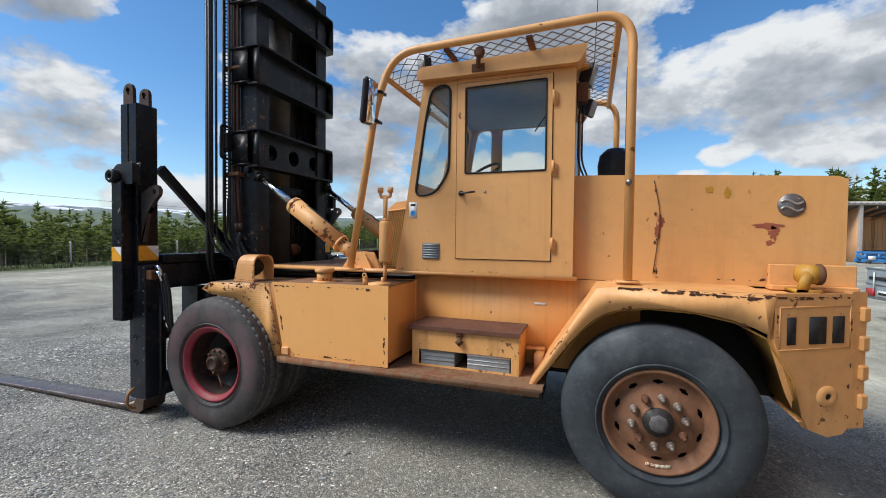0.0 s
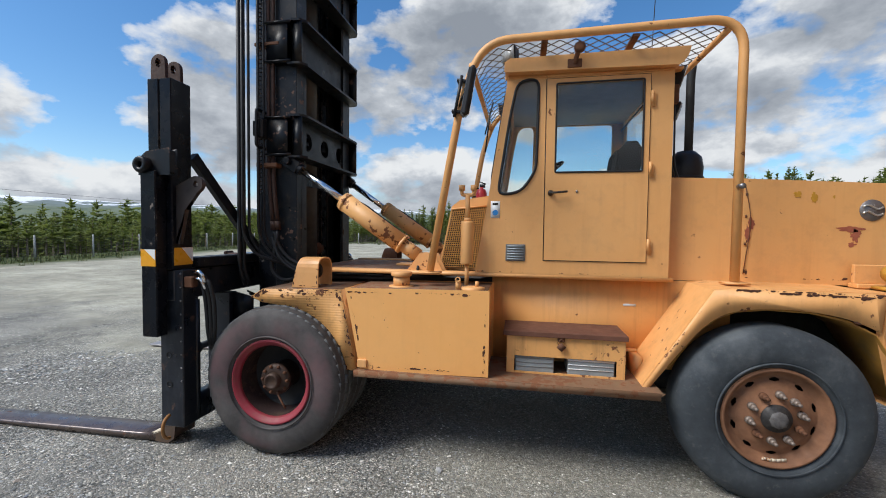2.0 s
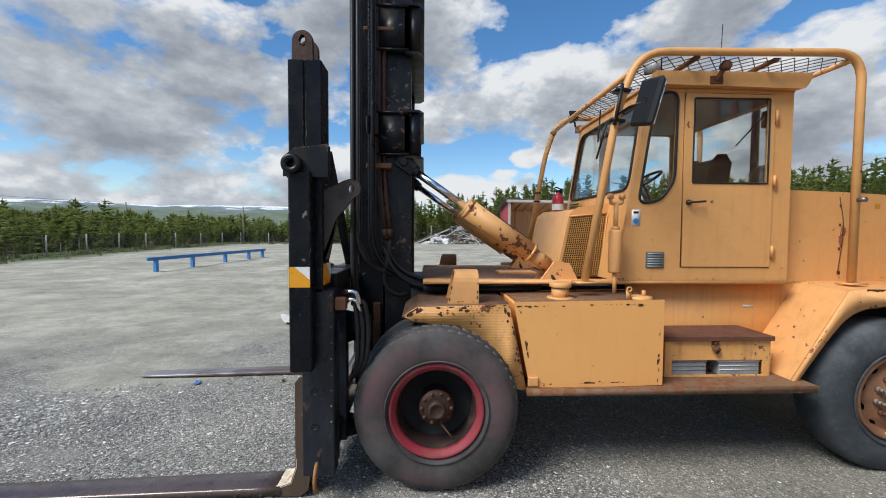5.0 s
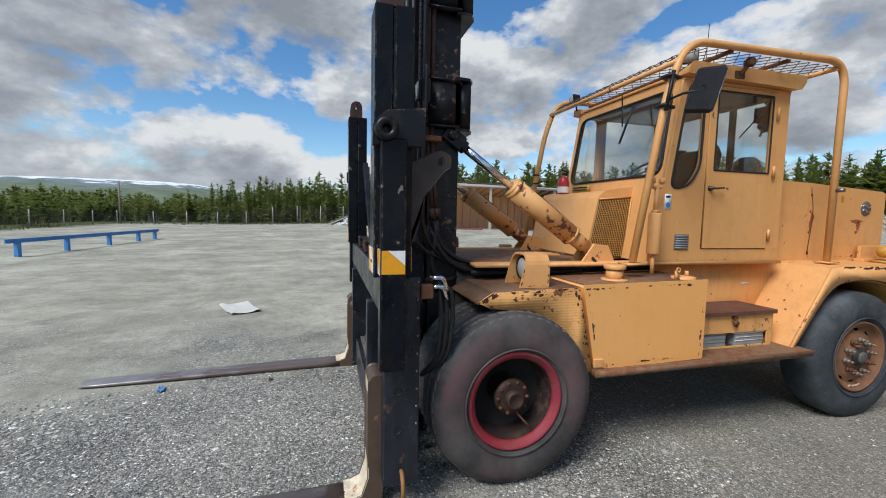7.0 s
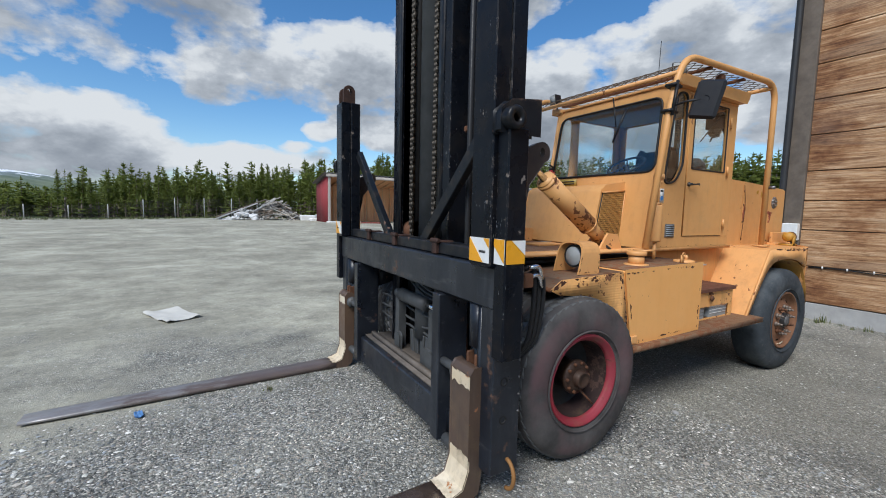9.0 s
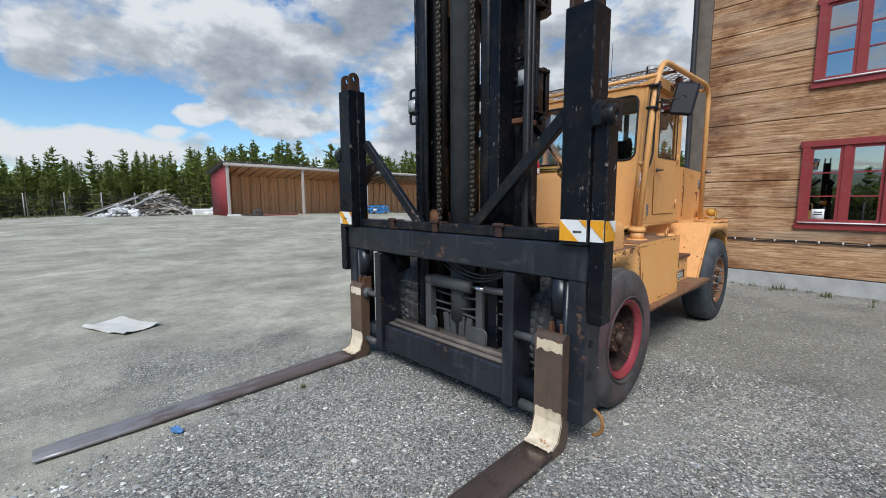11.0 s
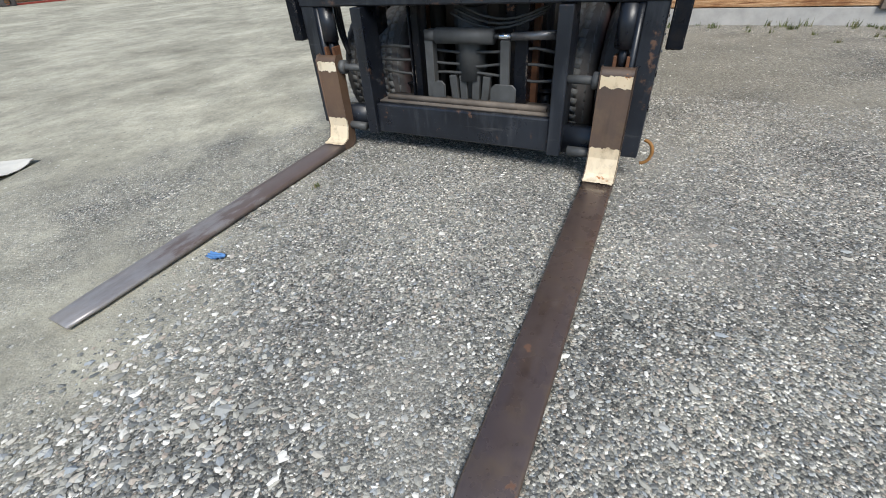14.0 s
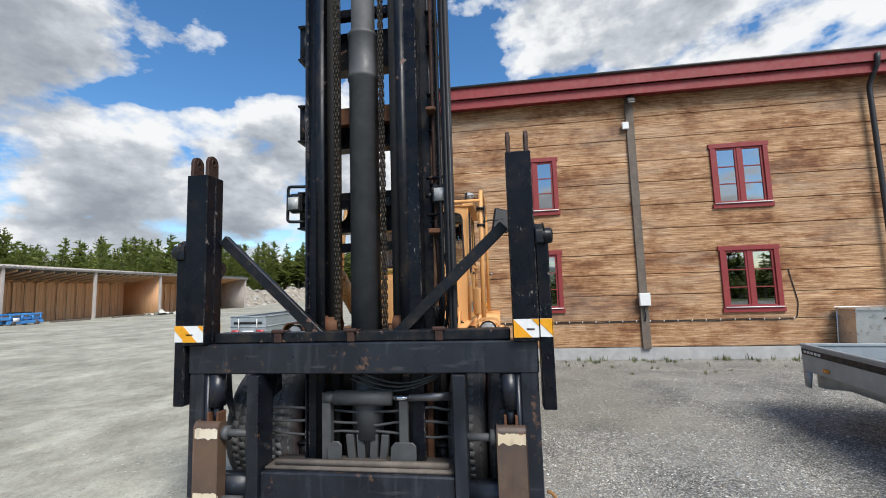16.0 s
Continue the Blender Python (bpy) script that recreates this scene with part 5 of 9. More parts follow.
def front_fender(Y):
    outer = [(-3.19, 1.170), (-3.09, 1.232), (-2.46, 1.250), (-2.335, 0.655), (-2.43, 0.66), (-2.475, 0.76), (-2.56, 0.89), (-2.68, 1.01), (-2.82, 1.09), (-2.98, 1.118), (-3.10, 1.130)]
    b = B()
    prism(b, outer, "y", Y(2.735), Y(2.75))
    f = part("front_fender", b, RIBBED, truck, "ribbed yellow fender skirt with chipped paint")
    b = B()
    prism(b, [(-3.09, 1.234), (-2.46, 1.253), (-2.46, 1.237), (-3.09, 1.217)], "y", Y(2.737), Y(3.34))
    prism(b, [(-3.19, 1.170), (-3.09, 1.234), (-3.09, 1.217), (-3.185, 1.155)], "y", Y(2.737), Y(3.34))
    part("fender_top", b, DECK, f, "rust-brown worn fender top")
    b = B()
    prism(b, [(-2.46, 1.248), (-2.335, 0.655), (-2.35, 0.655), (-2.475, 1.248)], "y", Y(2.75), Y(3.28))
    part("fender_back", b, YELLOW_WORN, f)


both(front_fender)


# side tanks, running boards and step boxes
def side_tank(Y):
    b = B()
    prism(b, [(-2.415, 1.252), (-1.385, 1.268), (-1.385, 0.690), (-2.30, 0.675)], "y", Y(2.742), Y(3.27))
    t = part("side_tank", b, YELLOW_TANK, truck, "big yellow side tank", 0.012)
    b = B()
    prism(b, [(-2.40, 1.2605), (-1.39, 1.2765), (-1.39, 1.2705), (-2.40, 1.2545)], "y", Y(2.76), Y(3.25))
    part("tank_top", b, DECK, t, "rust-stained tank top")
    b = B()
    cyl(b, (-2.05, Y(2.92), 1.262), (-2.05, Y(2.92), 1.345), 0.062, 20)
    lathe(b, [(0.075, 1.345), (0.078, 1.352), (0.078, 1.372), (0.07, 1.378), (0.0, 1.378)], (-2.05, Y(2.92), 0), 20, "z")
    lathe(b, [(0.095, 1.262), (0.095, 1.272), (0.06, 1.275)], (-2.05, Y(2.92), 0), 20, "z")
    part("filler_cap", b, YELLOW_WORN, t)
    b = B()
    lathe(b, [(0.085, 1.27), (0.085, 1.288), (0.05, 1.294), (0.0, 1.294)], (-1.50, Y(2.84), 0), 20, "z")
    cyl(b, (-1.47, Y(2.84), 1.29), (-1.47, Y(2.84), 1.33), 0.014, 8)
    part("tank_lid", b, YELLOW_WORN, t)
    b = B()
    obox(b, (-1.60, Y(2.80), 1.305), (0.035, 0.012, 0.07))
    lathe(b, [(0.012, -0.004), (0.02, -0.004), (0.02, 0.004), (0.012, 0.004)], (-1.60, Y(2.79), 1.345), 12, "y", True)
    part("lid_latch", b, YELLOW_WORN, t)
    b = B()
    obox(b, (-2.29, Y(2.735), 0.715), (0.07, 0.02, 0.06))
    part("tank_bracket", b, YELLOW_WORN, t, bevel=0.004)


both(side_tank)


def running_board(Y):
    b = B()
    prism(b, [(-2.34, 0.672), (-0.26, 0.672), (-0.30, 0.638), (-2.34, 0.638)], "y", Y(2.70), Y(3.26))
    part("running_board", b, DECK, truck, "rusty checker-plate running board", 0.004)
    b = B()
    box(b, -2.34, -0.28, Y(2.694), Y(2.7), 0.628, 0.674)
    part("board_edge", b, DECK, truck)
    # frame plate behind
    b = B()
    box(b, -1.39, 0.35, Y(3.268), Y(3.285), 0.66, 1.335)
    part("frame_plate", b, painted("rust_run_yellow", (0.74, 0.35, 0.105), (0.78, 0.395, 0.13), 0.70, streak=0.5, dirt=0.14) if Y(0) == 0 else YELLOW, truck, "tall yellow frame plate with rust runs")
    b = B()
    box(b, -3.05, -0.08, Y(3.15), Y(3.30), 1.335, 1.362)
    part("frame_rail", b, YELLOW_WORN, truck)
    b = B()
    box(b, -0.36, -0.30, Y(3.05), Y(3.26), 0.672, 0.80)
    box(b, -0.47, -0.30, Y(3.19), Y(3.26), 0.80, 0.815)
    part("step_bracket", b, YELLOW_WORN, truck)


both(running_board)


def step_box():
    x0, x1, y0, y1, z0, z1 = -1.255, -0.445, 2.915, 3.265, 0.672, 0.965
    t = thing("tool_box", (x0, y0, z0), "yellow step box with rusty lid and padlock on the running board", "tool box")
    b = B()
    plate(b, [(x0, z0), (x1, z0), (x1, z1), (x0, z1)], [[(x0 + 0.055, z0 + 0.012), (x1 - 0.055, z0 + 0.012), (x1 - 0.055, z0 + 0.125), (x0 + 0.055, z0 + 0.125)]], "y", y0, y0 + 0.012)
    box(b, x0, x0 + 0.012, y0 + 0.012, y1, z0, z1)
    box(b, x1 - 0.012, x1, y0 + 0.012, y1, z0, z1)
    box(b, x0 + 0.012, x1 - 0.012, y1 - 0.012, y1, z0, z1)
    part("body", b, painted("rust_streaked_yellow", (0.70, 0.345, 0.105), (0.74, 0.39, 0.135), 0.64, streak=0.8, dirt=0.35), t, smooth=False)
    b = B()
    box(b, x0 - 0.025, x1 + 0.012, y0 - 0.02, y1 - 0.005, z1 + 0.001, z1 + 0.014)
    box(b, x0 - 0.025, x1 + 0.012, y0 - 0.026, y0 - 0.02, z1 - 0.02, z1 + 0.014)
    part("lid", b, plain("rust_red_lid", (0.15, 0.06, 0.034), 0.8, 0, 0.4, 8, 0.3), t, "dark rust-red lid", 0.002)
    b = B()
    tube(b, [(-0.875 + 0.014 * math.cos(a), y0 - 0.022, z1 - 0.05 + 0.02 * math.sin(a)) for a in np.linspace(0, math.pi, 8)], 0.004, 6)
    obox(b, (-0.875, y0 - 0.022, z1 - 0.085), (0.045, 0.016, 0.045), (0, 40, 0))
    part("padlock", b, RUSTY, t)
    b = B()
    box(b, -0.90, -0.85, y0 - 0.012, y0 - 0.002, z1 - 0.05, z1 - 0.005)
    part("hasp", b, RUSTY, t)
    for bx0, bx1 in ((x0 + 0.06, x0 + 0.335), (x0 + 0.43, x0 + 0.745)):
        q = thing("battery", (bx0, y0 + 0.02, z0), "grey truck battery inside the step box", "battery", "batteries in the step box")
        b = B()
        box(b, bx0, bx1, y0 + 0.02, y0 + 0.26, z0 + 0.002, z0 + 0.105)
        part("case", b, BATTERY, q, bevel=0.006)
        b = B()
        box(b, bx0 - 0.002, bx1 + 0.002, y0 + 0.016, y0 + 0.262, z0 + 0.105, z0 + 0.118)
        for k in (0.045, 0.075):
            box(b, bx0 + 0.004, bx1 - 0.004, y0 + 0.015, y0 + 0.0205, z0 + k, z0 + k + 0.004)
        part("cover", b, WHITE if bx0 > -1 else BATTERY, q)


step_box()


b = B()
box(b, -0.43, -0.29, 3.0, 3.24, 0.50, 0.637)
part("mud_flap", b, BLACK_RUBBER, truck, bevel=0.004)

# rear fenders and counterweight
def rear_fender(Y):
    y0, y1 = 2.81, 3.28
    b = B()
    arch = [(-0.345, 0.64), (-0.05, 1.06), (0.07, 1.17), (0.18, 1.215), (0.36, 1.235), (0.60, 1.225), (0.80, 1.185), (0.94, 1.12)]
    top = [(0.96, 1.325), (0.90, 1.345), (0.17, 1.352), (0.05, 1.335), (-0.36, 0.68)]
    arch, top = [[(0.017 + (x - 0.017) * 1.024, 1.631 + (z - 1.631) * 1.024) for x, z in q] for q in (arch, top)]
    for _ in range(2):                                     # ease the corners of the arch
        arch = arch[:1] + [(p[0] + (q[0] - p[0]) * u, p[1] + (q[1] - p[1]) * u) for p, q in zip(arch, arch[1:]) for u in (0.25, 0.75)] + arch[-1:]
    prism(b, arch + top, "y", Y(y0), Y(y0 + 0.02))
    f = part("rear_fender", b, YELLOW_WORN, truck, "yellow rear fender with rusted lip")
    b = B()
    outl = [(-0.369, 0.657), (0.051, 1.328), (0.174, 1.345), (0.983, 1.341)]
    prism(b, outl + [(x + 0.012 * (x < 0.1), z - 0.016) for x, z in outl[::-1]], "y", Y(y0 + 0.02), Y(y1))
    part("fender_top", b, YELLOW_WORN, f, smooth=False)
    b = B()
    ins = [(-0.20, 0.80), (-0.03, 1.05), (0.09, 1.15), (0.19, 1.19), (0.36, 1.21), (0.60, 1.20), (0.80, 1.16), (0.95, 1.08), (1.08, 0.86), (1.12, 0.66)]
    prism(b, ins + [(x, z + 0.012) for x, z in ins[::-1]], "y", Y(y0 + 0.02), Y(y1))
    # yellow darkened to mustard: shade under the arch is put into the paint
    part("fender_liner", b, painted("shaded_yellow_liner", (0.40, 0.20, 0.03), (0.33, 0.16, 0.03), 0.66, 0.7, dirt=0.6), f, "inner fender in mustard, a shaded tone of the yellow")


both(rear_fender)

def weight_side(bm, Y=near):
    """Lay a shape drawn as (along, inward, up) on the slanting flank of the counterweight."""
    for v in bm.verts:
        x, o = v.co.x, v.co.y
        v.co = Vector((x - 0.502 * o, Y(2.815 + 0.58 * (x - 0.985) + 0.865 * o), v.co.z))
    return bm


side = [(0.985, 1.337), (1.449, 1.330), (1.449, 0.58), (1.40, 0.53), (1.31, 0.52), (1.20, 0.57), (1.10, 0.76), (1.03, 0.96), (0.985, 1.09)]
b = B()
prism(b, [(1.16, 2.96), (1.47, 3.14), (1.54, 3.35), (1.56, 3.6), (1.56, far(3.6)), (1.54, far(3.35)), (1.47, far(3.14)), (1.16, far(2.96))], "z", 0.60, 1.325)
prism(b, [(0.99, 2.87), (1.158, 2.96), (1.158, 3.30), (0.99, 3.30)], "z", 1.300, 1.325)
prism(b, [(0.99, far(2.87)), (1.158, far(2.96)), (1.158, far(3.30)), (0.99, far(3.30))], "z", 1.300, 1.325)
weight = part("counterweight", b, YELLOW_WORN, truck, "heavy yellow counterweight with slanting flanks", 0.012)
for Y in (near, far):
    b = B()
    prism(b, side, "y", 0.0, 0.04)
    part("flank", weight_side(b, Y), YELLOW_WORN, weight, "", 0.008)
    b = B()
    prism(b, [(1.452, 1.335), (1.525, 1.335), (1.525, 0.56), (1.452, 0.56)], "y", 0.004, 0.05)
    part("corner_strip", weight_side(b, Y), YELLOW_WORN, weight, "", 0.012)
for i in range(4):
    b = B()
    box(b, 1.488, 1.540, -0.018, 0.012, 0.66 + 0.17 * i, 0.75 + 0.17 * i)
    part("step_rib", weight_side(b), YELLOW_WORN, weight, bevel=0.010)
b = B()
lathe(b, [(0.019, -0.012), (0.032, -0.016), (0.056, -0.010), (0.062, 0.0)], (1.297, 0, 0.75), 24)
lathe(b, [(0.019, -0.012), (0.019, 0.0)], (1.297, 0, 0.75), 24)
part("tow_eye", weight_side(b), YELLOW_WORN, weight)
# no real opening: a flat dark disc stands for the shaded hole
b = B()
lathe(b, [(0.019, -0.003), (0.0, -0.003)], (1.297, 0, 0.75), 16)
part("tow_hole", weight_side(b), DARK, weight)
# worn maker's lettering, kept as plain bars
for x0, w in ((1.050, 0.050), (1.180, 0.100), (1.320, 0.070)):
    b = B()
    box(b, x0, x0 + w, -0.004, -0.001, 1.055, 1.210)
    part("lettering_bar", weight_side(b), LETTER, weight, "black painted bar")
for x0, x1, z0, z1 in ((1.005, 1.43, 1.265, 1.270), (1.005, 1.43, 1.025, 1.030), (1.005, 1.010, 1.030, 1.265), (1.425, 1.43, 1.030, 1.265)):
    b = B()
    box(b, x0, x1, -0.003, 0.001, z0, z1)
    part("sign_edge", weight_side(b), YELLOW_WORN, weight)

# top rail and lamp on the counterweight
b = B()
box(b, 1.08, 1.52, 3.215, 3.245, 1.36, 1.49)
box(b, 1.08, 1.52, 3.18, 3.27, 1.330, 1.362)
rail = part("rear_rail", b, YELLOW_WORN, truck, bevel=0.005)
b = B()
cyl(b, (1.20, 3.10, 1.44), (1.28, 3.10, 1.44), 0.058, 24)
lathe(b, [(0.058, -0.0), (0.044, -0.022), (0.0, -0.03)], (1.20, 3.10, 1.44), 24, "x")
lamp = part("rear_lamp", b, painted("lamp_yellow", (0.43, 0.21, 0.02), (0.48, 0.26, 0.04), 0.64), truck, "mustard yellow round lamp housing")
b = B()
lathe(b, [(0.058, -0.010), (0.064, 0.0), (0.064, 0.014), (0.056, 0.022), (0.0, 0.024)], (1.28, 3.10, 1.44), 24, "x")
part("lamp_ring", b, RUSTY, lamp)
b = B()
prism(b, [(1.15, 1.333), (1.205, 1.333), (1.23, 1.43), (1.205, 1.46), (1.17, 1.42)], "y", 3.02, 3.035)
prism(b, [(1.15, 1.333), (1.275, 1.333), (1.275, 1.352), (1.15, 1.352)], "y", 3.02, 3.17)
part("lamp_bracket", b, bpy.data.materials["lamp_yellow"], lamp)

# engine hood
b = B()
prism(b, [(0.425, 1.357), (1.475, 1.357), (1.475, 2.01), (1.44, 2.025), (0.425, 2.075)], "y", 3.28, far(3.28))
hood = part("engine_hood", b, YELLOW, truck, "long yellow engine hood with scraped paint", 0.018)
b = B()
prism(b, [(-0.10, 1.357), (0.418, 1.357), (0.418, 2.075), (-0.10, 2.09)], "y", 3.283, far(3.283))
part("hood_front", b, YELLOW, hood, bevel=0.018)
b = B()
prism(b, [(-0.10, 2.092), (0.42, 2.077), (1.44, 2.027), (1.44, 2.031), (0.42, 2.081), (-0.10, 2.096)], "y", 3.30, far(3.30))
part("hood_top", b, plain("faded_pale_paint", (0.55, 0.44, 0.33), 0.6, 0, 0.2, 3), hood)
b = B()
lathe(b, [(0.075, -0.001), (0.073, -0.006), (0.0, -0.008)], (1.21, 3.28, 1.865), 32)
badge = part("badge", b, plain("dull_badge", (0.22, 0.20, 0.19), 0.4, 0.6, 0.3), hood, "round dull metal badge")
for dz in (0.022, -0.022):
    b = B()
    pts = [(1.21 - 0.06 + 0.12 * i / 8, 3.271, 1.865 + dz + 0.014 * math.sin(i / 8 * 6.28)) for i in range(9)]
    tube(b, pts, 0.007, 6)
    part("badge_wave", b, ALU, badge)


def patch(name, cx, cz, w, h, mat, y, parent, seed, label=""):
    """A thin flaked patch with a ragged edge."""
    rng = random.Random(seed)
    pts = []
    for i in range(22):
        a = 2 * math.pi * i / 22
        r = rng.uniform(0.45, 1.0)
        pts.append((cx + w / 2 * r * math.cos(a), cz + h / 2 * r * math.sin(a)))
    b = B()
    prism(b, pts, "y", y - 0.0022, y + 0.002)
    return part(name, b, mat, parent, label, smooth=False)


PRIMER = plain("red_primer", (0.36, 0.10, 0.05), 0.8, 0, 0.3, 20)
OCHRE = plain("ochre_paint", (0.55, 0.27, 0.02), 0.6, 0, 0.3, 20)
for i, (x, z, w, h, m) in enumerate(((1.09, 1.735, 0.20, 0.05, PRIMER), (1.12, 1.69, 0.08, 0.11, PRIMER), (1.10, 1.625, 0.06, 0.04, PRIMER), (0.45, 1.70, 0.05, 0.16, PRIMER), (0.47, 1.77, 0.07, 0.10, PRIMER), (0.755, 1.975, 0.06, 0.06, OCHRE), (0.86, 1.955, 0.05, 0.10, OCHRE), (0.98, 1.96, 0.02, 0.03, OCHRE))):
    patch("scraped_patch", x, z, w, h, m, 3.28, hood, i)
for x in (0.42, ):
    for z in (1.42, 1.62, 1.82, 1.98):
        b = B()
        obox(b, (x + 0.012, 3.277, z), (0.012, 0.008, 0.02))
        part("hood_clip", b, RUSTY, hood)
b = B()
tube(b, rounded([(0.42, 3.276, 2.05), (0.47, 3.272, 1.80), (0.425, 3.274, 1.40)], 0.2), 0.003, 5)
part("hood_cord", b, RUSTY, hood)

# breather and exhaust behind the cab
b = B()
lathe(b, [(0.0, 2.09), (0.10, 2.09), (0.13, 2.13), (0.135, 2.25), (0.12, 2.33), (0.07, 2.38), (0.0, 2.39)], (0.185, 3.76, 0), 24, "z")
lathe(b, [(0.134, 2.15), (0.14, 2.16), (0.134, 2.17)], (0.185, 3.76, 0), 24, "z")
part("air_intake", b, PLASTIC, truck, "black domed air intake")
b = B()
tube(b, rounded([(0.315, 4.07, 2.0), (0.315, 4.07, 3.1), (0.325, 4.06, 3.24)], 0.05), 0.036, 12)
part("exhaust_pipe", b, DARK, truck, "black upright exhaust pipe")

# cab
SX = 3.17
cab_side = [(-1.525, 1.36), (-0.11, 1.36), (-0.11, 2.89), (-1.285, 2.89), (-1.43, 1.93)]
quarter = smooth_loop([(-1.065, 2.16), (-1.175, 1.995), (-1.355, 1.97), (-1.27, 2.56), (-1.215, 2.835), (-1.055, 2.85)], 0.075)
door_gap = [(-1.003, 1.468), (-0.262, 1.468), (-0.262, 2.845), (-1.003, 2.845)]
b = B()
plate(b, cab_side, [quarter, door_gap], "y", SX, SX + 0.03)
cab = part("cab", b, YELLOW, truck, "boxy yellow driver's cab")
b = B()
plate(b, cab_side, [smooth_loop([(-0.94, 2.08), (-0.24, 2.08), (-0.24, 2.84), (-0.94, 2.84)], 0.04), quarter], "y", far(SX), far(SX + 0.03))
part("cab_wall", b, YELLOW, cab)
b = B()
plate(b, [(SX + 0.03, 1.36), (far(SX + 0.03), 1.36), (far(SX + 0.03), 2.89), (SX + 0.03, 2.89)], [smooth_loop([(3.27, 2.12), (far(3.27), 2.12), (far(3.27), 2.83), (3.27, 2.83)], 0.06)], "x", -0.11, -0.135)
part("cab_back", b, YELLOW, cab)


def lean_front(bm, x_of):
    for v in bm.verts:
        v.co.x += x_of(v.co.z)
    return bm


def front_x(z):
    return 0.095 * min(1, (z - 1.36) / 0.57) + 0.145 * max(0, z - 1.93) / 0.96


shield = smooth_loop([(3.235, 2.09), (far(3.235), 2.09), (far(3.26), 2.80), (3.26, 2.80)], 0.10, 6)
b = B()
plate(b, [(SX + 0.03, 1.36), (far(SX + 0.03), 1.36), (far(SX + 0.03), 1.93), (far(SX + 0.03), 2.89), (SX + 0.03, 2.89), (SX + 0.03, 1.93)], [shield], "x", -1.525, -1.500)
part("cab_front", lean_front(b, front_x), YELLOW, cab)
b = B()
prism(b, [(p[0], p[1]) for p in inset(shield, -0.004)], "x", -1.515, -1.510)
o = part("windscreen", lean_front(b, front_x), GLASS, cab, smooth=False)
o.visible_shadow = False
b = B()
tube(b, [(-1.528 + front_x(z), y, z) for y, z in inset(shield, 0.0)], 0.012, 6, closed=True)
part("windscreen_seal", b, BLACK_RUBBER, cab)
b = B()
tube(b, [(x, SX - 0.002, z) for x, z in quarter], 0.011, 6, closed=True)
part("quarter_seal", b, BLACK_RUBBER, cab)
b = B()
prism(b, inset(quarter, -0.004), "y", SX + 0.012, SX + 0.017)
o = part("quarter_window", b, GLASS, cab, smooth=False)
o.visible_shadow = False
for y in (far(SX + 0.015),):
    b = B()
    prism(b, inset(quarter, -0.004), "y", y, y + 0.005)
    box(b, -0.945, -0.235, y, y + 0.005, 2.075, 2.845)
    o = part("far_window", b, GLASS, cab, smooth=False)
    o.visible_shadow = False
b = B()
box(b, -0.125, -0.12, 3.265, far(3.265), 2.115, 2.835)
o = part("rear_window", b, GLASS, cab, smooth=False)
o.visible_shadow = False
# roof with its overhanging visor edges
b = B()
box(b, -1.305, -0.02, SX + 0.085, far(SX + 0.085), 2.892, 2.917)
roof = part("cab_roof", b, YELLOW, cab, "flat yellow cab roof between rolled edges", 0.006)
roll = [(-1.31, 2.885), (-0.105, 2.872), (-0.085, 2.885), (-0.055, 2.93), (-0.04, 2.985), (-1.27, 2.975), (-1.31, 2.95)]
for u, v in ((SX - 0.08, SX + 0.083), (far(SX - 0.08), far(SX + 0.083))):
    b = B()
    prism(b, roll, "y", u, v)
    for q in b.verts:                                     # the top edge rolls inwards
        if q.co.z > 2.94 and abs(q.co.y - v) < 0.01:
            q.co.z -= 0.045
    part("roof_roll", b, YELLOW, roof, "rolled yellow roof edge", 0.02)
b = B()
box(b, -1.265, -0.14, SX + 0.04, far(SX + 0.04), 2.845, 2.888)
part("headlining", b, plain("pale_lining", (0.30, 0.29, 0.27), 0.9), cab)
b = B()
box(b, -1.29, -0.115, SX - 0.008, SX, 2.855, 2.870)
part("rain_strip", b, YELLOW_WORN, cab)
b = B()
box(b, -1.50, -0.10, SX - 0.012, SX + 0.02, 1.343, 1.362)
part("cab_sill", b, YELLOW_WORN, cab, "rust-edged sill")
# door
b = B()
win = smooth_loop([(-0.925, 2.14), (-0.312, 2.14), (-0.312, 2.805), (-0.925, 2.80)], 0.012)
plate(b, [(-0.996, 1.475), (-0.269, 1.475), (-0.269, 2.838), (-0.996, 2.838)], [win], "y", SX - 0.010, SX + 0.02)
door = part("door", b, YELLOW, cab, "closed cab door")
b = B()
prism(b, inset(win, -0.006), "y", SX + 0.004, SX + 0.009)
o = part("door_window", b, GLASS, door, smooth=False)
o.visible_shadow = False
b = B()
tube(b, [(x, SX - 0.011, z) for x, z in win], 0.007, 6, closed=True)
part("window_seal", b, BLACK_RUBBER, door)
b = B()
lathe(b, [(0.022, 0), (0.022, -0.012), (0.012, -0.018), (0.012, -0.04), (0.0, -0.04)], (-0.955, SX - 0.01, 1.985), 16)
tube(b, rounded([(-0.955, SX - 0.045, 1.985), (-0.92, SX - 0.048, 1.985), (-0.835, SX - 0.045, 1.993)], 0.02), 0.008, 8)
part("handle", b, plain("dark_handle_steel", (0.06, 0.055, 0.05), 0.4, 0.6), door, "dark steel door handle")
b = B()
lathe(b, [(0.010, 0), (0.010, -0.005), (0.0, -0.006)], (-0.765, SX - 0.01, 1.995), 12)
part("lock", b, STEEL, door)
for z in (2.67, 2.16, 1.60):
    b = B()
    cyl(b, (-0.258, SX - 0.018, z - 0.045), (-0.258, SX - 0.018, z + 0.045), 0.011, 10)
    obox(b, (-0.248, SX - 0.012, z - 0.02), (0.03, 0.008, 0.09))
    part("hinge", b, YELLOW_WORN, door)
b = B()
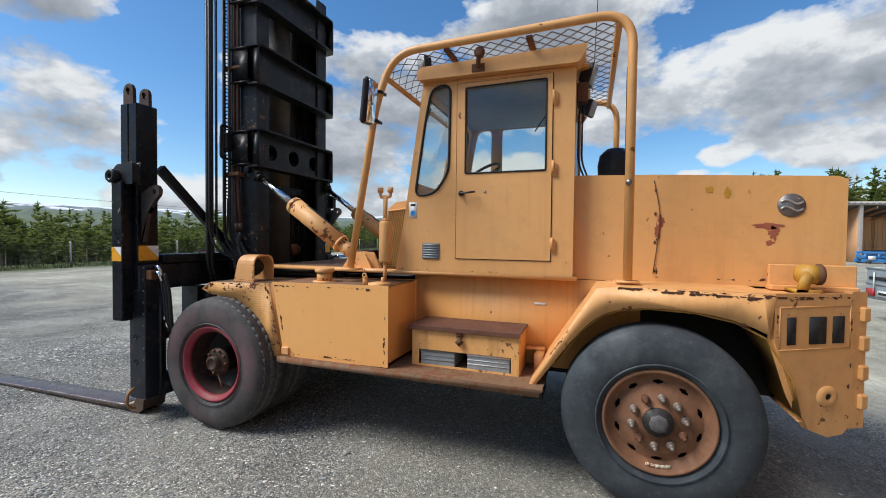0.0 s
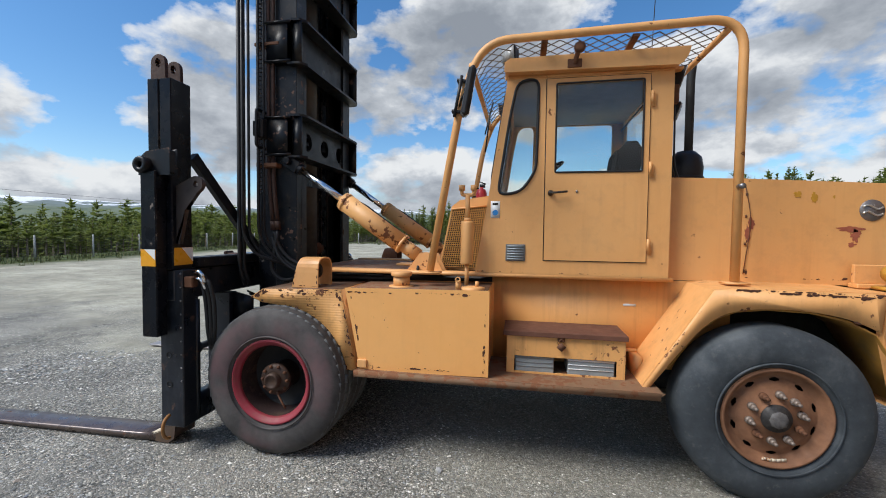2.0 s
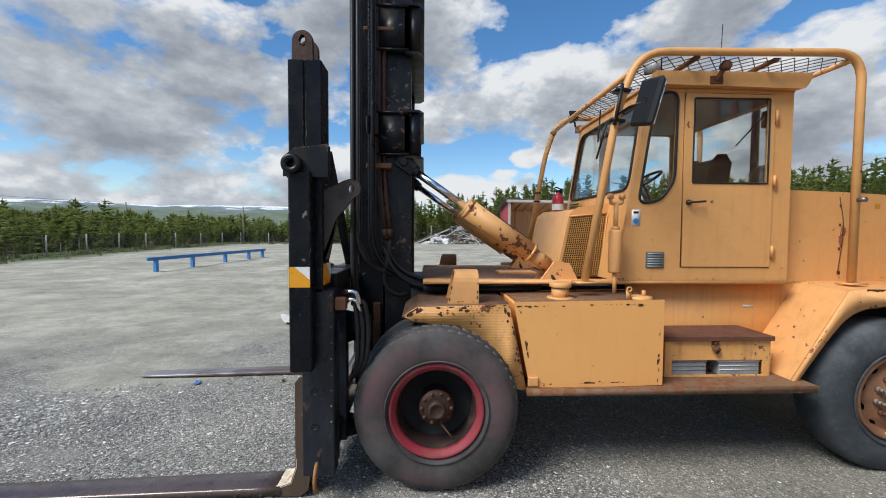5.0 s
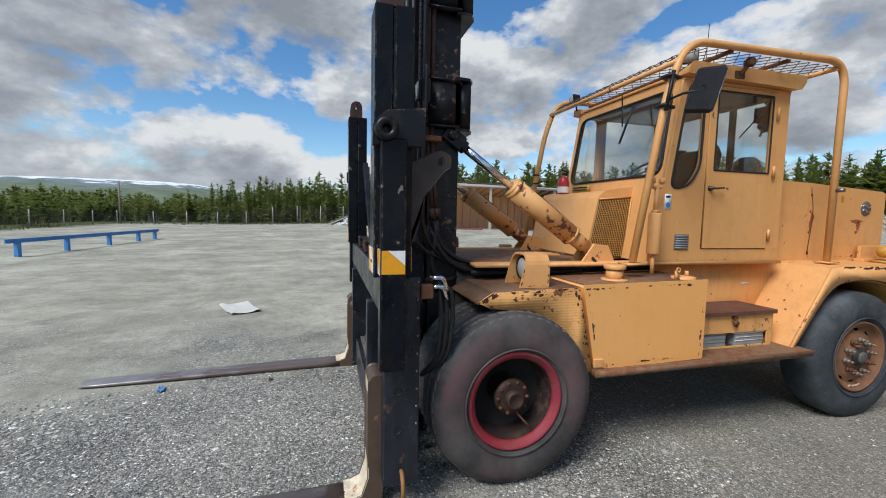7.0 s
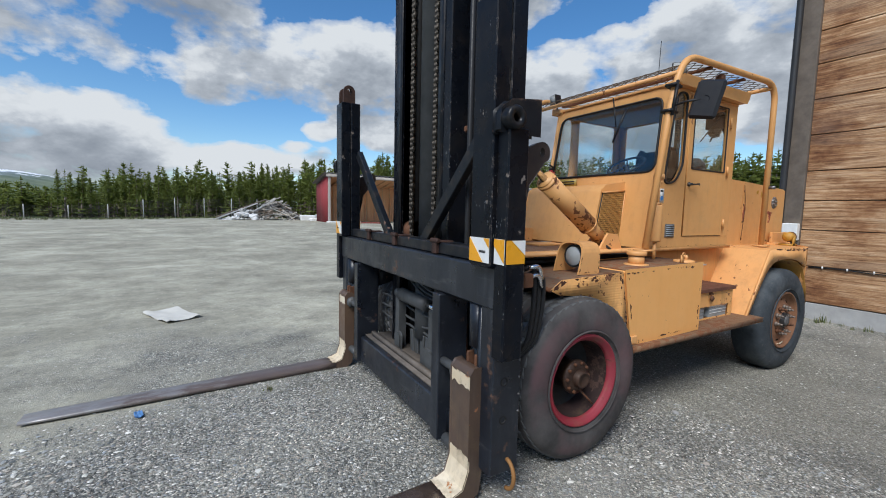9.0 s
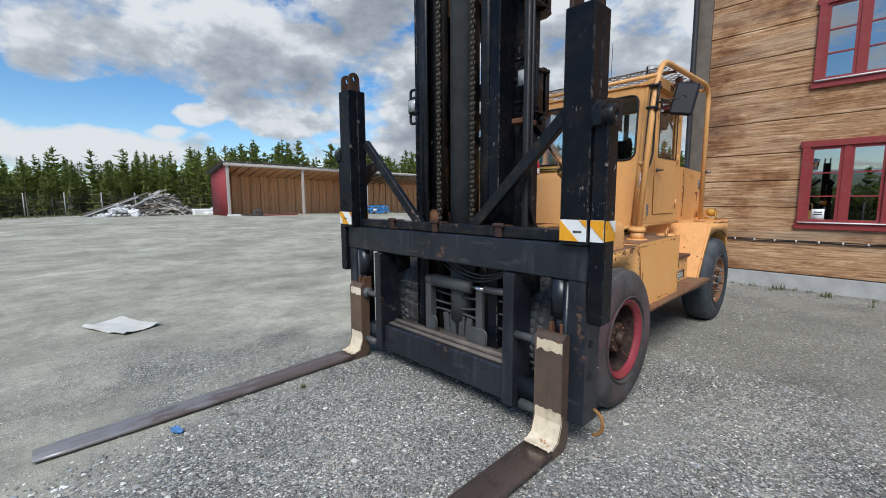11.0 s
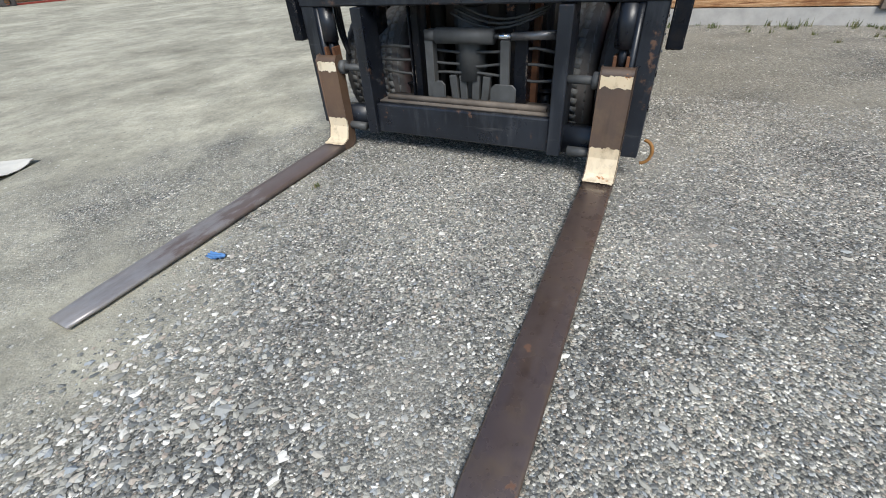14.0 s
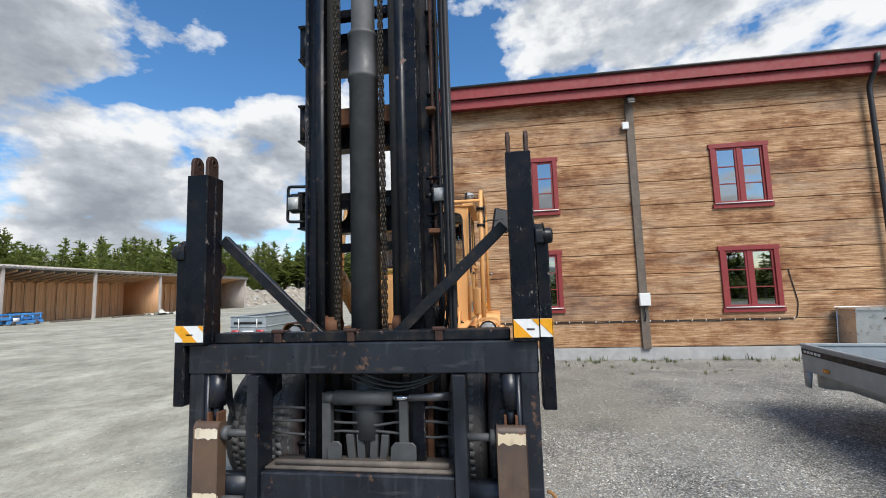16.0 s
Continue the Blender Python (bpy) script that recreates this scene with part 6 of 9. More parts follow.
gapo = [(-1.004, 1.467), (-0.261, 1.467), (-0.261, 2.846), (-1.004, 2.846)]
plate(b, gapo, [[(-0.997, 1.474), (-0.268, 1.474), (-0.268, 2.839), (-0.997, 2.839)]], "y", SX + 0.004, SX + 0.008)
part("door_gap_seal", b, BLACK_RUBBER, cab)
# vent, stickers
b = B()
box(b, -1.285, -1.135, SX - 0.008, SX, 1.462, 1.592)
v = part("side_vent", b, plain("grey_vent", (0.20, 0.20, 0.19), 0.5, 0.3), cab, "grey louvred vent", 0.004)
for i in range(6):
    b = B()
    obox(b, (-1.21, SX - 0.011, 1.478 + 0.02 * i), (0.125, 0.012, 0.006), (30, 0, 0))
    part("louvre", b, GALV, v)
b = B()
box(b, -1.405, -1.335, SX - 0.002, SX + 0.001, 1.795, 1.925)
st = part("sticker", b, WHITE, cab, "white sticker with a blue disc")
b = B()
lathe(b, [(0.022, -0.0035), (0.0, -0.0035)], (-1.37, SX, 1.835), 20)
part("blue_disc", b, SIGN_BLUE, st)
b = B()
box(b, -1.392, -1.35, SX - 0.0035, SX - 0.001, 1.895, 1.912)
part("print_bar", b, LETTER, st)
b = B()
box(b, -0.39, -0.30, 3.264, 3.269, 1.13, 1.148)
part("white_label", b, WHITE, truck, "small white label strip")

# inside the cab
b = B()
prism(b, [(-0.76, 1.80), (-0.28, 1.80), (-0.26, 1.94), (-0.72, 1.97), (-0.78, 1.91)], "y", 3.72, 4.22)
seat = part("driver_seat", b, SEAT, truck, "black padded driver's seat", 0.04)
b = B()
prism(b, [(-0.38, 1.95), (-0.24, 1.95), (-0.17, 2.40), (-0.21, 2.46), (-0.27, 2.46), (-0.32, 2.40)], "y", 3.78, 4.18)
part("backrest", b, SEAT, seat, "", 0.045)
b = B()
box(b, -0.70, -0.30, 3.78, 4.16, 1.40, 1.80)
part("seat_base", b, PLASTIC, seat, "", 0.01)
b = B()
box(b, -1.42, -1.12, 3.24, far(3.24), 1.40, 2.00)
part("dashboard", b, PLASTIC, truck, "dark dashboard", 0.03)
wheel = B()
m = pose(-0.98, 3.86, 2.22, 0, -32, 0)
tube(wheel, [m @ Vector((0.2 * math.cos(a), 0.2 * math.sin(a), 0)) for a in np.linspace(0, 2 * math.pi, 28)[:-1]], 0.013, 8, closed=True)
for a in (0.5, 2.6, 4.7):
    tube(wheel, [m @ Vector((0, 0, -0.02)), m @ Vector((0.2 * math.cos(a), 0.2 * math.sin(a), 0))], 0.009, 6)
cyl(wheel, m @ Vector((0, 0, 0.01)), m @ Vector((-0.05, 0, -0.5)), 0.03, 10)
part("steering_wheel", wheel, PLASTIC, truck, "thin black steering wheel")
b = B()
tube(b, [(-0.42, 3.5, 1.5), (-0.45, 3.45, 2.05)], 0.01, 6)
cyl(b, (-0.45, 3.45, 2.05), (-0.452, 3.447, 2.10), 0.02, 10)
part("lever", b, PLASTIC, truck)


# flaked paint with bare rust along the worn edges
FLAKE = plain("bare_rust", (0.105, 0.040, 0.020), 0.9, 0.0, 0.55, 45, 0.5)


def flakes(parent, axis, at, side, lines, seed, size=0.011, depth=0.016, lay=None):
    """Ragged rust flakes scattered along edge lines in the plane axis = at."""
    rng = random.Random(seed)
    b = B()
    for (u0, v0), (u1, v1), inward, count in lines:
        d = Vector((u1 - u0, v1 - v0))
        d.normalize()
        nrm = Vector((-d.y, d.x)) * inward
        run = 0.0
        for _ in range(count):
            run = rng.random() if rng.random() < 0.35 else min(1, max(0, run + rng.gauss(0, 0.03)))
            r = size * (0.2 + 1.6 * rng.random() ** 4)
            c = Vector((u0 + (u1 - u0) * run, v0 + (v1 - v0) * run)) + nrm * (0.15 * r + depth * rng.random() ** 2.5)
            pts = []
            for i in range(9):
                a = 2 * math.pi * i / 9
                q = c + d * (1.7 * r * rng.uniform(0.5, 1.1) * math.cos(a)) + nrm * (r * rng.uniform(0.45, 1.0) * math.sin(a))
                w = (q - Vector((u0, v0))).dot(nrm)
                if w < 0.0008:
                    q += nrm * (0.0008 - w)
                lift = at + side * rng.uniform(0.0008, 0.0016)
                pts.append((q.x, lift, q.y) if axis == "y" else (q.x, q.y, lift))
            b.faces.new([b.verts.new(p) for p in pts])
    if lay:
        lay(b)
    o = part("rust_flaking", b, FLAKE, parent, "flaked paint and bare rust along the edges", smooth=False)
    o["kind"] = "stuff"


def worn_edges():
    parts = {}
    for o in bpy.data.objects:
        parts.setdefault(o.name, o)
    flakes(parts["side_tank"], "y", 2.742, -1, [((-2.40, 1.240), (-1.40, 1.256), -1, 42), ((-2.30, 0.687), (-1.40, 0.702), 1, 34), ((-1.397, 0.71), (-1.397, 1.25), 1, 22), ((-2.395, 1.23), (-2.295, 0.70), 1, 18)], 1, 0.008, 0.012)
    flakes(parts["front_fender"], "y", 2.735, -1, [((-3.08, 1.230), (-2.47, 1.248), -1, 90), ((-3.185, 1.17), (-3.09, 1.228), -1, 40), ((-2.46, 1.245), (-2.338, 0.665), -1, 45), ((-2.43, 0.668), (-2.56, 0.895), -1, 20), ((-2.68, 1.015), (-3.10, 1.13), -1, 30)], 2, 0.008, 0.05)
    flakes(parts["rear_fender"], "y", 2.81, -1, [((0.18, 1.343), (0.96, 1.335), -1, 75), ((0.43, 1.331), (0.92, 1.319), -1, 170), ((-0.362, 0.668), (0.05, 1.323), -1, 16), ((0.62, 1.218), (0.95, 1.12), 1, 10)], 3, 0.0085, 0.012)
    flakes(parts["counterweight"], "y", 0.0, -1, [((1.0, 1.326), (1.44, 1.320), -1, 90), ((0.995, 1.10), (1.10, 0.78), 1, 6), ((1.442, 0.62), (1.442, 1.31), 1, 20), ((0.99, 1.12), (0.99, 1.31), -1, 16)], 4, 0.008, 0.016, weight_side)
    flakes(parts["cab"], "y", SX, -1, [((-1.50, 1.372), (-0.12, 1.372), 1, 26)], 6, 0.006, 0.008)
    flakes(parts["engine_hood"], "y", 3.28, -1, [((0.45, 1.372), (1.45, 1.372), 1, 22), ((0.44, 1.40), (0.44, 2.03), -1, 14)], 8, 0.007, 0.012)


worn_edges()


# ---- truck: guard cage, lamps, mirrors ----
CAGE_Y = 2.985


def cage_loop(Y):
    y = Y(CAGE_Y)
    b = B()
    pts = rounded([(-1.845, y, 1.385), (-1.615, y, 2.70), (-1.46, y, 3.07), (0.243, y, 3.105), (0.240, y, 1.375)], 0.22, 8)
    tube(b, pts, 0.029, 14)
    c = part("cage_tube", b, YELLOW, truck, "bent yellow guard tube")
    b = B()
    obox(b, (-1.845, y, 1.372), (0.16, 0.12, 0.012))
    part("foot_plate", b, YELLOW_WORN, c)
    b = B()
    obox(b, (0.24, y, 1.362), (0.14, 0.12, 0.012))
    part("foot_plate", b, YELLOW_WORN, c)
    if Y(0) == 0:
        b = B()
        cyl(b, (0.232, y - 0.03, 2.0), (0.232, y - 0.085, 2.0), 0.018, 12)
        part("tube_stud", b, STEEL, c)
    for x, z in ((-1.715, 2.1), (-1.70, 2.2)):
        if Y(0) != 0:
            b = B()
            lathe(b, [(0.039, -0.008), (0.042, 0), (0.039, 0.008)], (x - 0.01 * (z > 2.15), y, z), 12, "z")
            part("tube_clip", b, PLASTIC, c)


both(cage_loop)
for i, x in enumerate((-1.55, -1.03, -0.42, 0.16)):
    z = 2.905 if i == 0 else 3.047
    b = B()
    if i in (1, 2):
        obox(b, (x, CY, z - 0.005), (0.045, far(CAGE_Y) - CAGE_Y, 0.022))
    else:
        tube(b, [(x, CAGE_Y, z), (x, far(CAGE_Y), z)], 0.022, 8)
    # the two inner bars are coloured brown, the outer two yellow
    part("cage_bar", b, RUSTY if i in (1, 2) else YELLOW_WORN, truck, "brown flat bar" if i in (1, 2) else "", 0.003 if i in (1, 2) else 0)
b = B()                                                    # expanded-metal roof
nx, ny = 16, 15
y0, y1 = CAGE_Y + 0.02, far(CAGE_Y + 0.02)
SLOPE = [(-1.545, 2.922), (-1.46, 3.0), (-1.25, 3.046), (0.17, 3.066)]


def along(u):
    """Point of the guard's profile, u from 0 to 1 along its length."""
    legs = [math.dist(a, c) for a, c in zip(SLOPE, SLOPE[1:])]
    d = u * sum(legs)
    for (a, c), n in zip(zip(SLOPE, SLOPE[1:]), legs):
        if d <= n + 1e-6:
            return a[0] + (c[0] - a[0]) * d / n, a[1] + (c[1] - a[1]) * d / n
        d -= n
    return SLOPE[-1]


for i in range(nx + ny):
    for s in (1, -1):
        pts = []
        for k in range(ny * 2 + 1):
            u = i - ny + k * 0.5 if s > 0 else i - k * 0.5
            if -0.01 <= u <= nx + 0.01:
                x, z = along(min(max(u / nx, 0), 1))
                pts.append((x, y0 + (y1 - y0) * k / (2 * ny), z))
        if len(pts) > 1:
            tube(b, pts, 0.0036, 4, False)
mesh = part("wire_guard", b, plain("dull_brown_wire", (0.12, 0.085, 0.055), 0.7, 0.2), truck, "diamond wire mesh over the cab")
mesh["kind"] = "stuff"


WORK_LENS = plain("ribbed_lens", (0.42, 0.43, 0.42), 0.2, 0.0, 0.35, 60, 0.4)


def work_lamp(at, aim, w, h, d, name="work_lamp"):
    """A square lamp: housing, lens, bracket."""
    m = look(at, aim)
    b = B()
    v = [b.verts.new(m @ Vector((x * sx, y * sy, z))) for z, sx, sy in ((0, 1, 1), (d, 0.7, 0.7)) for x, y in ((-w / 2, -h / 2), (w / 2, -h / 2), (w / 2, h / 2), (-w / 2, h / 2))]
    for f in ((0, 1, 2, 3), (7, 6, 5, 4), (0, 4, 5, 1), (1, 5, 6, 2), (2, 6, 7, 3), (3, 7, 4, 0)):
        b.faces.new([v[i] for i in f])
    l = part(name, b, PLASTIC, truck, "square black work lamp", 0.008)
    b = B()
    v = [b.verts.new(m @ Vector((x * 0.86, y * 0.86, z))) for z in (-0.001, -0.007) for x, y in ((-w / 2, -h / 2), (w / 2, -h / 2), (w / 2, h / 2), (-w / 2, h / 2))]
    for f in ((0, 1, 2, 3), (7, 6, 5, 4), (0, 4, 5, 1), (1, 5, 6, 2), (2, 6, 7, 3), (3, 7, 4, 0)):
        b.faces.new([v[i] for i in f])
    part("lens", b, WORK_LENS, l, "ribbed clear lens")
    b = B()
    tube(b, [m @ Vector((0, -h / 2, d / 2)), m @ Vector((0, -h / 2 - 0.06, d / 2))], 0.01, 6)
    part("bracket", b, PLASTIC, l)
    return l


work_lamp((-1.29, 3.13, 3.025), (-2.3, 2.0, 2.9), 0.135, 0.115, 0.07)
work_lamp((-1.42, far(3.2), 3.03), (-2.6, far(2.9), 2.8), 0.13, 0.12, 0.09)
work_lamp((0.005, 3.36, 2.86), (1.2, 3.1, 2.5), 0.12, 0.17, 0.09)
work_lamp((0.005, 3.42, 2.63), (1.2, 3.0, 2.2), 0.11, 0.13, 0.09)
b = B()
box(b, -0.108, -0.03, 3.30, 3.50, 2.66, 2.80)
part("lamp_box", b, RUSTY, truck, "rust-brown box under the rear lamps", 0.008)
for q, x in ((0.0, -0.070), (0.02, -0.045)):
    b = B()
    tube(b, rounded([(x, 3.34 + q, 2.70), (x - 0.02, 3.26 + q, 2.52), (x - 0.02, 3.25 + q, 2.20), (x + 0.03, 3.30, 2.08)], 0.08), 0.007, 6)
    part("lamp_cable", b, BLACK_RUBBER, truck)
# horn on the roof edge
b = B()
obox(b, (-0.81, SX - 0.085, 2.915), (0.10, 0.014, 0.06))
tube(b, rounded([(-0.81, SX - 0.09, 2.915), (-0.80, SX - 0.12, 2.955), (-0.79, SX - 0.14, 2.985)], 0.03), 0.018, 10)
lathe(b, [(0.03, 0.03), (0.042, -0.01), (0.03, -0.035), (0.0, -0.04)], (-0.785, SX - 0.14, 3.0), 16, "y")
part("roof_knob", b, RUSTY, truck, "rusty roof lamp socket", 0.003)


def mirror(at, arm, w, h, yaw):
    b = B()
    obox(b, at, (0.05, w, h), (11, 9, yaw))
    r = part("mirror", b, PLASTIC, truck, "large black side mirror", 0.02)
    g = Matrix(pose(*at, 11, 9, yaw))
    b = B()
    v = [b.verts.new(g @ Vector((x, y, z))) for x in (0.026, 0.030) for y in (-w * 0.44, w * 0.44) for z in (-h * 0.45, h * 0.45)]
    for f in ((0, 1, 3, 2), (4, 6, 7, 5), (0, 4, 5, 1), (2, 3, 7, 6), (0, 2, 6, 4), (1, 5, 7, 3)):
        b.faces.new([v[i] for i in f])
    k = plain("mirror_glass", (0.85, 0.87, 0.88), 0.02, 1.0, 0.02, 3, 0)
    part("mirror_glass", b, k, r)
    b = B()
    tube(b, arm, 0.009, 6)
    lathe(b, [(0.03, -0.025), (0.03, 0.025)], at, 10, "x")
    part("mirror_arm", b, PLASTIC, r)


mirror((-1.54, 2.73, 2.625), [(-1.64, 2.985, 2.60), (-1.60, 2.86, 2.63), (-1.56, 2.75, 2.63)], 0.21, 0.32, 13)
b = B()
for z in (2.56, 2.78):
    obox(b, (-1.62 + (z - 2.66) * 0.17, CAGE_Y, z), (0.10, 0.10, 0.02), (0, 10, 0))
obox(b, (-1.64, CAGE_Y - 0.045, 2.67), (0.02, 0.02, 0.30), (0, 10, 0))
part("mirror_clamp", b, PLASTIC, truck)
# wipers
b = B()
tube(b, [(-1.44, 3.72, 2.86), (-1.50, 3.62, 2.55)], 0.007, 6)
obox(b, (-1.475, 3.60, 2.56), (0.012, 0.018, 0.34), (18, 8, 0))
part("wiper", b, PLASTIC, truck)
b = B()
tube(b, [(-0.17, SX + 0.12, 2.80), (-0.42, SX + 0.20, 2.48)], 0.006, 6)
part("rear_wiper", b, PLASTIC, truck)
b = B()
tube(b, [(0.0, 4.2, 3.02), (0.03, 4.2, 3.9)], 0.004, 6)
part("antenna", b, PLASTIC, truck)

# box and grille in front of the cab
b = B()
prism(b, [(-1.875, 1.36), (-1.50, 1.36), (-1.42, 1.99), (-1.70, 1.95), (-1.765, 1.90)], "y", 3.53, far(3.22))
part("front_box", b, YELLOW, truck, "yellow box under the windscreen", 0.012)
b = B()
box(b, -1.456, -1.448, 4.14, 4.45, 1.985, 2.06)
lab = part("label_plate", b, plain("yellow_label", (0.42, 0.29, 0.05), 0.5), truck)
for z in (2.003, 2.03):
    b = B()
    box(b, -1.459, -1.456, 4.17, 4.42, z, z + 0.012)
    part("print_bar", b, LETTER, lab)
gm = Mat("grille_rust", 0.8)
gm.set(gm.mix(gm.tex(14, 4), (0.30, 0.135, 0.035), (0.50, 0.27, 0.065)), 0.8)
b = B()
n = 18
for i in range(n + 1):
    w = i / n
    tube(b, [(-1.865 + 0.35 * w, 3.508, 1.375), (-1.765 + 0.305 * w, 3.508, 1.875 + 0.03 * w)], 0.0042, 4, False)
for i in range(27):
    w = i / 26
    tube(b, [(-1.865 + 0.10 * w, 3.508, 1.375 + 0.50 * w), (-1.515 + 0.055 * w, 3.508, 1.375 + 0.53 * w)], 0.0042, 4, False)
g = part("grille", b, gm.m, truck, "rusty woven wire grille")
b = B()
prism(b, [(-1.775, 1.875), (-1.455, 1.905), (-1.455, 1.918), (-1.775, 1.888)], "y", 3.50, 3.527)
prism(b, [(-1.515, 1.365), (-1.455, 1.905), (-1.448, 1.905), (-1.505, 1.365)], "y", 3.50, 3.527)
part("grille_edge", b, YELLOW_WORN, g)
b = B()
prism(b, [(-1.86, 1.37), (-1.515, 1.37), (-1.46, 1.905), (-1.765, 1.875)], "y", 3.516, 3.528)
part("radiator", b, DARK, truck)
# fire extinguisher on the box
fx = thing("fire_extinguisher", (-1.60, 4.40, 1.955), "red fire extinguisher standing on the front box", "fire extinguisher")
b = B()
lathe(b, [(0.0, 1.968), (0.058, 1.968), (0.06, 1.975), (0.06, 2.10), (0.045, 2.14), (0.02, 2.155), (0.02, 2.17), (0.0, 2.17)], (-1.60, 4.40, 0), 20, "z")
part("bottle", b, RED, fx)
b = B()
lathe(b, [(0.0615, 1.98), (0.0615, 2.045)], (-1.60, 4.40, 0), 20, "z")
part("label_band", b, WHITE, fx)
b = B()
box(b, -1.62, -1.56, 4.39, 4.41, 2.165, 2.20)
obox(b, (-1.59, 4.40, 2.215), (0.08, 0.018, 0.012), (0, 20, 0))
part("valve", b, PLASTIC, fx)

# canister and pipe stand beside the cage post
cx, cyy = -1.576, 3.075
b = B()
lathe(b, [(0.0, 1.435), (0.045, 1.435), (0.05, 1.445), (0.05, 1.75), (0.045, 1.765), (0.0, 1.765)], (cx, cyy, 0), 20, "z")
can = part("oil_canister", b, YELLOW, truck, "yellow upright canister")
b = B()
cyl(b, (cx, cyy, 1.27), (cx, cyy, 1.435), 0.016, 10)
part("canister_foot", b, YELLOW_WORN, can)
b = B()
cyl(b, (cx, cyy, 1.765), (cx, cyy, 1.965), 0.018, 10)
tube(b, rounded([(cx - 0.045, cyy, 2.025), (cx - 0.045, cyy, 1.965), (cx + 0.045, cyy, 1.965), (cx + 0.045, cyy, 2.025)], 0.02), 0.014, 8)
for s in (-1, 1):
    cyl(b, (cx + 0.045 * s, cyy, 2.0), (cx + 0.045 * s, cyy, 2.04), 0.024, 10)
obox(b, (cx, cyy, 1.775), (0.05, 0.035, 0.03))
part("canister_pipe", b, YELLOW_WORN, can)


# headlamps on the front fenders
def headlamp(Y):
    s = 1 if Y(0) == 0 else -1
    pts = []
    y0, y1, zb = 2.785, 3.025, 1.246
    for i in range(13):
        a = math.pi * i / 12
        cc, ss = math.cos(a), math.sin(a)
        pts.append((Y((y0 + y1) / 2) - s * 0.120 * math.copysign(abs(cc) ** 0.55, cc), 1.358 + 0.115 * ss ** 0.75))
    loop = [(Y(y0), zb)] + pts + [(Y(y1), zb)]
    ins = [(Y(y0 + 0.012), zb)] + [((y - Y((y0 + y1) / 2)) * 0.9 + Y((y0 + y1) / 2), z - 0.012 * (z > 1.363)) for y, z in pts] + [(Y(y1 - 0.012), zb)]
    b = B()
    n = len(loop)
    for sec in (0,):
        xa, xb = -2.88, -2.665
        va = [b.verts.new((xa + 0.24 * (z - zb), y, z)) for y, z in loop]
        vb = [b.verts.new((xb, y, z)) for y, z in loop]
        ia = [b.verts.new((xa + 0.24 * (z - zb), y, z)) for y, z in ins]
        ib = [b.verts.new((xb, y, z)) for y, z in ins]
        for i in range(n - 1):
            for f in ((va[i], va[i + 1], vb[i + 1], vb[i]), (ia[i + 1], ia[i], ib[i], ib[i + 1]), (va[i], ia[i], ia[i + 1], va[i + 1]), (vb[i], vb[i + 1], ib[i + 1], ib[i])):
                b.faces.new(f)
    h = part("headlamp_hood", b, YELLOW_WORN if s > 0 else RUSTY, truck, "half-barrel headlamp hood with chipped edge" if s > 0 else "rusty half-barrel headlamp hood", smooth=False)
    if s > 0:
        flakes(h, "y", 2.785, -1, [((-2.875, 1.255), (-2.855, 1.36), -1, 16), ((-2.67, 1.255), (-2.67, 1.36), 1, 16), ((-2.875, 1.256), (-2.67, 1.256), 1, 14)], 21, 0.006, 0.006)
    c = (0.05, Y(2.905), 1.366)
    b = B()
    lathe(b, [(0.080, -2.86), (0.080, -2.81), (0.05, -2.76), (0.0, -2.75)], c, 28, "x")
    part("lamp_bowl", b, DARK, h)
    b = B()
    lathe(b, [(0.070, -2.858), (0.045, -2.872), (0.0, -2.877)], c, 28, "x")
    part("headlamp_lens", b, LENS, h, "round clear lens")
    b = B()
    lathe(b, [(0.070, -2.858), (0.076, -2.868), (0.084, -2.858)], c, 28, "x")
    part("lamp_rim", b, DARK, h)


both(headlamp)

# deck between the fenders
b = B()
box(b, -3.06, -1.82, 3.34, far(3.34), 1.325, 1.352)
deck = part("deck_plate", b, DECK, truck, "brown worn deck plate", 0.004)
for y in (3.42, 3.48, 3.54):
    b = B()
    tube(b, [(-3.05, y - 0.16, 1.285), (-2.4, y - 0.17, 1.28), (-2.1, y - 0.16, 1.29)], 0.022, 8)
    part("deck_hose", b, BLACK_RUBBER, truck, "black hydraulic hose under the deck")
b = B()
box(b, -2.35, -2.0, 3.75, 3.95, 1.353, 1.372)
part("deck_hatch", b, YELLOW_WORN, deck, bevel=0.004)


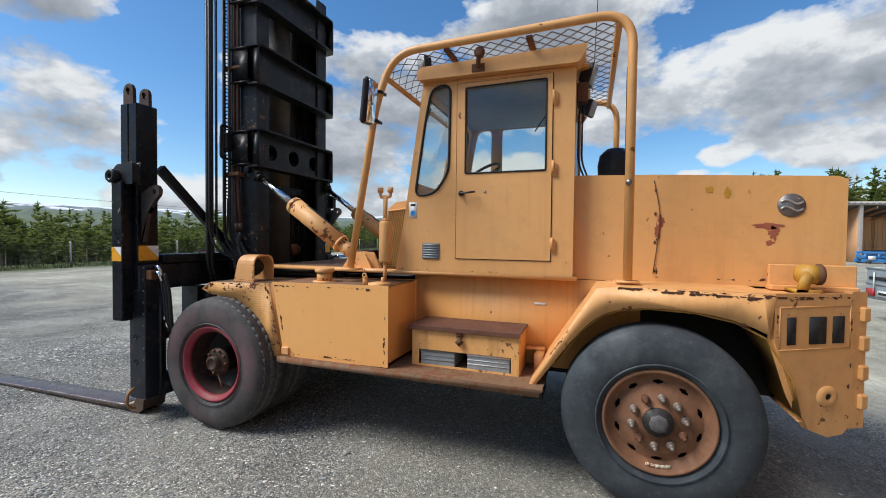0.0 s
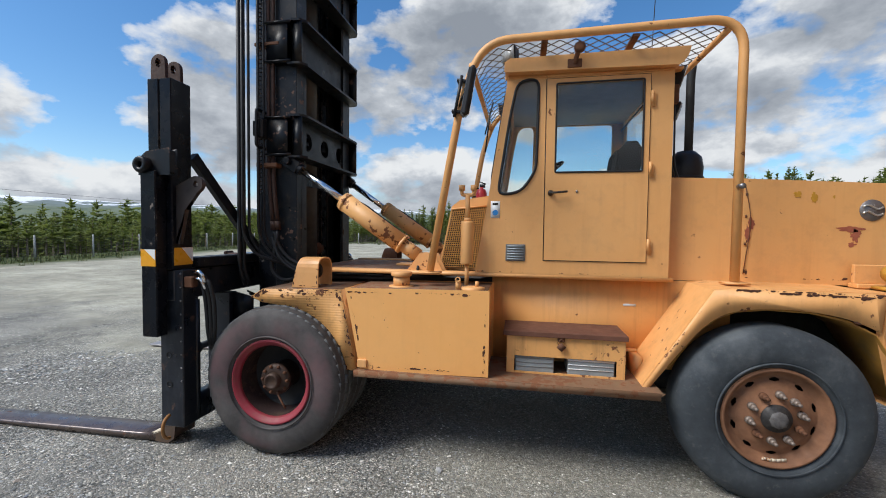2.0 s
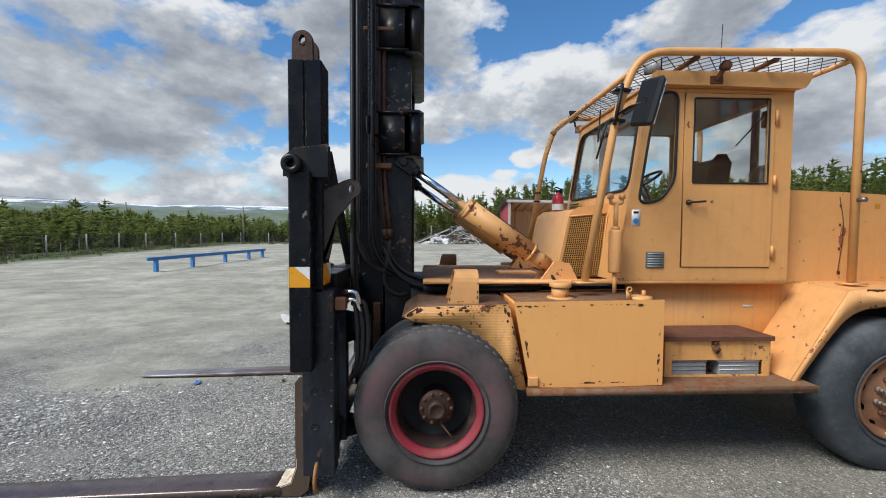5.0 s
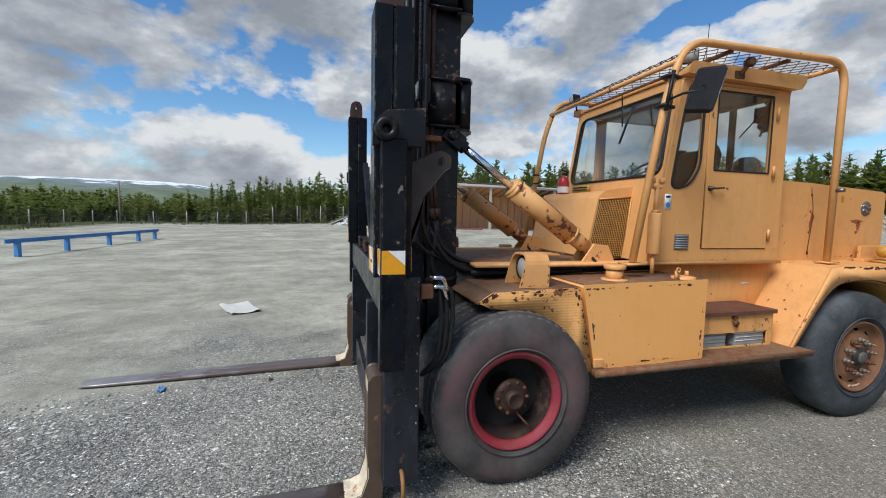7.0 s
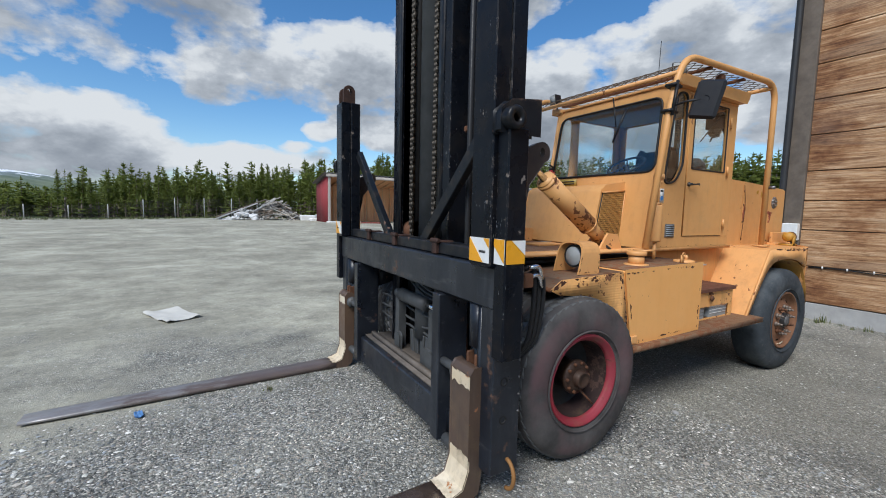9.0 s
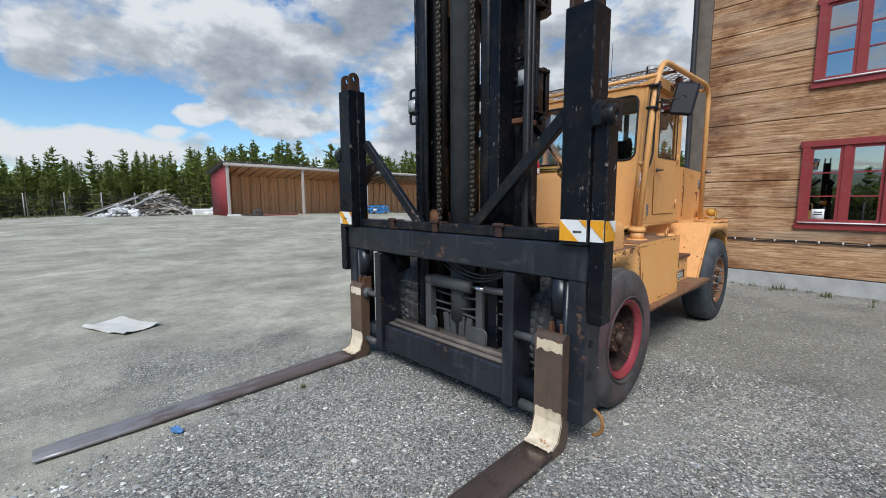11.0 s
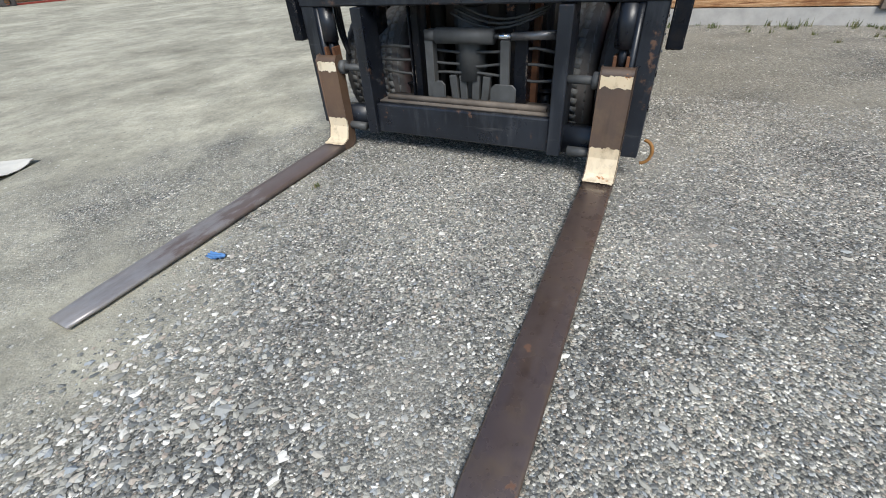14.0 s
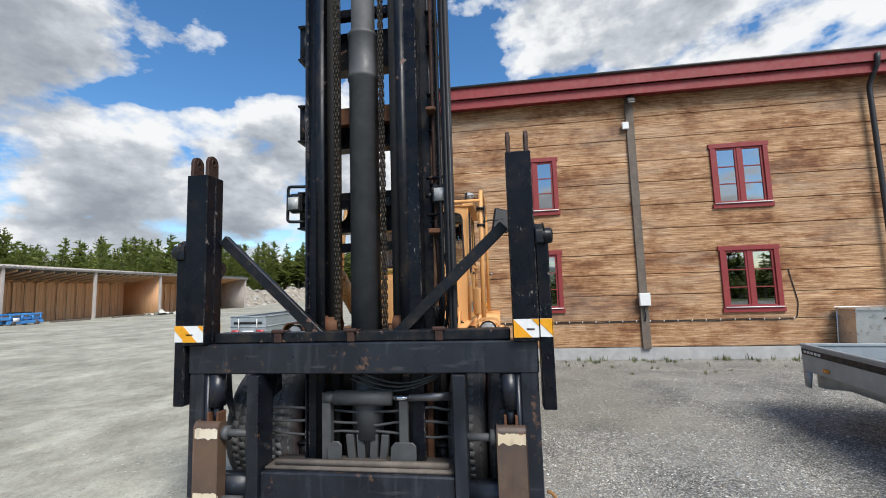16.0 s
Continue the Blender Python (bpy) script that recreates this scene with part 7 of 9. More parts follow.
# tilt cylinders
def tilt_cylinder(Y):
    y = Y(3.335)
    A, Z = Vector((-3.21, y, 2.29)), Vector((-1.945, y, 1.418))
    d = (Z - A).normalized()
    L = (Z - A).length
    b = B()
    cyl(b, A + d * 0.62, Z - d * 0.26, 0.083, 28)
    cyl(b, Z - d * 0.27, Z - d * 0.10, 0.060, 24)
    for t, r in ((0.605, 0.078), (0.63, 0.0865), (1.255, 0.0865)):
        cyl(b, A + d * t, A + d * (t + 0.022), r, 28)
    t = part("tilt_cylinder", b, YELLOW_CHIPPED, truck, "chipped yellow hydraulic tilt cylinder")
    b = B()
    cyl(b, A + d * 0.10, A + d * 0.65, 0.031, 16)
    part("piston_rod", b, CHROME, t, "bright chrome piston rod")
    b = B()
    cyl(b, A - d * 0.06, A + d * 0.14, 0.05, 12)
    obox(b, A + d * 0.02, (0.17, 0.10, 0.11), (0, math.degrees(math.atan2(-d.z, d.x)), 0))
    cyl(b, A + Vector((0, -0.09, 0)), A + Vector((0, 0.09, 0)), 0.032, 14)
    part("rod_eye", b, BLACK_WORN, t, bevel=0.006)
    b = B()
    cyl(b, Z - d * 0.14, Z + d * 0.0, 0.05, 16)
    cyl(b, Z + Vector((0, -0.085, 0)), Z + Vector((0, 0.085, 0)), 0.04, 16)
    part("base_eye", b, YELLOW_WORN, t)
    b = B()
    for o in (-0.075, 0.075):
        prism(b, [(-2.10, 1.352), (-1.80, 1.352), (-1.87, 1.49), (-1.99, 1.50)], "y", y + o - 0.012, y + o + 0.012)
    part("cylinder_bracket", b, YELLOW_WORN, t, bevel=0.004)
    b = B()
    s = A + d * 0.76 + Vector((0, 0, 0.100))
    tube(b, rounded([s + Vector((0, 0, -0.02)), s + d * 0.1, s + d * 0.55 + Vector((0, 0, -0.01)), s + d * 0.68 + Vector((0, 0, -0.12)), (-2.0, y - 0.12, 1.36)], 0.1), 0.012, 8)
    part("cylinder_hose", b, BLACK_RUBBER, t)


both(tilt_cylinder)


# ---- truck: mast ----
TOP = 5.6


def channel(b, x0, x1, y0, y1, z0, z1, web, t, s):
    """An upright channel: web along x at the outer side, flanges towards s."""
    yw = y0 if s > 0 else y1
    box(b, x0, x1, min(yw, yw + s * web), max(yw, yw + s * web), z0, z1)
    for a, c in ((x0, x0 + t), (x1 - t, x1)):
        box(b, a, c, min(yw + s * web, y1 if s > 0 else y0), max(yw + s * web, y1 if s > 0 else y0), z0, z1)


def mast_side(Y):
    s = 1 if Y(0) == 0 else -1
    lo, hi = sorted((Y(3.33), Y(3.50)))
    b = B()
    channel(b, -3.36, -3.15, lo, hi, 0.24, 4.5, 0.028, 0.03, s)
    part("outer_mast_rail", b, BLACK_WORN, truck, "tall black outer mast channel", 0.004)
    lo, hi = sorted((Y(3.40), Y(3.56)))
    b = B()
    channel(b, -3.58, -3.38, lo, hi, 0.22, TOP, 0.03, 0.03, s)
    part("inner_mast_rail", b, BLACK, truck, "tall black inner mast channel", 0.004)
    b = B()
    box(b, -3.50, -3.40, *sorted((Y(3.57), Y(3.66))), 0.30, TOP)
    part("mast_guide", b, DARK, truck)
    b = B()
    box(b, -3.585, -3.575, *sorted((Y(3.50), Y(3.575))), 0.35, TOP)
    part("mast_face", b, BLACK_WORN, truck)
    # chain of plates
    b = B()
    z = 1.40
    i = 0
    yc = Y(3.725) if s > 0 else Y(3.665)
    while z < TOP:
        for o in ((-0.014, 0.0, 0.014) if i % 2 else (-0.021, -0.007, 0.007, 0.021)):
            box(b, -3.535, -3.505, yc + o - 0.0025, yc + o + 0.0025, z - 0.024, z + 0.024)
        cyl(b, (-3.52, yc - 0.025, z + 0.02), (-3.52, yc + 0.025, z + 0.02), 0.006, 6)
        z += 0.04
        i += 1
    ch = part("lift_chain", b, plain("greasy_chain", (0.06, 0.052, 0.042), 0.5, 0.7, 0.4, 30), truck, "greasy steel lift chain")
    ch["kind"] = "stuff"
    b = B()
    cyl(b, (-3.46, Y(3.52), 1.48), (-3.46, Y(3.66), 1.48), 0.09, 20)
    part("chain_anchor", b, RUSTY, truck)


both(mast_side)
# cross beams at the back of the mast
for z0, z1 in ((0.30, 0.52), (2.32, 2.70), (3.13, 3.52), (3.92, 4.30)):
    b = B()
    ya, yb = 3.26, far(3.26)
    holes = []
    if z0 == 2.32:
        for yy in (3.55, 3.9, 4.25):
            holes.append([(yy + 0.085 * math.cos(a), 2.51 + 0.085 * math.sin(a)) for a in np.linspace(0, 2 * math.pi, 17)[:-1]])
    plate(b, [(ya, z0), (yb, z0), (yb, z1), (ya, z1)], holes, "x", -3.20, -3.17)
    for z in (z0, z1 - 0.02):
        prism(b, [(-3.17, ya), (-3.09, ya + 0.01), (-3.05, ya + 0.08), (-3.05, yb - 0.08), (-3.09, yb - 0.01), (-3.17, yb)], "z", z, z + 0.02)
    cb = part("mast_cross_beam", b, BLACK_WORN, truck, "black flanged cross beam", smooth=False)
    for yy in (ya + 0.02, yb - 0.04):
        b = B()
        box(b, -3.17, -3.08, yy, yy + 0.02, z0 + 0.02, z1 - 0.02)
        part("beam_rib", b, BLACK_WORN, cb)
    for yy in (ya, yb - 0.07):
        b = B()
        box(b, -3.40, -3.17, yy, yy + 0.07, z0 + 0.04, z1 - 0.04)
        part("beam_end", b, BLACK_WORN, cb)
        for zz in (z0 + 0.02, z1 - 0.035):
            b = B()
            box(b, -3.42, -3.17, yy - 0.012, yy + 0.082, zz, zz + 0.015)
            part("end_flange", b, BLACK_WORN, cb)
# inner cross pieces and rusty bar seen from the front
for z, m in ((2.52, BLACK), (2.12, BLACK), (3.30, RUSTY), (4.35, BLACK)):
    b = B()
    box(b, -3.36, -3.28, 3.44, far(3.44), z, z + (0.16 if m is RUSTY else 0.08))
    part("inner_cross_bar", b, m, truck, bevel=0.004)
# lift cylinder
b = B()
lathe(b, [(0.0, 0.30), (0.130, 0.30), (0.130, 3.66), (0.142, 3.67), (0.142, 3.70), (0.134, 3.71), (0.134, 4.06), (0.142, 4.07), (0.142, 4.10), (0.108, 4.12), (0.108, TOP), (0.0, TOP)], (-3.41, CY + 0.02, 0), 36, "z")
part("lift_cylinder", b, GREY_CYL, truck, "thick dark grey lift cylinder")
b = B()
for y in (3.66, 3.63):
    tube(b, rounded([(-3.32, y, TOP), (-3.32, y, 3.75), (-3.31, y - 0.02, 3.40)], 0.1), 0.013, 8)
part("cylinder_pipe", b, BLACK_RUBBER, truck)
# hoses, coil and rods at the side of the mast
for i, (x, y, r, m) in enumerate(((-3.585, 3.135, 0.018, BLACK_RUBBER), (-3.565, 3.165, 0.018, BLACK_RUBBER), (-3.47, 3.235, 0.013, BLACK_RUBBER), (-3.45, 3.205, 0.011, BLACK_RUBBER), (-3.43, 3.255, 0.013, BLACK_RUBBER), (-3.53, 3.19, 0.012, BLACK_RUBBER), (-3.545, 3.125, 0.012, BLACK_RUBBER))):
    b = B()
    foot = [(x, y, 1.32), (x + 0.03, y + 0.03, 1.2)] if i < 2 else [(x, y, 1.64), (x + 0.08, y + 0.03, 1.47), (-3.15, 3.33, 1.33)]
    tube(b, rounded([(x, y, TOP)] + foot, 0.12), r, 8)
    part("mast_hose", b, m, truck, "long black hydraulic hose")
b = B()
turns = 60
pts = [(-3.462 + 0.019 * math.cos(a), 3.24 + 0.019 * math.sin(a), 2.0 + (4.2 - 2.0) * a / (2 * math.pi * turns)) for a in np.linspace(0, 2 * math.pi * turns, turns * 9)]
tube(b, pts, 0.0055, 4)
tube(b, rounded([(-3.438, 3.24, 2.0), (-3.44, 3.24, 1.7), (-3.45, 3.2, 1.42)], 0.1), 0.006, 6)
part("coiled_cable", b, BLACK_RUBBER, truck, "black coiled cable")
for x, y in ((-3.405, 3.29), (-3.365, 3.30)):
    b = B()
    tube(b, rounded([(x, y, TOP), (x, y, 2.25), (x + 0.02, y - 0.01, 2.0), (x + 0.05, y - 0.01, 1.72)], 0.2), 0.019, 10)
    cyl(b, (x + 0.045, y - 0.01, 1.76), (x + 0.055, y - 0.01, 1.68), 0.026, 10)
    part("rusty_pipe", b, DARK_RUST, truck, "rust-brown hydraulic pipe")
    b = B()
    far_end = [(x + 0.10, y, 1.52), (x + 0.22, y + 0.01, 1.40), (-2.93, y + 0.03, 1.32), (-2.7, y + 0.05, 1.315)] if x < -3.38 else [(x + 0.03, y - 0.03, 1.50), (x + 0.0, y - 0.05, 1.33), (x + 0.10, y - 0.03, 1.22), (x + 0.22, y + 0.02, 1.25)]
    tube(b, rounded([(x + 0.053, y - 0.01, 1.70)] + far_end, 0.10), 0.018, 10)
    part("pipe_hose", b, BLACK_RUBBER, truck, "black hose hanging from the mast pipe")
b = B()
box(b, -3.50, -3.30, 3.245, 3.345, 2.235, 2.275)
part("pipe_clamp", b, RUSTY, truck, bevel=0.006)
b = B()
box(b, -3.52, -3.28, 3.255, 3.34, 3.30, 3.33)
part("pipe_clamp", b, RUSTY, truck, bevel=0.006)


def mast_lamp(Y):
    """Black lamp bracket on the side of the mast, its lens ahead."""
    b = B()
    box(b, -3.47, -3.40, *sorted((Y(3.19), Y(3.31))), 2.485, 2.66)
    l = part("mast_lamp", b, PLASTIC, truck, "black mast lamp facing ahead", 0.015)
    b = B()
    tube(b, rounded([(-3.44, Y(3.36), 2.72), (-3.44, Y(3.17), 2.73), (-3.44, Y(3.165), 2.41), (-3.44, Y(3.36), 2.40)], 0.03), 0.014, 8)
    part("guard_hoop", b, BLACK_WORN, l, "black guard hoop")
    b = B()
    box(b, -3.45, -3.43, *sorted((Y(3.31), Y(3.37))), 2.55, 2.59)
    part("lamp_arm", b, BLACK_WORN, l)
    b = B()
    box(b, -3.487, -3.471, *sorted((Y(3.185), Y(3.305))), 2.50, 2.63)
    part("lens_frame", b, BLACK_WORN, l, "", 0.004)
    b = B()
    box(b, -3.493, -3.487, *sorted((Y(3.195), Y(3.29))), 2.51, 2.62)
    part("lens", b, LENS, l, "square clear lens")


both(mast_lamp)
for i in range(3):
    b = B()
    y = 3.28 + 0.03 * i
    tube(b, rounded([(-3.37, 3.29 + 0.02 * i, 1.62), (-3.28, y - 0.03, 1.42), (-3.12 + 0.05 * i, y, 1.30), (-2.85, 3.32, 1.30), (-2.5, 3.35, 1.30)], 0.2), 0.016, 8)
    part("loop_hose", b, BLACK_RUBBER, truck)

# ---- truck: fork carriage ----
kt = Mat("fork_steel_bright_tip", 0.4)
sx = kt.t.nodes.new("ShaderNodeSeparateXYZ")
kt.t.links.new(kt.co, sx.inputs[0])
wear = kt.ramp(kt.calc("ADD", kt.calc("MULTIPLY", sx.outputs[0], -0.20), kt.calc("SUBTRACT", kt.calc("MULTIPLY", kt.tex(3.5, 6, 0.68, kt.scaled((1, 2.5, 1))), 0.9), 0.95)), (0.26, 0.0), (0.36, 0.55), (0.56, 1.0))
kt.set(kt.mix(wear, kt.mix(kt.tex(6, 5), (0.085, 0.062, 0.054), (0.145, 0.112, 0.10)), kt.mix(kt.tex(9, 5), (0.40, 0.385, 0.38), (0.22, 0.205, 0.20))), 0.42, kt.calc("MULTIPLY", wear, 0.45))
FORK_TIP = kt.m
FX = -3.806                                               # front face


def worn_coat(b, prof, y, hw, wear, seed):
    """Thin coat of paint over a profile (x, z), worn back unevenly at both ends."""
    n = 28
    cols = []
    for j in range(n + 1):
        u = -1 + 2 * j / n
        pts = [Vector((x, y + hw * u, z)) for x, z in prof]
        for a, c in ((0, 1), (-1, -2)):
            d = (pts[a] - pts[c]).normalized()
            pts[a] = pts[a] + d * wear * (noise.noise((u * 2.3, seed, a)) + 0.6 * noise.noise((u * 9, seed, a + 5)))
        cols.append([b.verts.new(p) for p in pts])
    for c0, c1 in zip(cols, cols[1:]):
        for q in range(len(prof) - 1):
            b.faces.new((c0[q], c1[q], c1[q + 1], c0[q + 1]))


def carriage_side(Y):
    s = 1 if Y(0) == 0 else -1

    def bx(b, x0, x1, y0, y1, z0, z1):
        box(b, x0, x1, *sorted((Y(y0), Y(y1))), z0, z1)
    b = B()
    bx(b, -3.86, -3.765, 2.505, 2.69, 1.38, 2.765)
    bx(b, -3.757, -3.66, 2.505, 2.69, 1.38, 2.765)
    post = part("carriage_post", b, BLACK, truck, "tall black box-section carriage post", 0.006)
    b = B()
    bx(b, -3.77, -3.75, 2.515, 2.68, 1.38, 2.75)
    part("post_seam", b, DARK, post)
    b = B()
    bx(b, -3.797, -3.60, 2.525, 2.652, 0.20, 1.376)
    part("lower_post", b, DUSTY_BLACK, post, "", 0.006)
    for i in range(9):
        b = B()
        cyl(b, (-3.615, Y(2.526), 0.55 + 0.10 * i), (-3.615, Y(2.519), 0.55 + 0.10 * i), 0.007, 6)
        part("post_rivet", b, STEEL, post)
    for z in (0.74, 0.52):
        b = B()
        lathe(b, [(0.026, -0.004 * s), (0.02, -0.006 * s), (0.016, 0.0)], (-3.72, Y(2.525), z), 16)
        part("post_hole", b, DARK, post)
    for x, z, ly in ((-3.775, 2.805, 2.515), (-3.775, 2.805, 2.65)):
        b = B()
        outl = [(x - 0.065, z - 0.05), (x + 0.065, z - 0.05)] + [(x + 0.062 * math.cos(a), z + 0.075 + 0.062 * math.sin(a)) for a in np.linspace(0, math.pi, 11)]
        hole = [(x + 0.02 * math.cos(a), z + 0.075 + 0.03 * math.sin(a)) for a in np.linspace(0, 2 * math.pi, 15)[:-1]]
        plate(b, outl, [hole], "y", *sorted((Y(ly), Y(ly + 0.03))))
        part("lifting_lug", b, DARK_RUST, post, "rusty lifting lug", 0.004)
    # outer guide box with its pin
    b = B()
    bx(b, -3.835, -3.705, 2.41, 2.503, 0.90, 2.09)
    guide = part("guide_box", b, BLACK, truck, "scuffed black outer guide box", 0.008)
    b = B()
    pts = [(-3.86, 2.07), (-3.72, 2.07), (-3.62, 2.07), (-3.62, 2.24), (-3.80, 2.22), (-3.86, 2.17)]
    prism(b, pts, "y", Y(2.435), Y(2.503))
    part("guide_head", b, BLACK_WORN, guide, "", 0.01)
    b = B()
    c = (-3.81, Y(2.40), 2.13)
    lathe(b, [(0.020, 0.0), (0.026, -0.02 * s), (0.050, -0.022 * s), (0.059, -0.01 * s), (0.059, 0.045 * s)], c, 24)
    lathe(b, [(0.022, 0.0), (0.022, 0.04 * s)], c, 24)
    part("guide_pin", b, BLACK_WORN, guide)
    b = B()
    outl = [(-3.66, 1.99), (-3.54, 2.05)] + [(-3.495 + 0.058 * math.cos(a), 2.005 + 0.058 * math.sin(a)) for a in np.linspace(1.7, -1.2, 9)] + [(-3.58, 1.82), (-3.635, 1.57), (-3.67, 1.57), (-3.67, 1.95)]
    hole = [(-3.495 + 0.018 * math.cos(a), 2.005 + 0.026 * math.sin(a)) for a in np.linspace(0, 2 * math.pi, 13)[:-1]]
    plate(b, outl, [hole], "y", *sorted((Y(2.54), Y(2.57))))
    part("bracket_plate", b, plain("brown_black_steel", (0.062, 0.046, 0.040), 0.5, 0.3), guide, "", 0.004)
    # diagonal brace
    b = B()
    a, e = Vector((-3.70, Y(2.72), 2.24)), Vector((-3.66, Y(3.62), 1.39))
    d = e - a
    ang = math.degrees(math.atan2(d.z, d.y))
    obox(b, (a + e) / 2, (0.055, d.length, 0.085), (ang, 0, 0))
    part("diagonal_brace", b, BLACK_WORN, truck, "black diagonal brace", 0.005)
    # hazard plates
    for y0, y1, fx in ((2.51, 2.685, -3.864), (2.415, 2.498, -3.839)):
        b = B()
        bx(b, fx, fx + 0.003, y0, y1, 1.405, 1.535)
        hz = part("hazard_plate", b, WHITE, truck, "white and orange hazard plate", smooth=False)
        lo, hi = sorted((Y(y0), Y(y1)))
        w = hi - lo
        for k in ((0, 0.42), ) if w > 0.12 else ((0.35, 1.0), ):
            b = B()
            if w > 0.12:
                prism(b, [(hi, 1.534), (hi, 1.406), (hi - 0.72 * w, 1.406)], "x", fx - 0.0025, fx - 0.0005)
                prism(b, [(lo, 1.534), (lo + 0.28 * w, 1.534), (lo, 1.485)], "x", fx - 0.0025, fx - 0.0005)
            else:
                prism(b, [(hi, 1.534), (lo, 1.534), (lo, 1.415), (hi, 1.50)], "x", fx - 0.0025, fx - 0.0005)
            part("orange_stripe", b, ORANGE, hz, smooth=False)
        if w > 0.12:
            b = B()
            bx(b, fx - 0.0025, fx - 0.0005, y0 + 0.03, y0 + 0.085, 1.458, 1.47)
            part("print_bar", b, GREY_CYL, hz)
    b = B()
    bx(b, -3.658, -3.655, 2.515, 2.685, 1.41, 1.54)
    hz = part("hazard_plate", b, ORANGE, truck, "orange hazard plate with white corner", smooth=False)
    b = B()
    prism(b, [(Y(2.685), 1.539), (Y(2.58), 1.539), (Y(2.685), 1.43)], "x", -3.6545, -3.652)
    part("white_corner", b, WHITE, hz, smooth=False)
    for x0, x1, y in ((-3.83, -3.71, 2.41),):
        b = B()
        bx(b, x0, x1, y - 0.003, y, 1.41, 1.53)
        hz = part("hazard_plate", b, ORANGE, truck, "orange hazard plate with white corner", smooth=False)
        b = B()
        prism(b, [(x1 - 0.09, 1.5305), (x1 - 0.001, 1.5305), (x1 - 0.001, 1.455)], "y", Y(y - 0.006), Y(y - 0.0035))
        part("white_corner", b, WHITE, hz, smooth=False)
    # fork top cylinder, shank and blade
    yc = 2.735
    b = B()
    cyl(b, (-3.74, Y(yc), 0.89), (-3.74, Y(yc), 1.14), 0.064, 20)
    cyl(b, (-3.74, Y(yc), 0.76), (-3.74, Y(yc), 0.90), 0.032, 12)
    part("shank_cylinder", b, DUSTY_BLACK, truck)
    b = B()
    for o in (-0.05, 0.03):
        bx(b, -3.80, -3.70, yc + o, yc + o + 0.02, 0.72, 0.85)
    part("fork_clevis", b, RUSTY, truck, "", 0.004)
    w = 0.105
    shank = [(-3.775, 0.77), (-3.80, 0.792), (-3.842, 0.788), (-3.865, 0.755), (-3.865, 0.20), (-3.90, 0.095), (-3.96, 0.072), (-3.96, 0.018), (-3.85, 0.015), (-3.80, 0.05), (-3.785, 0.16)]
    b = B()
    prism(b, shank, "y", Y(yc - w), Y(yc + w))
    fk = part("fork", b, FORK_SHANK, truck, "long dark steel fork with pale painted heel", 0.008)
    b = B()
    n = 14
    ring = []
    toe = 0.055 if s < 0 else 0.05
    for i in range(n + 1):
        t = i / n
        x = -3.96 - 2.40 * t
        hw = w * (1 - 0.07 * t - 0.10 * max(0, t - 0.93) / 0.07)
        th = 0.054 - 0.034 * t
        off = -toe * t
        yy = Y(yc) + (off if s > 0 else off * 1.6)
        zb = 0.014 + 0.002 * t
        ring.append([b.verts.new(p) for p in ((x, yy - hw, zb), (x, yy + hw, zb), (x, yy + hw, zb + th - 0.008), (x, yy + hw - 0.012, zb + th), (x, yy - hw + 0.012, zb + th), (x, yy - hw, zb + th - 0.008))])
    for r0, r1 in zip(ring, ring[1:]):
        for q in range(6):
            b.faces.new((r0[q], r0[(q + 1) % 6], r1[(q + 1) % 6], r1[q]))
    b.faces.new(ring[0])
    b.faces.new(ring[-1][::-1])
    part("fork_blade", b, FORK if s > 0 else FORK_TIP, fk)
    # pale paint on heel and head, with worn edges
    b = B()
    heel = [(-3.868, 0.262), (-3.868, 0.20), (-3.902, 0.098), (-3.962, 0.0745), (-3.975, 0.0742), (-3.975, 0.0711), (-3.962, 0.0715), (-3.90, 0.094), (-3.864, 0.20), (-3.864, 0.255)]
    prism(b, heel, "y", Y(yc - w - 0.002), Y(yc + w + 0.002))
    worn_coat(b, [(-3.8685, 0.275), (-3.8685, 0.25), (-3.8685, 0.20), (-3.9025, 0.0985), (-3.962, 0.0752), (-3.975, 0.0748), (-4.0, 0.0735)], Y(yc), w - 0.006, 0.018, 7 + s)
    part("heel_paint", b, CREAM, fk, "cream paint on the heel", smooth=False)
    b = B()
    worn_coat(b, [(-3.8675, 0.748), (-3.8675, 0.73), (-3.8675, 0.705), (-3.8675, 0.675)], Y(yc), w - 0.009, 0.016, 3 + s)
    part("head_paint", b, CREAM, fk, smooth=False)
    b = B()
    cyl(b, (-3.80, Y(2.80), 0.70), (-3.80, Y(3.06), 0.70), 0.028, 14)
    cyl(b, (-3.80, Y(2.84), 0.70), (-3.80, Y(2.885), 0.70), 0.055, 14)
    part("fork_pin", b, GREY_CYL, truck)
    b = B()
    cyl(b, (-3.80, Y(2.80), 0.20), (-3.80, Y(3.0), 0.20), 0.035, 14)
    part("lower_roller", b, GREY_CYL, truck)
    # inner upright
    b = B()
    bx(b, -3.84, -3.62, 3.05, 3.145, 0.16, 1.14)
    up = part("inner_upright", b, DUSTY_BLACK, truck, "black inner upright", 0.006)
    b = B()
    prism(b, [(-3.62, 0.35), (-3.44, 0.30), (-3.44, 0.22), (-3.62, 0.17)], "y", Y(3.09), Y(3.12))
    part("gusset", b, BLACK_WORN, up)
    b = B()
    prism(b, [(-3.62, 1.14), (-3.44, 1.10), (-3.44, 0.95), (-3.62, 0.9)], "y", Y(3.09), Y(3.12))
    part("gusset", b, BLACK_WORN, up)
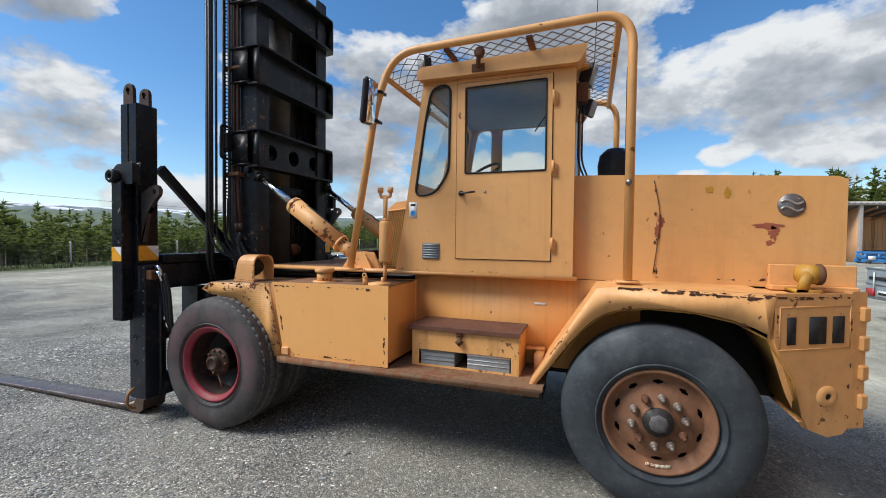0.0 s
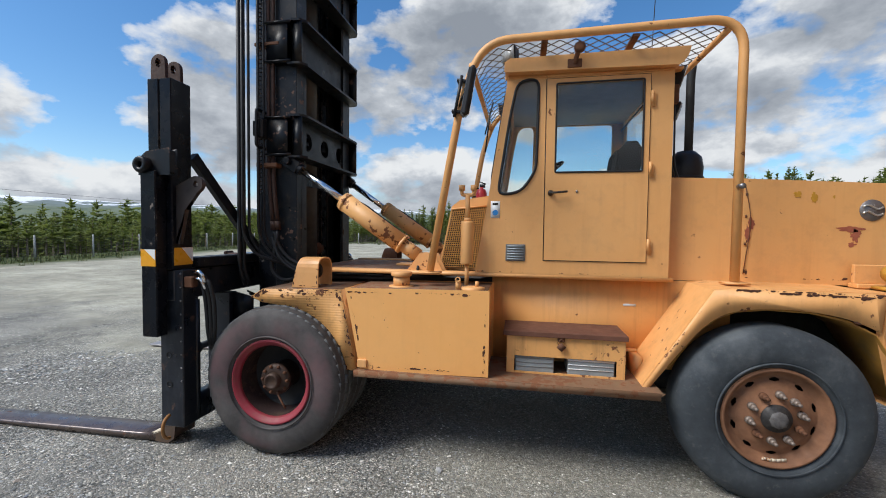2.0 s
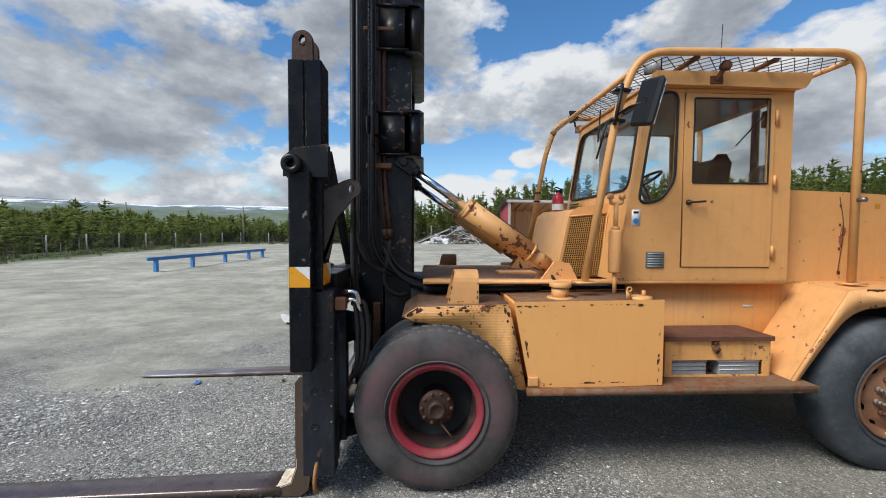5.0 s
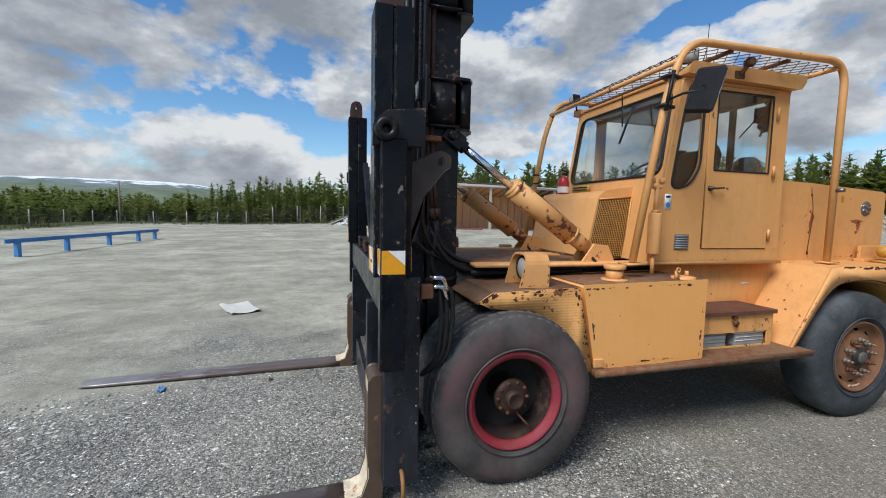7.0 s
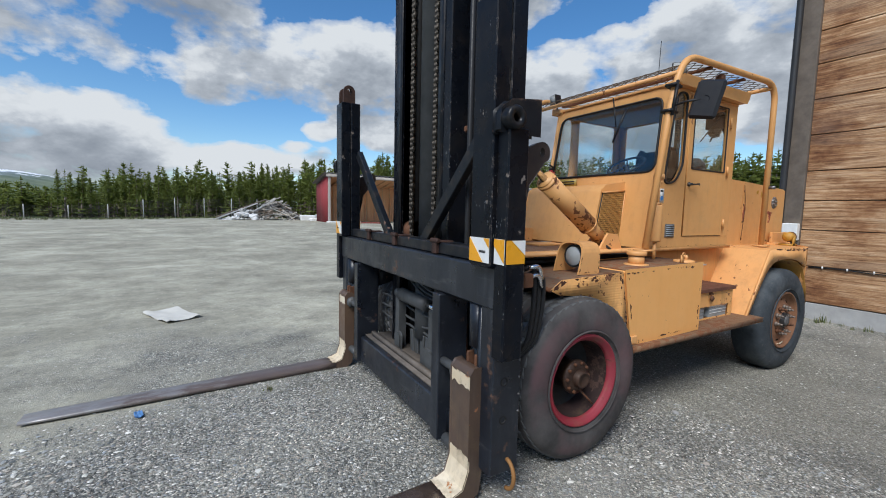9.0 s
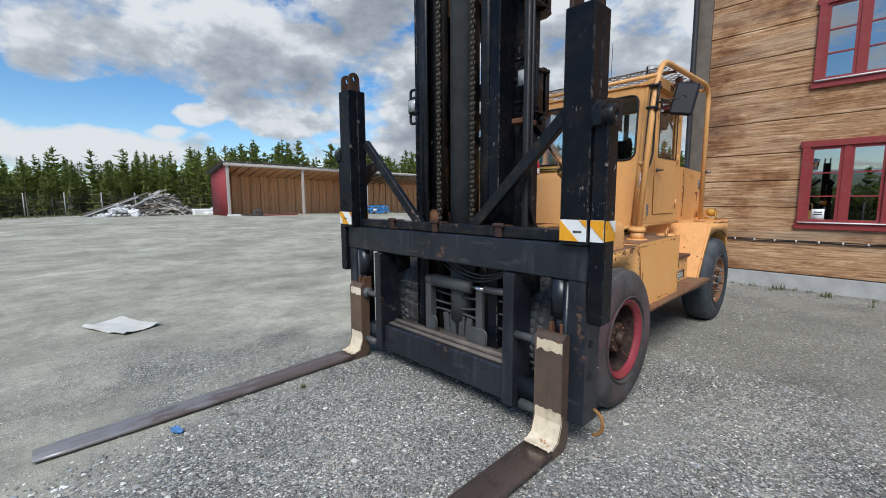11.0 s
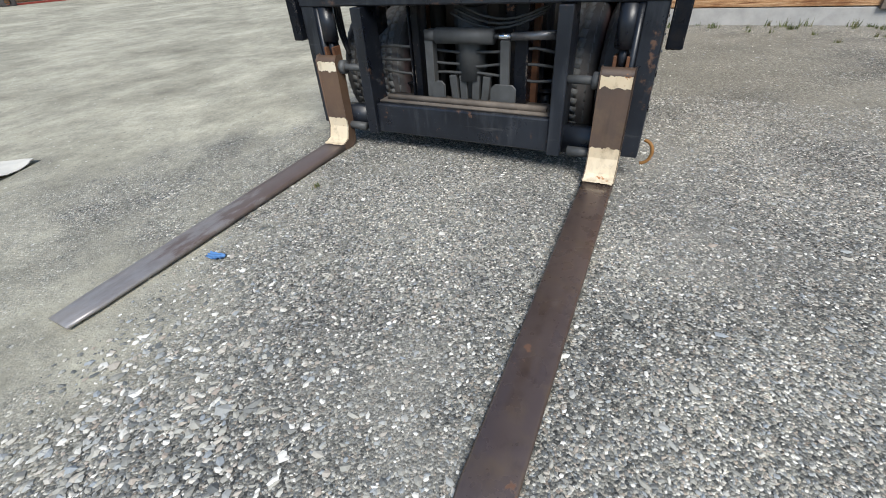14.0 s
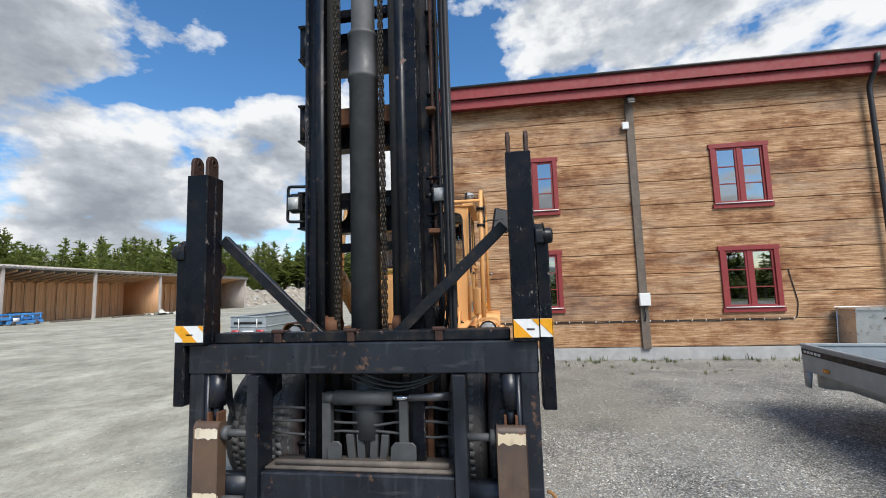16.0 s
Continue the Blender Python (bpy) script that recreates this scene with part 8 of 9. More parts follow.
    # side hoses
    for i in range(3):
        b = B()
        tube(b, rounded([(-3.56 + 0.03 * i, Y(2.60), 1.34 - 0.03 * i), (-3.49 + 0.035 * i, Y(2.57), 1.37 - 0.03 * i), (-3.46 + 0.035 * i, Y(2.59), 1.15), (-3.47 + 0.03 * i, Y(2.62), 0.88), (-3.54, Y(2.74), 0.74)], 0.10), 0.015, 8)
        part("side_hose", b, BLACK_RUBBER, truck)
    b = B()
    obox(b, (-3.56, Y(2.56), 1.29), (0.07, 0.06, 0.08))
    part("hose_block", b, RUSTY, truck, "", 0.006)
    b = B()
    for z in (1.36, 1.31):
        tube(b, rounded([(-3.54, Y(2.56), z), (-3.47, Y(2.55), z + 0.01), (-3.44, Y(2.56), z - 0.07)], 0.03), 0.013, 8)
    part("hose_fitting", b, CHROME, truck, "bright hose fittings")


both(carriage_side)
b = B()
box(b, FX, -3.66, 2.518, far(2.518), 1.145, 1.378)
beam = part("carriage_top_beam", b, DUSTY_BLACK, truck, "broad black carriage beam", 0.01)
b = B()
box(b, -3.76, -3.62, 2.71, far(2.71), 1.381, 1.46)
part("carriage_top_rail", b, BLACK_WORN, truck, "", 0.008)
b = B()
for ya, yb in ((2.655, 2.69), (far(2.69), far(2.655))):
    b = B()
    box(b, -3.79, -3.60, ya, yb, 0.24, 1.14)
    part("carriage_side_plate", b, DUSTY_BLACK, truck)
b = B()
box(b, FX, -3.68, 3.145, far(3.145), 0.17, 0.415)
low = part("carriage_bottom_beam", b, DUSTY_BLACK, truck, "scraped black lower beam", 0.01)
b = B()
box(b, -3.76, -3.50, 3.16, far(3.16), 0.417, 0.435)
box(b, -3.72, -3.68, 3.20, far(3.22), 0.435, 0.475)
part("lower_ledge", b, plain("dirty_brown_steel", (0.17, 0.142, 0.118), 0.8, 0.1, 0.5, 7, 0.4), low, "rusty ledge with dirt")
for y0, y1 in ((2.66, 3.05), (far(3.05), far(2.66))):
    b = B()
    box(b, -3.77, -3.66, y0, y1, 0.17, 0.36)
    part("lower_side_beam", b, DUSTY_BLACK, truck)
for y in (3.24, 3.93, 4.53):
    b = B()
    box(b, -3.775, -3.65, y - 0.045, y + 0.045, 1.455, 1.470)
    box(b, -3.785, -3.755, y - 0.03, y + 0.03, 1.381, 1.46)
    cyl(b, (-3.775, y - 0.05, 1.47), (-3.775, y + 0.05, 1.47), 0.018, 10)
    part("rail_bracket", b, DARK_RUST, truck, "dark rusty rail bracket", 0.006)
# side-shift cylinder behind the frame
b = B()
cyl(b, (-3.60, 4.13, 0.92), (-3.60, 3.655, 0.92), 0.058, 24)
cyl(b, (-3.60, 4.22, 0.92), (-3.60, 4.13, 0.92), 0.042, 16)
ss = part("shift_cylinder", b, GREY_CYL, truck, "dark horizontal shift cylinder")
b = B()
cyl(b, (-3.60, 3.655, 0.92), (-3.60, 3.52, 0.92), 0.022, 14)
part("shift_rod", b, CHROME, ss)
b = B()
prism(b, [(3.52, 0.945), (3.15, 0.965), (3.15, 0.905), (3.52, 0.895)], "x", -3.61, -3.58)
part("shift_link", b, STEEL, ss)
for y, ztop, p0, p1 in ((4.20, 0.96, 4.07, 4.165), (3.565, 0.895, 3.47, 3.655)):
    b = B()
    box(b, -3.62, -3.54, y - 0.036, y + 0.036, 0.43, ztop)
    post = part("shift_post", b, GREY_CYL, truck, "", 0.005)
    b = B()
    prism(b, [(p0, 0.436), (p1, 0.436), (p1, 0.56), (p1 - 0.025, 0.585), (p0 + 0.025, 0.585), (p0, 0.56)], "x", -3.655, -3.625)
    part("post_foot", b, GREY_CYL, post, "", 0.005)
rng = random.Random(8)
for z, sag in ((0.80, 0.02), (0.70, 0.01), (0.62, -0.02)):
    b = B()
    tube(b, [(-3.56 + 0.03 * rng.random(), 4.70 - 1.5 * i / 10, z + sag * math.sin(i * 0.9) + 0.02 * rng.random()) for i in range(11)], 0.011, 8)
    part("cross_hose", b, HOSE_GREY, truck, "black hose across the carriage")
for k in range(3):
    b = B()
    tube(b, [(-3.58, 3.95 - 0.09 * i + 0.03 * k, 1.13 - 0.10 * math.sin(math.pi * i / 8) - 0.03 * k) for i in range(9)], 0.009, 8)
    part("sagging_hose", b, HOSE_GREY, truck)
for y, lean in ((4.02, -6), (3.935, -3), (3.83, 3), (3.745, 6)):
    b = B()
    obox(b, (-3.53, y, 0.50), (0.05, 0.062, 0.24), (lean, 0, 0))
    part("cylinder_foot", b, GREY_CYL, truck, bevel=0.004)
b = B()
lathe(b, [(0.0, 0.58), (0.112, 0.58), (0.112, 1.10), (0.0, 1.10)], (-3.47, 3.885, 0), 28, "z")
part("cylinder_base", b, GREY_CYL, truck)
for y, m in ((4.29, RUSTY), (4.20, GREY_CYL), (3.39, RUSTY), (3.49, GREY_CYL)):
    b = B()
    box(b, -3.46, -3.40, y - 0.035, y + 0.035, 0.3, 1.15)
    part("mast_foot", b, m, truck, "", 0.004)
# tow rings at the foot of the near post
b = B()
tube(b, [(-3.70, 2.50 + 0.0, 0.30)] + [(-3.70, 2.50 - 0.065 * math.sin(a), 0.30 - 0.085 * (1 - math.cos(a)) / 1) for a in np.linspace(0.3, math.pi, 10)], 0.012, 8)
part("safety_hook", b, plain("rusty_yellow_hook", (0.33, 0.16, 0.05), 0.7, 0.2), truck, "bent rusty hook")


# ---- things on the yard ----
def bench_rail():
    r = thing("blue_steel_barrier", (-13.4, 21, 0), "long low blue-painted steel barrier on short legs", "barrier")
    a, c = Vector((-14.05, 16.9, 0)), Vector((-12.75, 25.7, 0))
    d = (c - a).normalized()
    side = Vector((d.y, -d.x, 0))
    b = B()
    prof = [(-0.05, 0.48), (0.05, 0.48), (0.05, 0.50), (0.012, 0.51), (0.012, 0.59), (0.05, 0.60), (0.05, 0.62), (-0.05, 0.62), (-0.05, 0.60), (-0.012, 0.59), (-0.012, 0.51), (-0.05, 0.50)]
    rings = [[b.verts.new(p + side * o + Vector((0, 0, z))) for o, z in prof] for p in (a, c)]
    for i in range(12):
        b.faces.new((rings[0][i], rings[0][(i + 1) % 12], rings[1][(i + 1) % 12], rings[1][i]))
    b.faces.new(rings[0])
    b.faces.new(rings[1][::-1])
    part("beam", b, BLUE_STEEL, r, smooth=False)
    for t in (0.05, 0.29, 0.56, 0.80, 0.96):
        p = a.lerp(c, t)
        b = B()
        obox(b, (p.x, p.y, 0.235), (0.14, 0.14, 0.49), (0, 0, -math.degrees(math.atan2(d.x, d.y))))
        part("leg", b, BLUE_STEEL, r, bevel=0.008)


bench_rail()


def crumpled(name, cx, cy, w, h, turn, mat, label, category, lift=0.03, seed=1):
    verts, faces = [], []
    n = 12
    m = pose(cx, cy, 0, 0, 0, turn)
    for layer in (0, 1):
        for i in range(n + 1):
            for j in range(n + 1):
                u, v = i / n - 0.5, j / n - 0.5
                x = w * u * (1 + 0.06 * noise.noise((v * 3, seed, 0)))
                y = h * v * (1 + 0.06 * noise.noise((u * 3, seed, 5)))
                z = 0.012 + lift * (0.5 + noise.noise((u * 4, v * 4, seed))) * (0.4 + 2 * abs(u * v) * 4) - 0.006 * layer
                p = m @ Vector((x, y, max(z, 0.004 - 0.003 * layer)))
                verts.append((p.x, p.y, p.z + ground_z(p.x, p.y)))
    k = (n + 1) ** 2
    for i in range(n):
        for j in range(n):
            q = (i * (n + 1) + j, (i + 1) * (n + 1) + j, (i + 1) * (n + 1) + j + 1, i * (n + 1) + j + 1)
            faces += [q, tuple(p + k for p in q[::-1])]
    me = data_mesh(name, verts, faces, mat, True)
    return tagged(new(name, me), label, category)


crumpled("paper_sack", -5.56, 8.12, 0.47, 0.88, 24, PAPER, "flattened off-white paper sack lying on the yard", "paper sack", 0.022, 1)
crumpled("plastic_scrap", -5.61, 4.71, 0.055, 0.12, 12, plain("faded_blue_plastic", (0.10, 0.24, 0.50), 0.5), "small torn blue plastic scrap on the gravel", "litter", 0.012, 3)


def stones():
    """Loose gravel round the truck: every stone a small faceted pebble."""
    k = Mat("pebbles", 0.88)
    f = k.ramp(k.island(), (0.0, (0.085, 0.095, 0.10)), (0.16, (0.175, 0.18, 0.172)), (0.34, (0.30, 0.295, 0.26)), (0.52, (0.43, 0.415, 0.36)), (0.62, (0.27, 0.305, 0.335)), (0.74, (0.54, 0.52, 0.455)), (0.83, (0.37, 0.305, 0.25)), (0.91, (0.67, 0.65, 0.585)), (1.0, (0.92, 0.90, 0.84)))
    k.set(k.mix(k.calc("MULTIPLY", k.tex(90, 3), 0.3), f, (0.26, 0.255, 0.23)), 0.85)
    rng = np.random.default_rng(4)
    N = 84000
    # thick before the forks, thinner towards the edges of the gravel
    near = int(N * 0.72)
    x = np.concatenate([rng.uniform(-7.2, -1.5, near), rng.uniform(-8.0, 4.0, N - near)])
    y = np.concatenate([rng.uniform(0.2, 5.2, near), rng.uniform(-3.5, 6.5, N - near)])
    keep = (y - 5.0 + 0.12 * x + 0.9 * np.sin(x * 1.7) * 0.5) < rng.uniform(-0.9, 0.9, N)
    keep &= (x > -5.2) | (y < 4.92 + 0.28 * (x + 5.2) + rng.normal(0, 0.14, N))
    x, y = x[keep], y[keep]
    N = len(x)
    size = 0.0036 + 0.0074 * rng.random(N) ** 2.2 + 0.011 * (rng.random(N) > 0.993)
    # coarser stones gathered in a loose windrow past the fork tips
    heap = np.exp(-((x + 6.75) / 0.75) ** 2 - ((y - 3.85 - 0.5 * (x + 6.75)) / 0.75) ** 2)
    size += 0.0115 * rng.random(N) * (rng.random(N) < 0.7 * heap)
    base = np.array([(1, 0, 0.1), (0.25, 0.95, -0.1), (-0.85, 0.5, 0.12), (-0.75, -0.65, -0.08), (0.35, -0.9, 0.05), (0.15, 0.08, 0.5), (0, 0, -0.5)])
    tris = np.array([(0, 1, 5), (1, 2, 5), (2, 3, 5), (3, 4, 5), (4, 0, 5), (1, 0, 6), (2, 1, 6), (3, 2, 6), (4, 3, 6), (0, 4, 6)])
    a = rng.uniform(0, 6.283, N)
    p = base[None] * (1 + rng.uniform(-0.25, 0.25, (N, 7, 1)))
    p = p * np.stack([rng.uniform(0.9, 1.6, N), rng.uniform(0.65, 1.1, N), rng.uniform(0.55, 1.0, N)], 1)[:, None, :]
    ca, sa = np.cos(a)[:, None], np.sin(a)[:, None]
    px, py = p[..., 0] * ca - p[..., 1] * sa, p[..., 0] * sa + p[..., 1] * ca
    gz = np.array([ground_z(float(u), float(v)) for u, v in zip(x, y)])
    V = np.stack([x[:, None] + px * size[:, None], y[:, None] + py * size[:, None], (gz + size * 0.25)[:, None] + p[..., 2] * size[:, None]], -1).reshape(-1, 3)
    F = (tris[None] + 7 * np.arange(N)[:, None, None]).reshape(-1, 3)
    me = bpy.data.meshes.new("gravel")
    me.vertices.add(len(V))
    me.vertices.foreach_set("co", V.ravel())
    me.loops.add(F.size)
    me.loops.foreach_set("vertex_index", F.ravel())
    me.polygons.add(len(F))
    me.polygons.foreach_set("loop_start", np.arange(0, F.size, 3))
    me.polygons.foreach_set("loop_total", np.full(len(F), 3))
    me.polygons.foreach_set("use_smooth", np.zeros(len(F), bool))
    me.update(calc_edges=True)
    me.materials.append(k.m)
    tagged(new("gravel", me), "loose grey gravel stones round the truck", "gravel", kind="stuff")


stones()


def rock(bm, c, r, rng, squash=0.6):
    vs = bmesh.ops.create_icosphere(bm, subdivisions=1, radius=r)["verts"]
    s = [rng.uniform(0.6, 1.4), rng.uniform(0.6, 1.4), squash * rng.uniform(0.6, 1.3)]
    m = pose(*c, rng.uniform(-30, 30), rng.uniform(-30, 30), rng.uniform(0, 360))
    for v in vs:
        v.co = m @ Vector([v.co[i] * s[i] * rng.uniform(0.75, 1.15) for i in range(3)])


def stone_on(name, x, y, r, label):
    b = B()
    rock(b, (x, y, ground_z(x, y) + r * 0.3), r, random.Random(3))
    solo(name, b, CONCRETE, label, "stone", smooth=False)


stone_on("stone", -1.70, 2.70, 0.035, "pale stone lying beside the truck")


def rubble_material():
    k = Mat("broken_concrete", 0.9)
    tone = k.ramp(k.island(), (0.0, (0.20, 0.19, 0.17)), (0.35, (0.36, 0.34, 0.30)), (0.7, (0.50, 0.48, 0.43)), (0.86, (0.34, 0.25, 0.17)), (1.0, (0.75, 0.75, 0.73)))
    k.set(k.mix(k.calc("MULTIPLY", k.tex(3, 5), 0.5), tone, (0.33, 0.31, 0.28)), 0.9)
    k.bump(k.tex(14, 5), 0.4, 0.01)
    return k.m


def rubble():
    rng = random.Random(11)
    b = B()
    for _ in range(300):
        x = rng.uniform(-1.2, 4.2)
        hgt = 2.15 * math.exp(-((x - 1.3) / 1.75) ** 2)
        y = 46 + rng.gauss(0, 0.9)
        z = SHED_Z + max(0.02, hgt * (1 - abs(y - 46) / 2.6)) * rng.uniform(0.4, 1.0)
        rock(b, (x, y, z), rng.uniform(0.08, 0.30), rng, 0.45)
    for _ in range(190):                                    # boards and thin slabs tumbled over the heap
        x = 1.3 + rng.gauss(0, 1.25)
        y = 45.6 + rng.gauss(0, 0.7)
        hgt = 2.2 * math.exp(-((x - 1.3) / 1.75) ** 2) * (1 - min(abs(y - 46) / 2.8, 0.9))
        obox(b, (x, y, SHED_Z + 0.05 + hgt * rng.uniform(0.7, 1.05)), (rng.uniform(0.5, 1.9), rng.uniform(0.1, 0.28), rng.uniform(0.03, 0.08)), (rng.uniform(-20, 20), 22 * (x - 1.3) / 1.6 + rng.uniform(-22, 22), rng.uniform(0, 360) if rng.random() < 0.4 else rng.uniform(-40, 40)))
    solo("rubble_heap", b, rubble_material(), "heap of broken boards, concrete and stones", "rubble", kind="stuff", smooth=False)
    b = B()
    for _ in range(150):
        x = -3.6 + 3.6 * rng.random()
        y = 45.3 + rng.gauss(0, 0.6)
        hgt = 1.25 * math.exp(-((x + 1.3) / 1.3) ** 2)
        rock(b, (x, y, SHED_Z + max(0.05, hgt * (1 - abs(y - 45.3) / 2.2)) * rng.uniform(0.3, 1.0)), rng.uniform(0.14, 0.36), rng, 0.7)
    k = Mat("pale_concrete_lumps", 0.9)
    k.set(k.mix(k.calc("MULTIPLY", k.tex(4, 6), 0.6), k.ramp(k.island(), (0.0, (0.33, 0.34, 0.34)), (0.5, (0.62, 0.63, 0.63)), (1.0, (0.82, 0.82, 0.81))), (0.40, 0.39, 0.37)), 0.9)
    solo("concrete_heap", b, k.m, "low heap of pale broken concrete lumps", "rubble", kind="stuff", smooth=False)
    for x, y, z, ln, wd, ay, m in ((-1.75, 45.9, 1.28, 4.6, 1.0, -22, OLD_BOARD), (-2.2, 45.2, 1.0, 4.2, 0.22, -23, CONCRETE), (0.2, 45.1, 1.55, 2.4, 0.3, -30, CONCRETE), (2.6, 45.0, 1.25, 2.6, 0.25, 31, OLD_BOARD), (3.2, 44.9, 0.72, 1.8, 0.25, 24, CONCRETE), (0.3, 44.6, 0.75, 2.0, 0.22, -12, OLD_BOARD)):
        b = B()
        obox(b, (x, y, SHED_Z + z), (ln, wd, 0.11), (0, ay, rng.uniform(-8, 8)))
        solo("broken_slab", b, m, "long broken slab leaning on the rubble heap", "slab", "slabs on the rubble", bevel=0.01)


rubble()


def yard_clutter():
    rng = random.Random(21)
    for i, (x, y, w, d, h) in enumerate(((4.3, 44.6, 1.5, 1.0, 0.72), (5.9, 44.9, 1.3, 1.0, 0.82), (5.0, 43.8, 1.2, 0.9, 0.45))):
        b = B()
        box(b, x - w / 2, x + w / 2, y - d / 2, y + d / 2, SHED_Z, SHED_Z + h)
        solo("wrapped_bale", b, WHITE, "white plastic-wrapped bale beside the rubble", "bale", "bales by the rubble", bevel=0.1)
    b = B()
    lathe(b, [(0.22, -0.13), (0.40, -0.14), (0.47, -0.08), (0.47, 0.08), (0.40, 0.14), (0.22, 0.13)], (6.1, 37.4, SHED_Z + 0.14), 26, "z", True)
    solo("old_tyre", b, RUBBER, "old black tyre lying before the shed", "tyre")
    d = thing("red_drawbar", (7.8, 36.9, SHED_Z), "dull red steel drawbar frame lying before the shed", "farm implement")
    for r in ((6.5, 9.9, 36.55, 36.65, 0.16, 0.28), (6.5, 9.9, 37.0, 37.1, 0.16, 0.28), (6.7, 6.85, 36.65, 37.0, 0.14, 0.26), (9.6, 9.75, 36.65, 37.0, 0.14, 0.26), (8.1, 8.22, 36.65, 37.0, 0.0, 0.2), (6.9, 7.02, 36.65, 37.0, 0.0, 0.2)):
        b = B()
        box(b, *r[:4], SHED_Z + r[4], SHED_Z + r[5])
        part("beam", b, plain("dull_red_steel", (0.30, 0.05, 0.035), 0.7, 0.1, 0.4, 4, 0.2) if r[0] == 6.5 and r[2] < 36.6 else bpy.data.materials["dull_red_steel"], d, "", 0.01)
    b = B()
    lathe(b, [(0.16, 36.36), (0.34, 36.35), (0.40, 36.40), (0.40, 36.5), (0.34, 36.54), (0.16, 36.53)], (6.45, 0, SHED_Z + 0.40), 24)
    part("wheel", b, RUBBER, d, "black rubber wheel")
    for i, (x, y, ln, t) in enumerate(((7.6, 37.9, 2.6, 2), (9.8, 37.4, 2.2, -3), (8.7, 36.8, 1.8, 8), (13.0, 37.2, 3.2, 1), (15.4, 37.5, 2.6, -2), (22.5, 37.3, 3.0, 2), (27.6, 37.2, 2.8, -4), (30.2, 37.6, 2.4, 3), (35.5, 37.2, 2.8, 0))):
        for q in range(2):
            b = B()
            obox(b, (x, y + 0.24 * q, SHED_Z + 0.07), (ln, 0.2, 0.14), (0, 0, t + 2 * q))
            solo("loose_plank", b, OLD_BOARD, "weathered plank lying before the shed", "plank", "planks before the shed", bevel=0.01)
    crumpled("white_sheet", 30.6, 36.6, 3.0, 1.4, 10, PAPER, "rumpled white sheet on the ground before the shed", "sheet", 0.3, 6)
    # pole and wire out to the left
    b = B()
    cyl(b, (-23.4, 47.6, -0.1), (-23.4, 47.6, 4.3), 0.08, 10, 0.065)
    solo("wooden_pole", b, BARK, "thin brown wooden pole behind the fence", "pole")
    w = thing("overhead_wire", (-60, 4, 0), "thin power wire on wooden poles over the woods", "power line")
    b = B()
    tube(b, [(-60, 4 + 6.5 * i, 6.6 - 1.6 * math.sin(math.pi * i / 12) * 0.35) for i in range(13)], 0.018, 5)
    part("wire", b, PLASTIC, w)
    for y in (4, 82):
        b = B()
        cyl(b, (-60, y, ground_z(-60, y) - 0.2), (-60, y, 6.9), 0.12, 8, 0.09)
        part("pole", b, BARK, w)


yard_clutter()


def earth_bank():
    """A long uneven ridge of sandy soil, strewn with broken stones."""
    rng = random.Random(31)

    def top(x, y):
        ridge = (2.7 + 0.7 * noise.noise((x * 0.16, 3.0, 0))) * (1 - ease(0.4, 4.2, abs(y - 47.2 - 0.8 * noise.noise((x * 0.1, 0, 7)))))
        return ground_z(x, y) - 0.08 + ridge * ease(49.5, 52.5, x) + 0.30 * ridge * noise.noise((x * 0.7, y * 0.7, 2)) + 0.10 * noise.noise((x * 2.6, y * 2.6, 5))
    k = Mat("sandy_earth", 0.95)
    soil = k.ramp(k.tex(0.9, 8, 0.7), (0.34, (0.21, 0.185, 0.145)), (0.5, (0.34, 0.29, 0.225)), (0.66, (0.46, 0.42, 0.35)))
    k.set(k.mix(k.ramp(k.tex(7, 5, 0.75), (0.5, 0.0), (0.7, 0.7)), soil, (0.17, 0.16, 0.14)), 0.95)
    k.bump(k.tex(5, 7, 0.7), 0.6, 0.08)
    xs, ys = list(np.arange(49.0, 86.0, 0.45)), list(np.arange(42.2, 52.4, 0.4))
    bank = tagged(new("earth_bank", data_mesh("earth_bank", *grid_sheet(xs, ys, top), k.m, True)), "brown sandy earth bank strewn with stones", "earth bank", kind="stuff")
    b = B()
    for _ in range(330):
        x, y = rng.uniform(50.5, 84), 46.2 + rng.gauss(0, 1.9)
        r = 0.10 + 0.38 * rng.random() ** 3
        rock(b, (x, y, top(x, y) + 0.2 * r), r, rng)
    part("bank_stones", b, bpy.data.materials["broken_concrete"], bank, "grey broken stones", smooth=False)["kind"] = "stuff"


earth_bank()


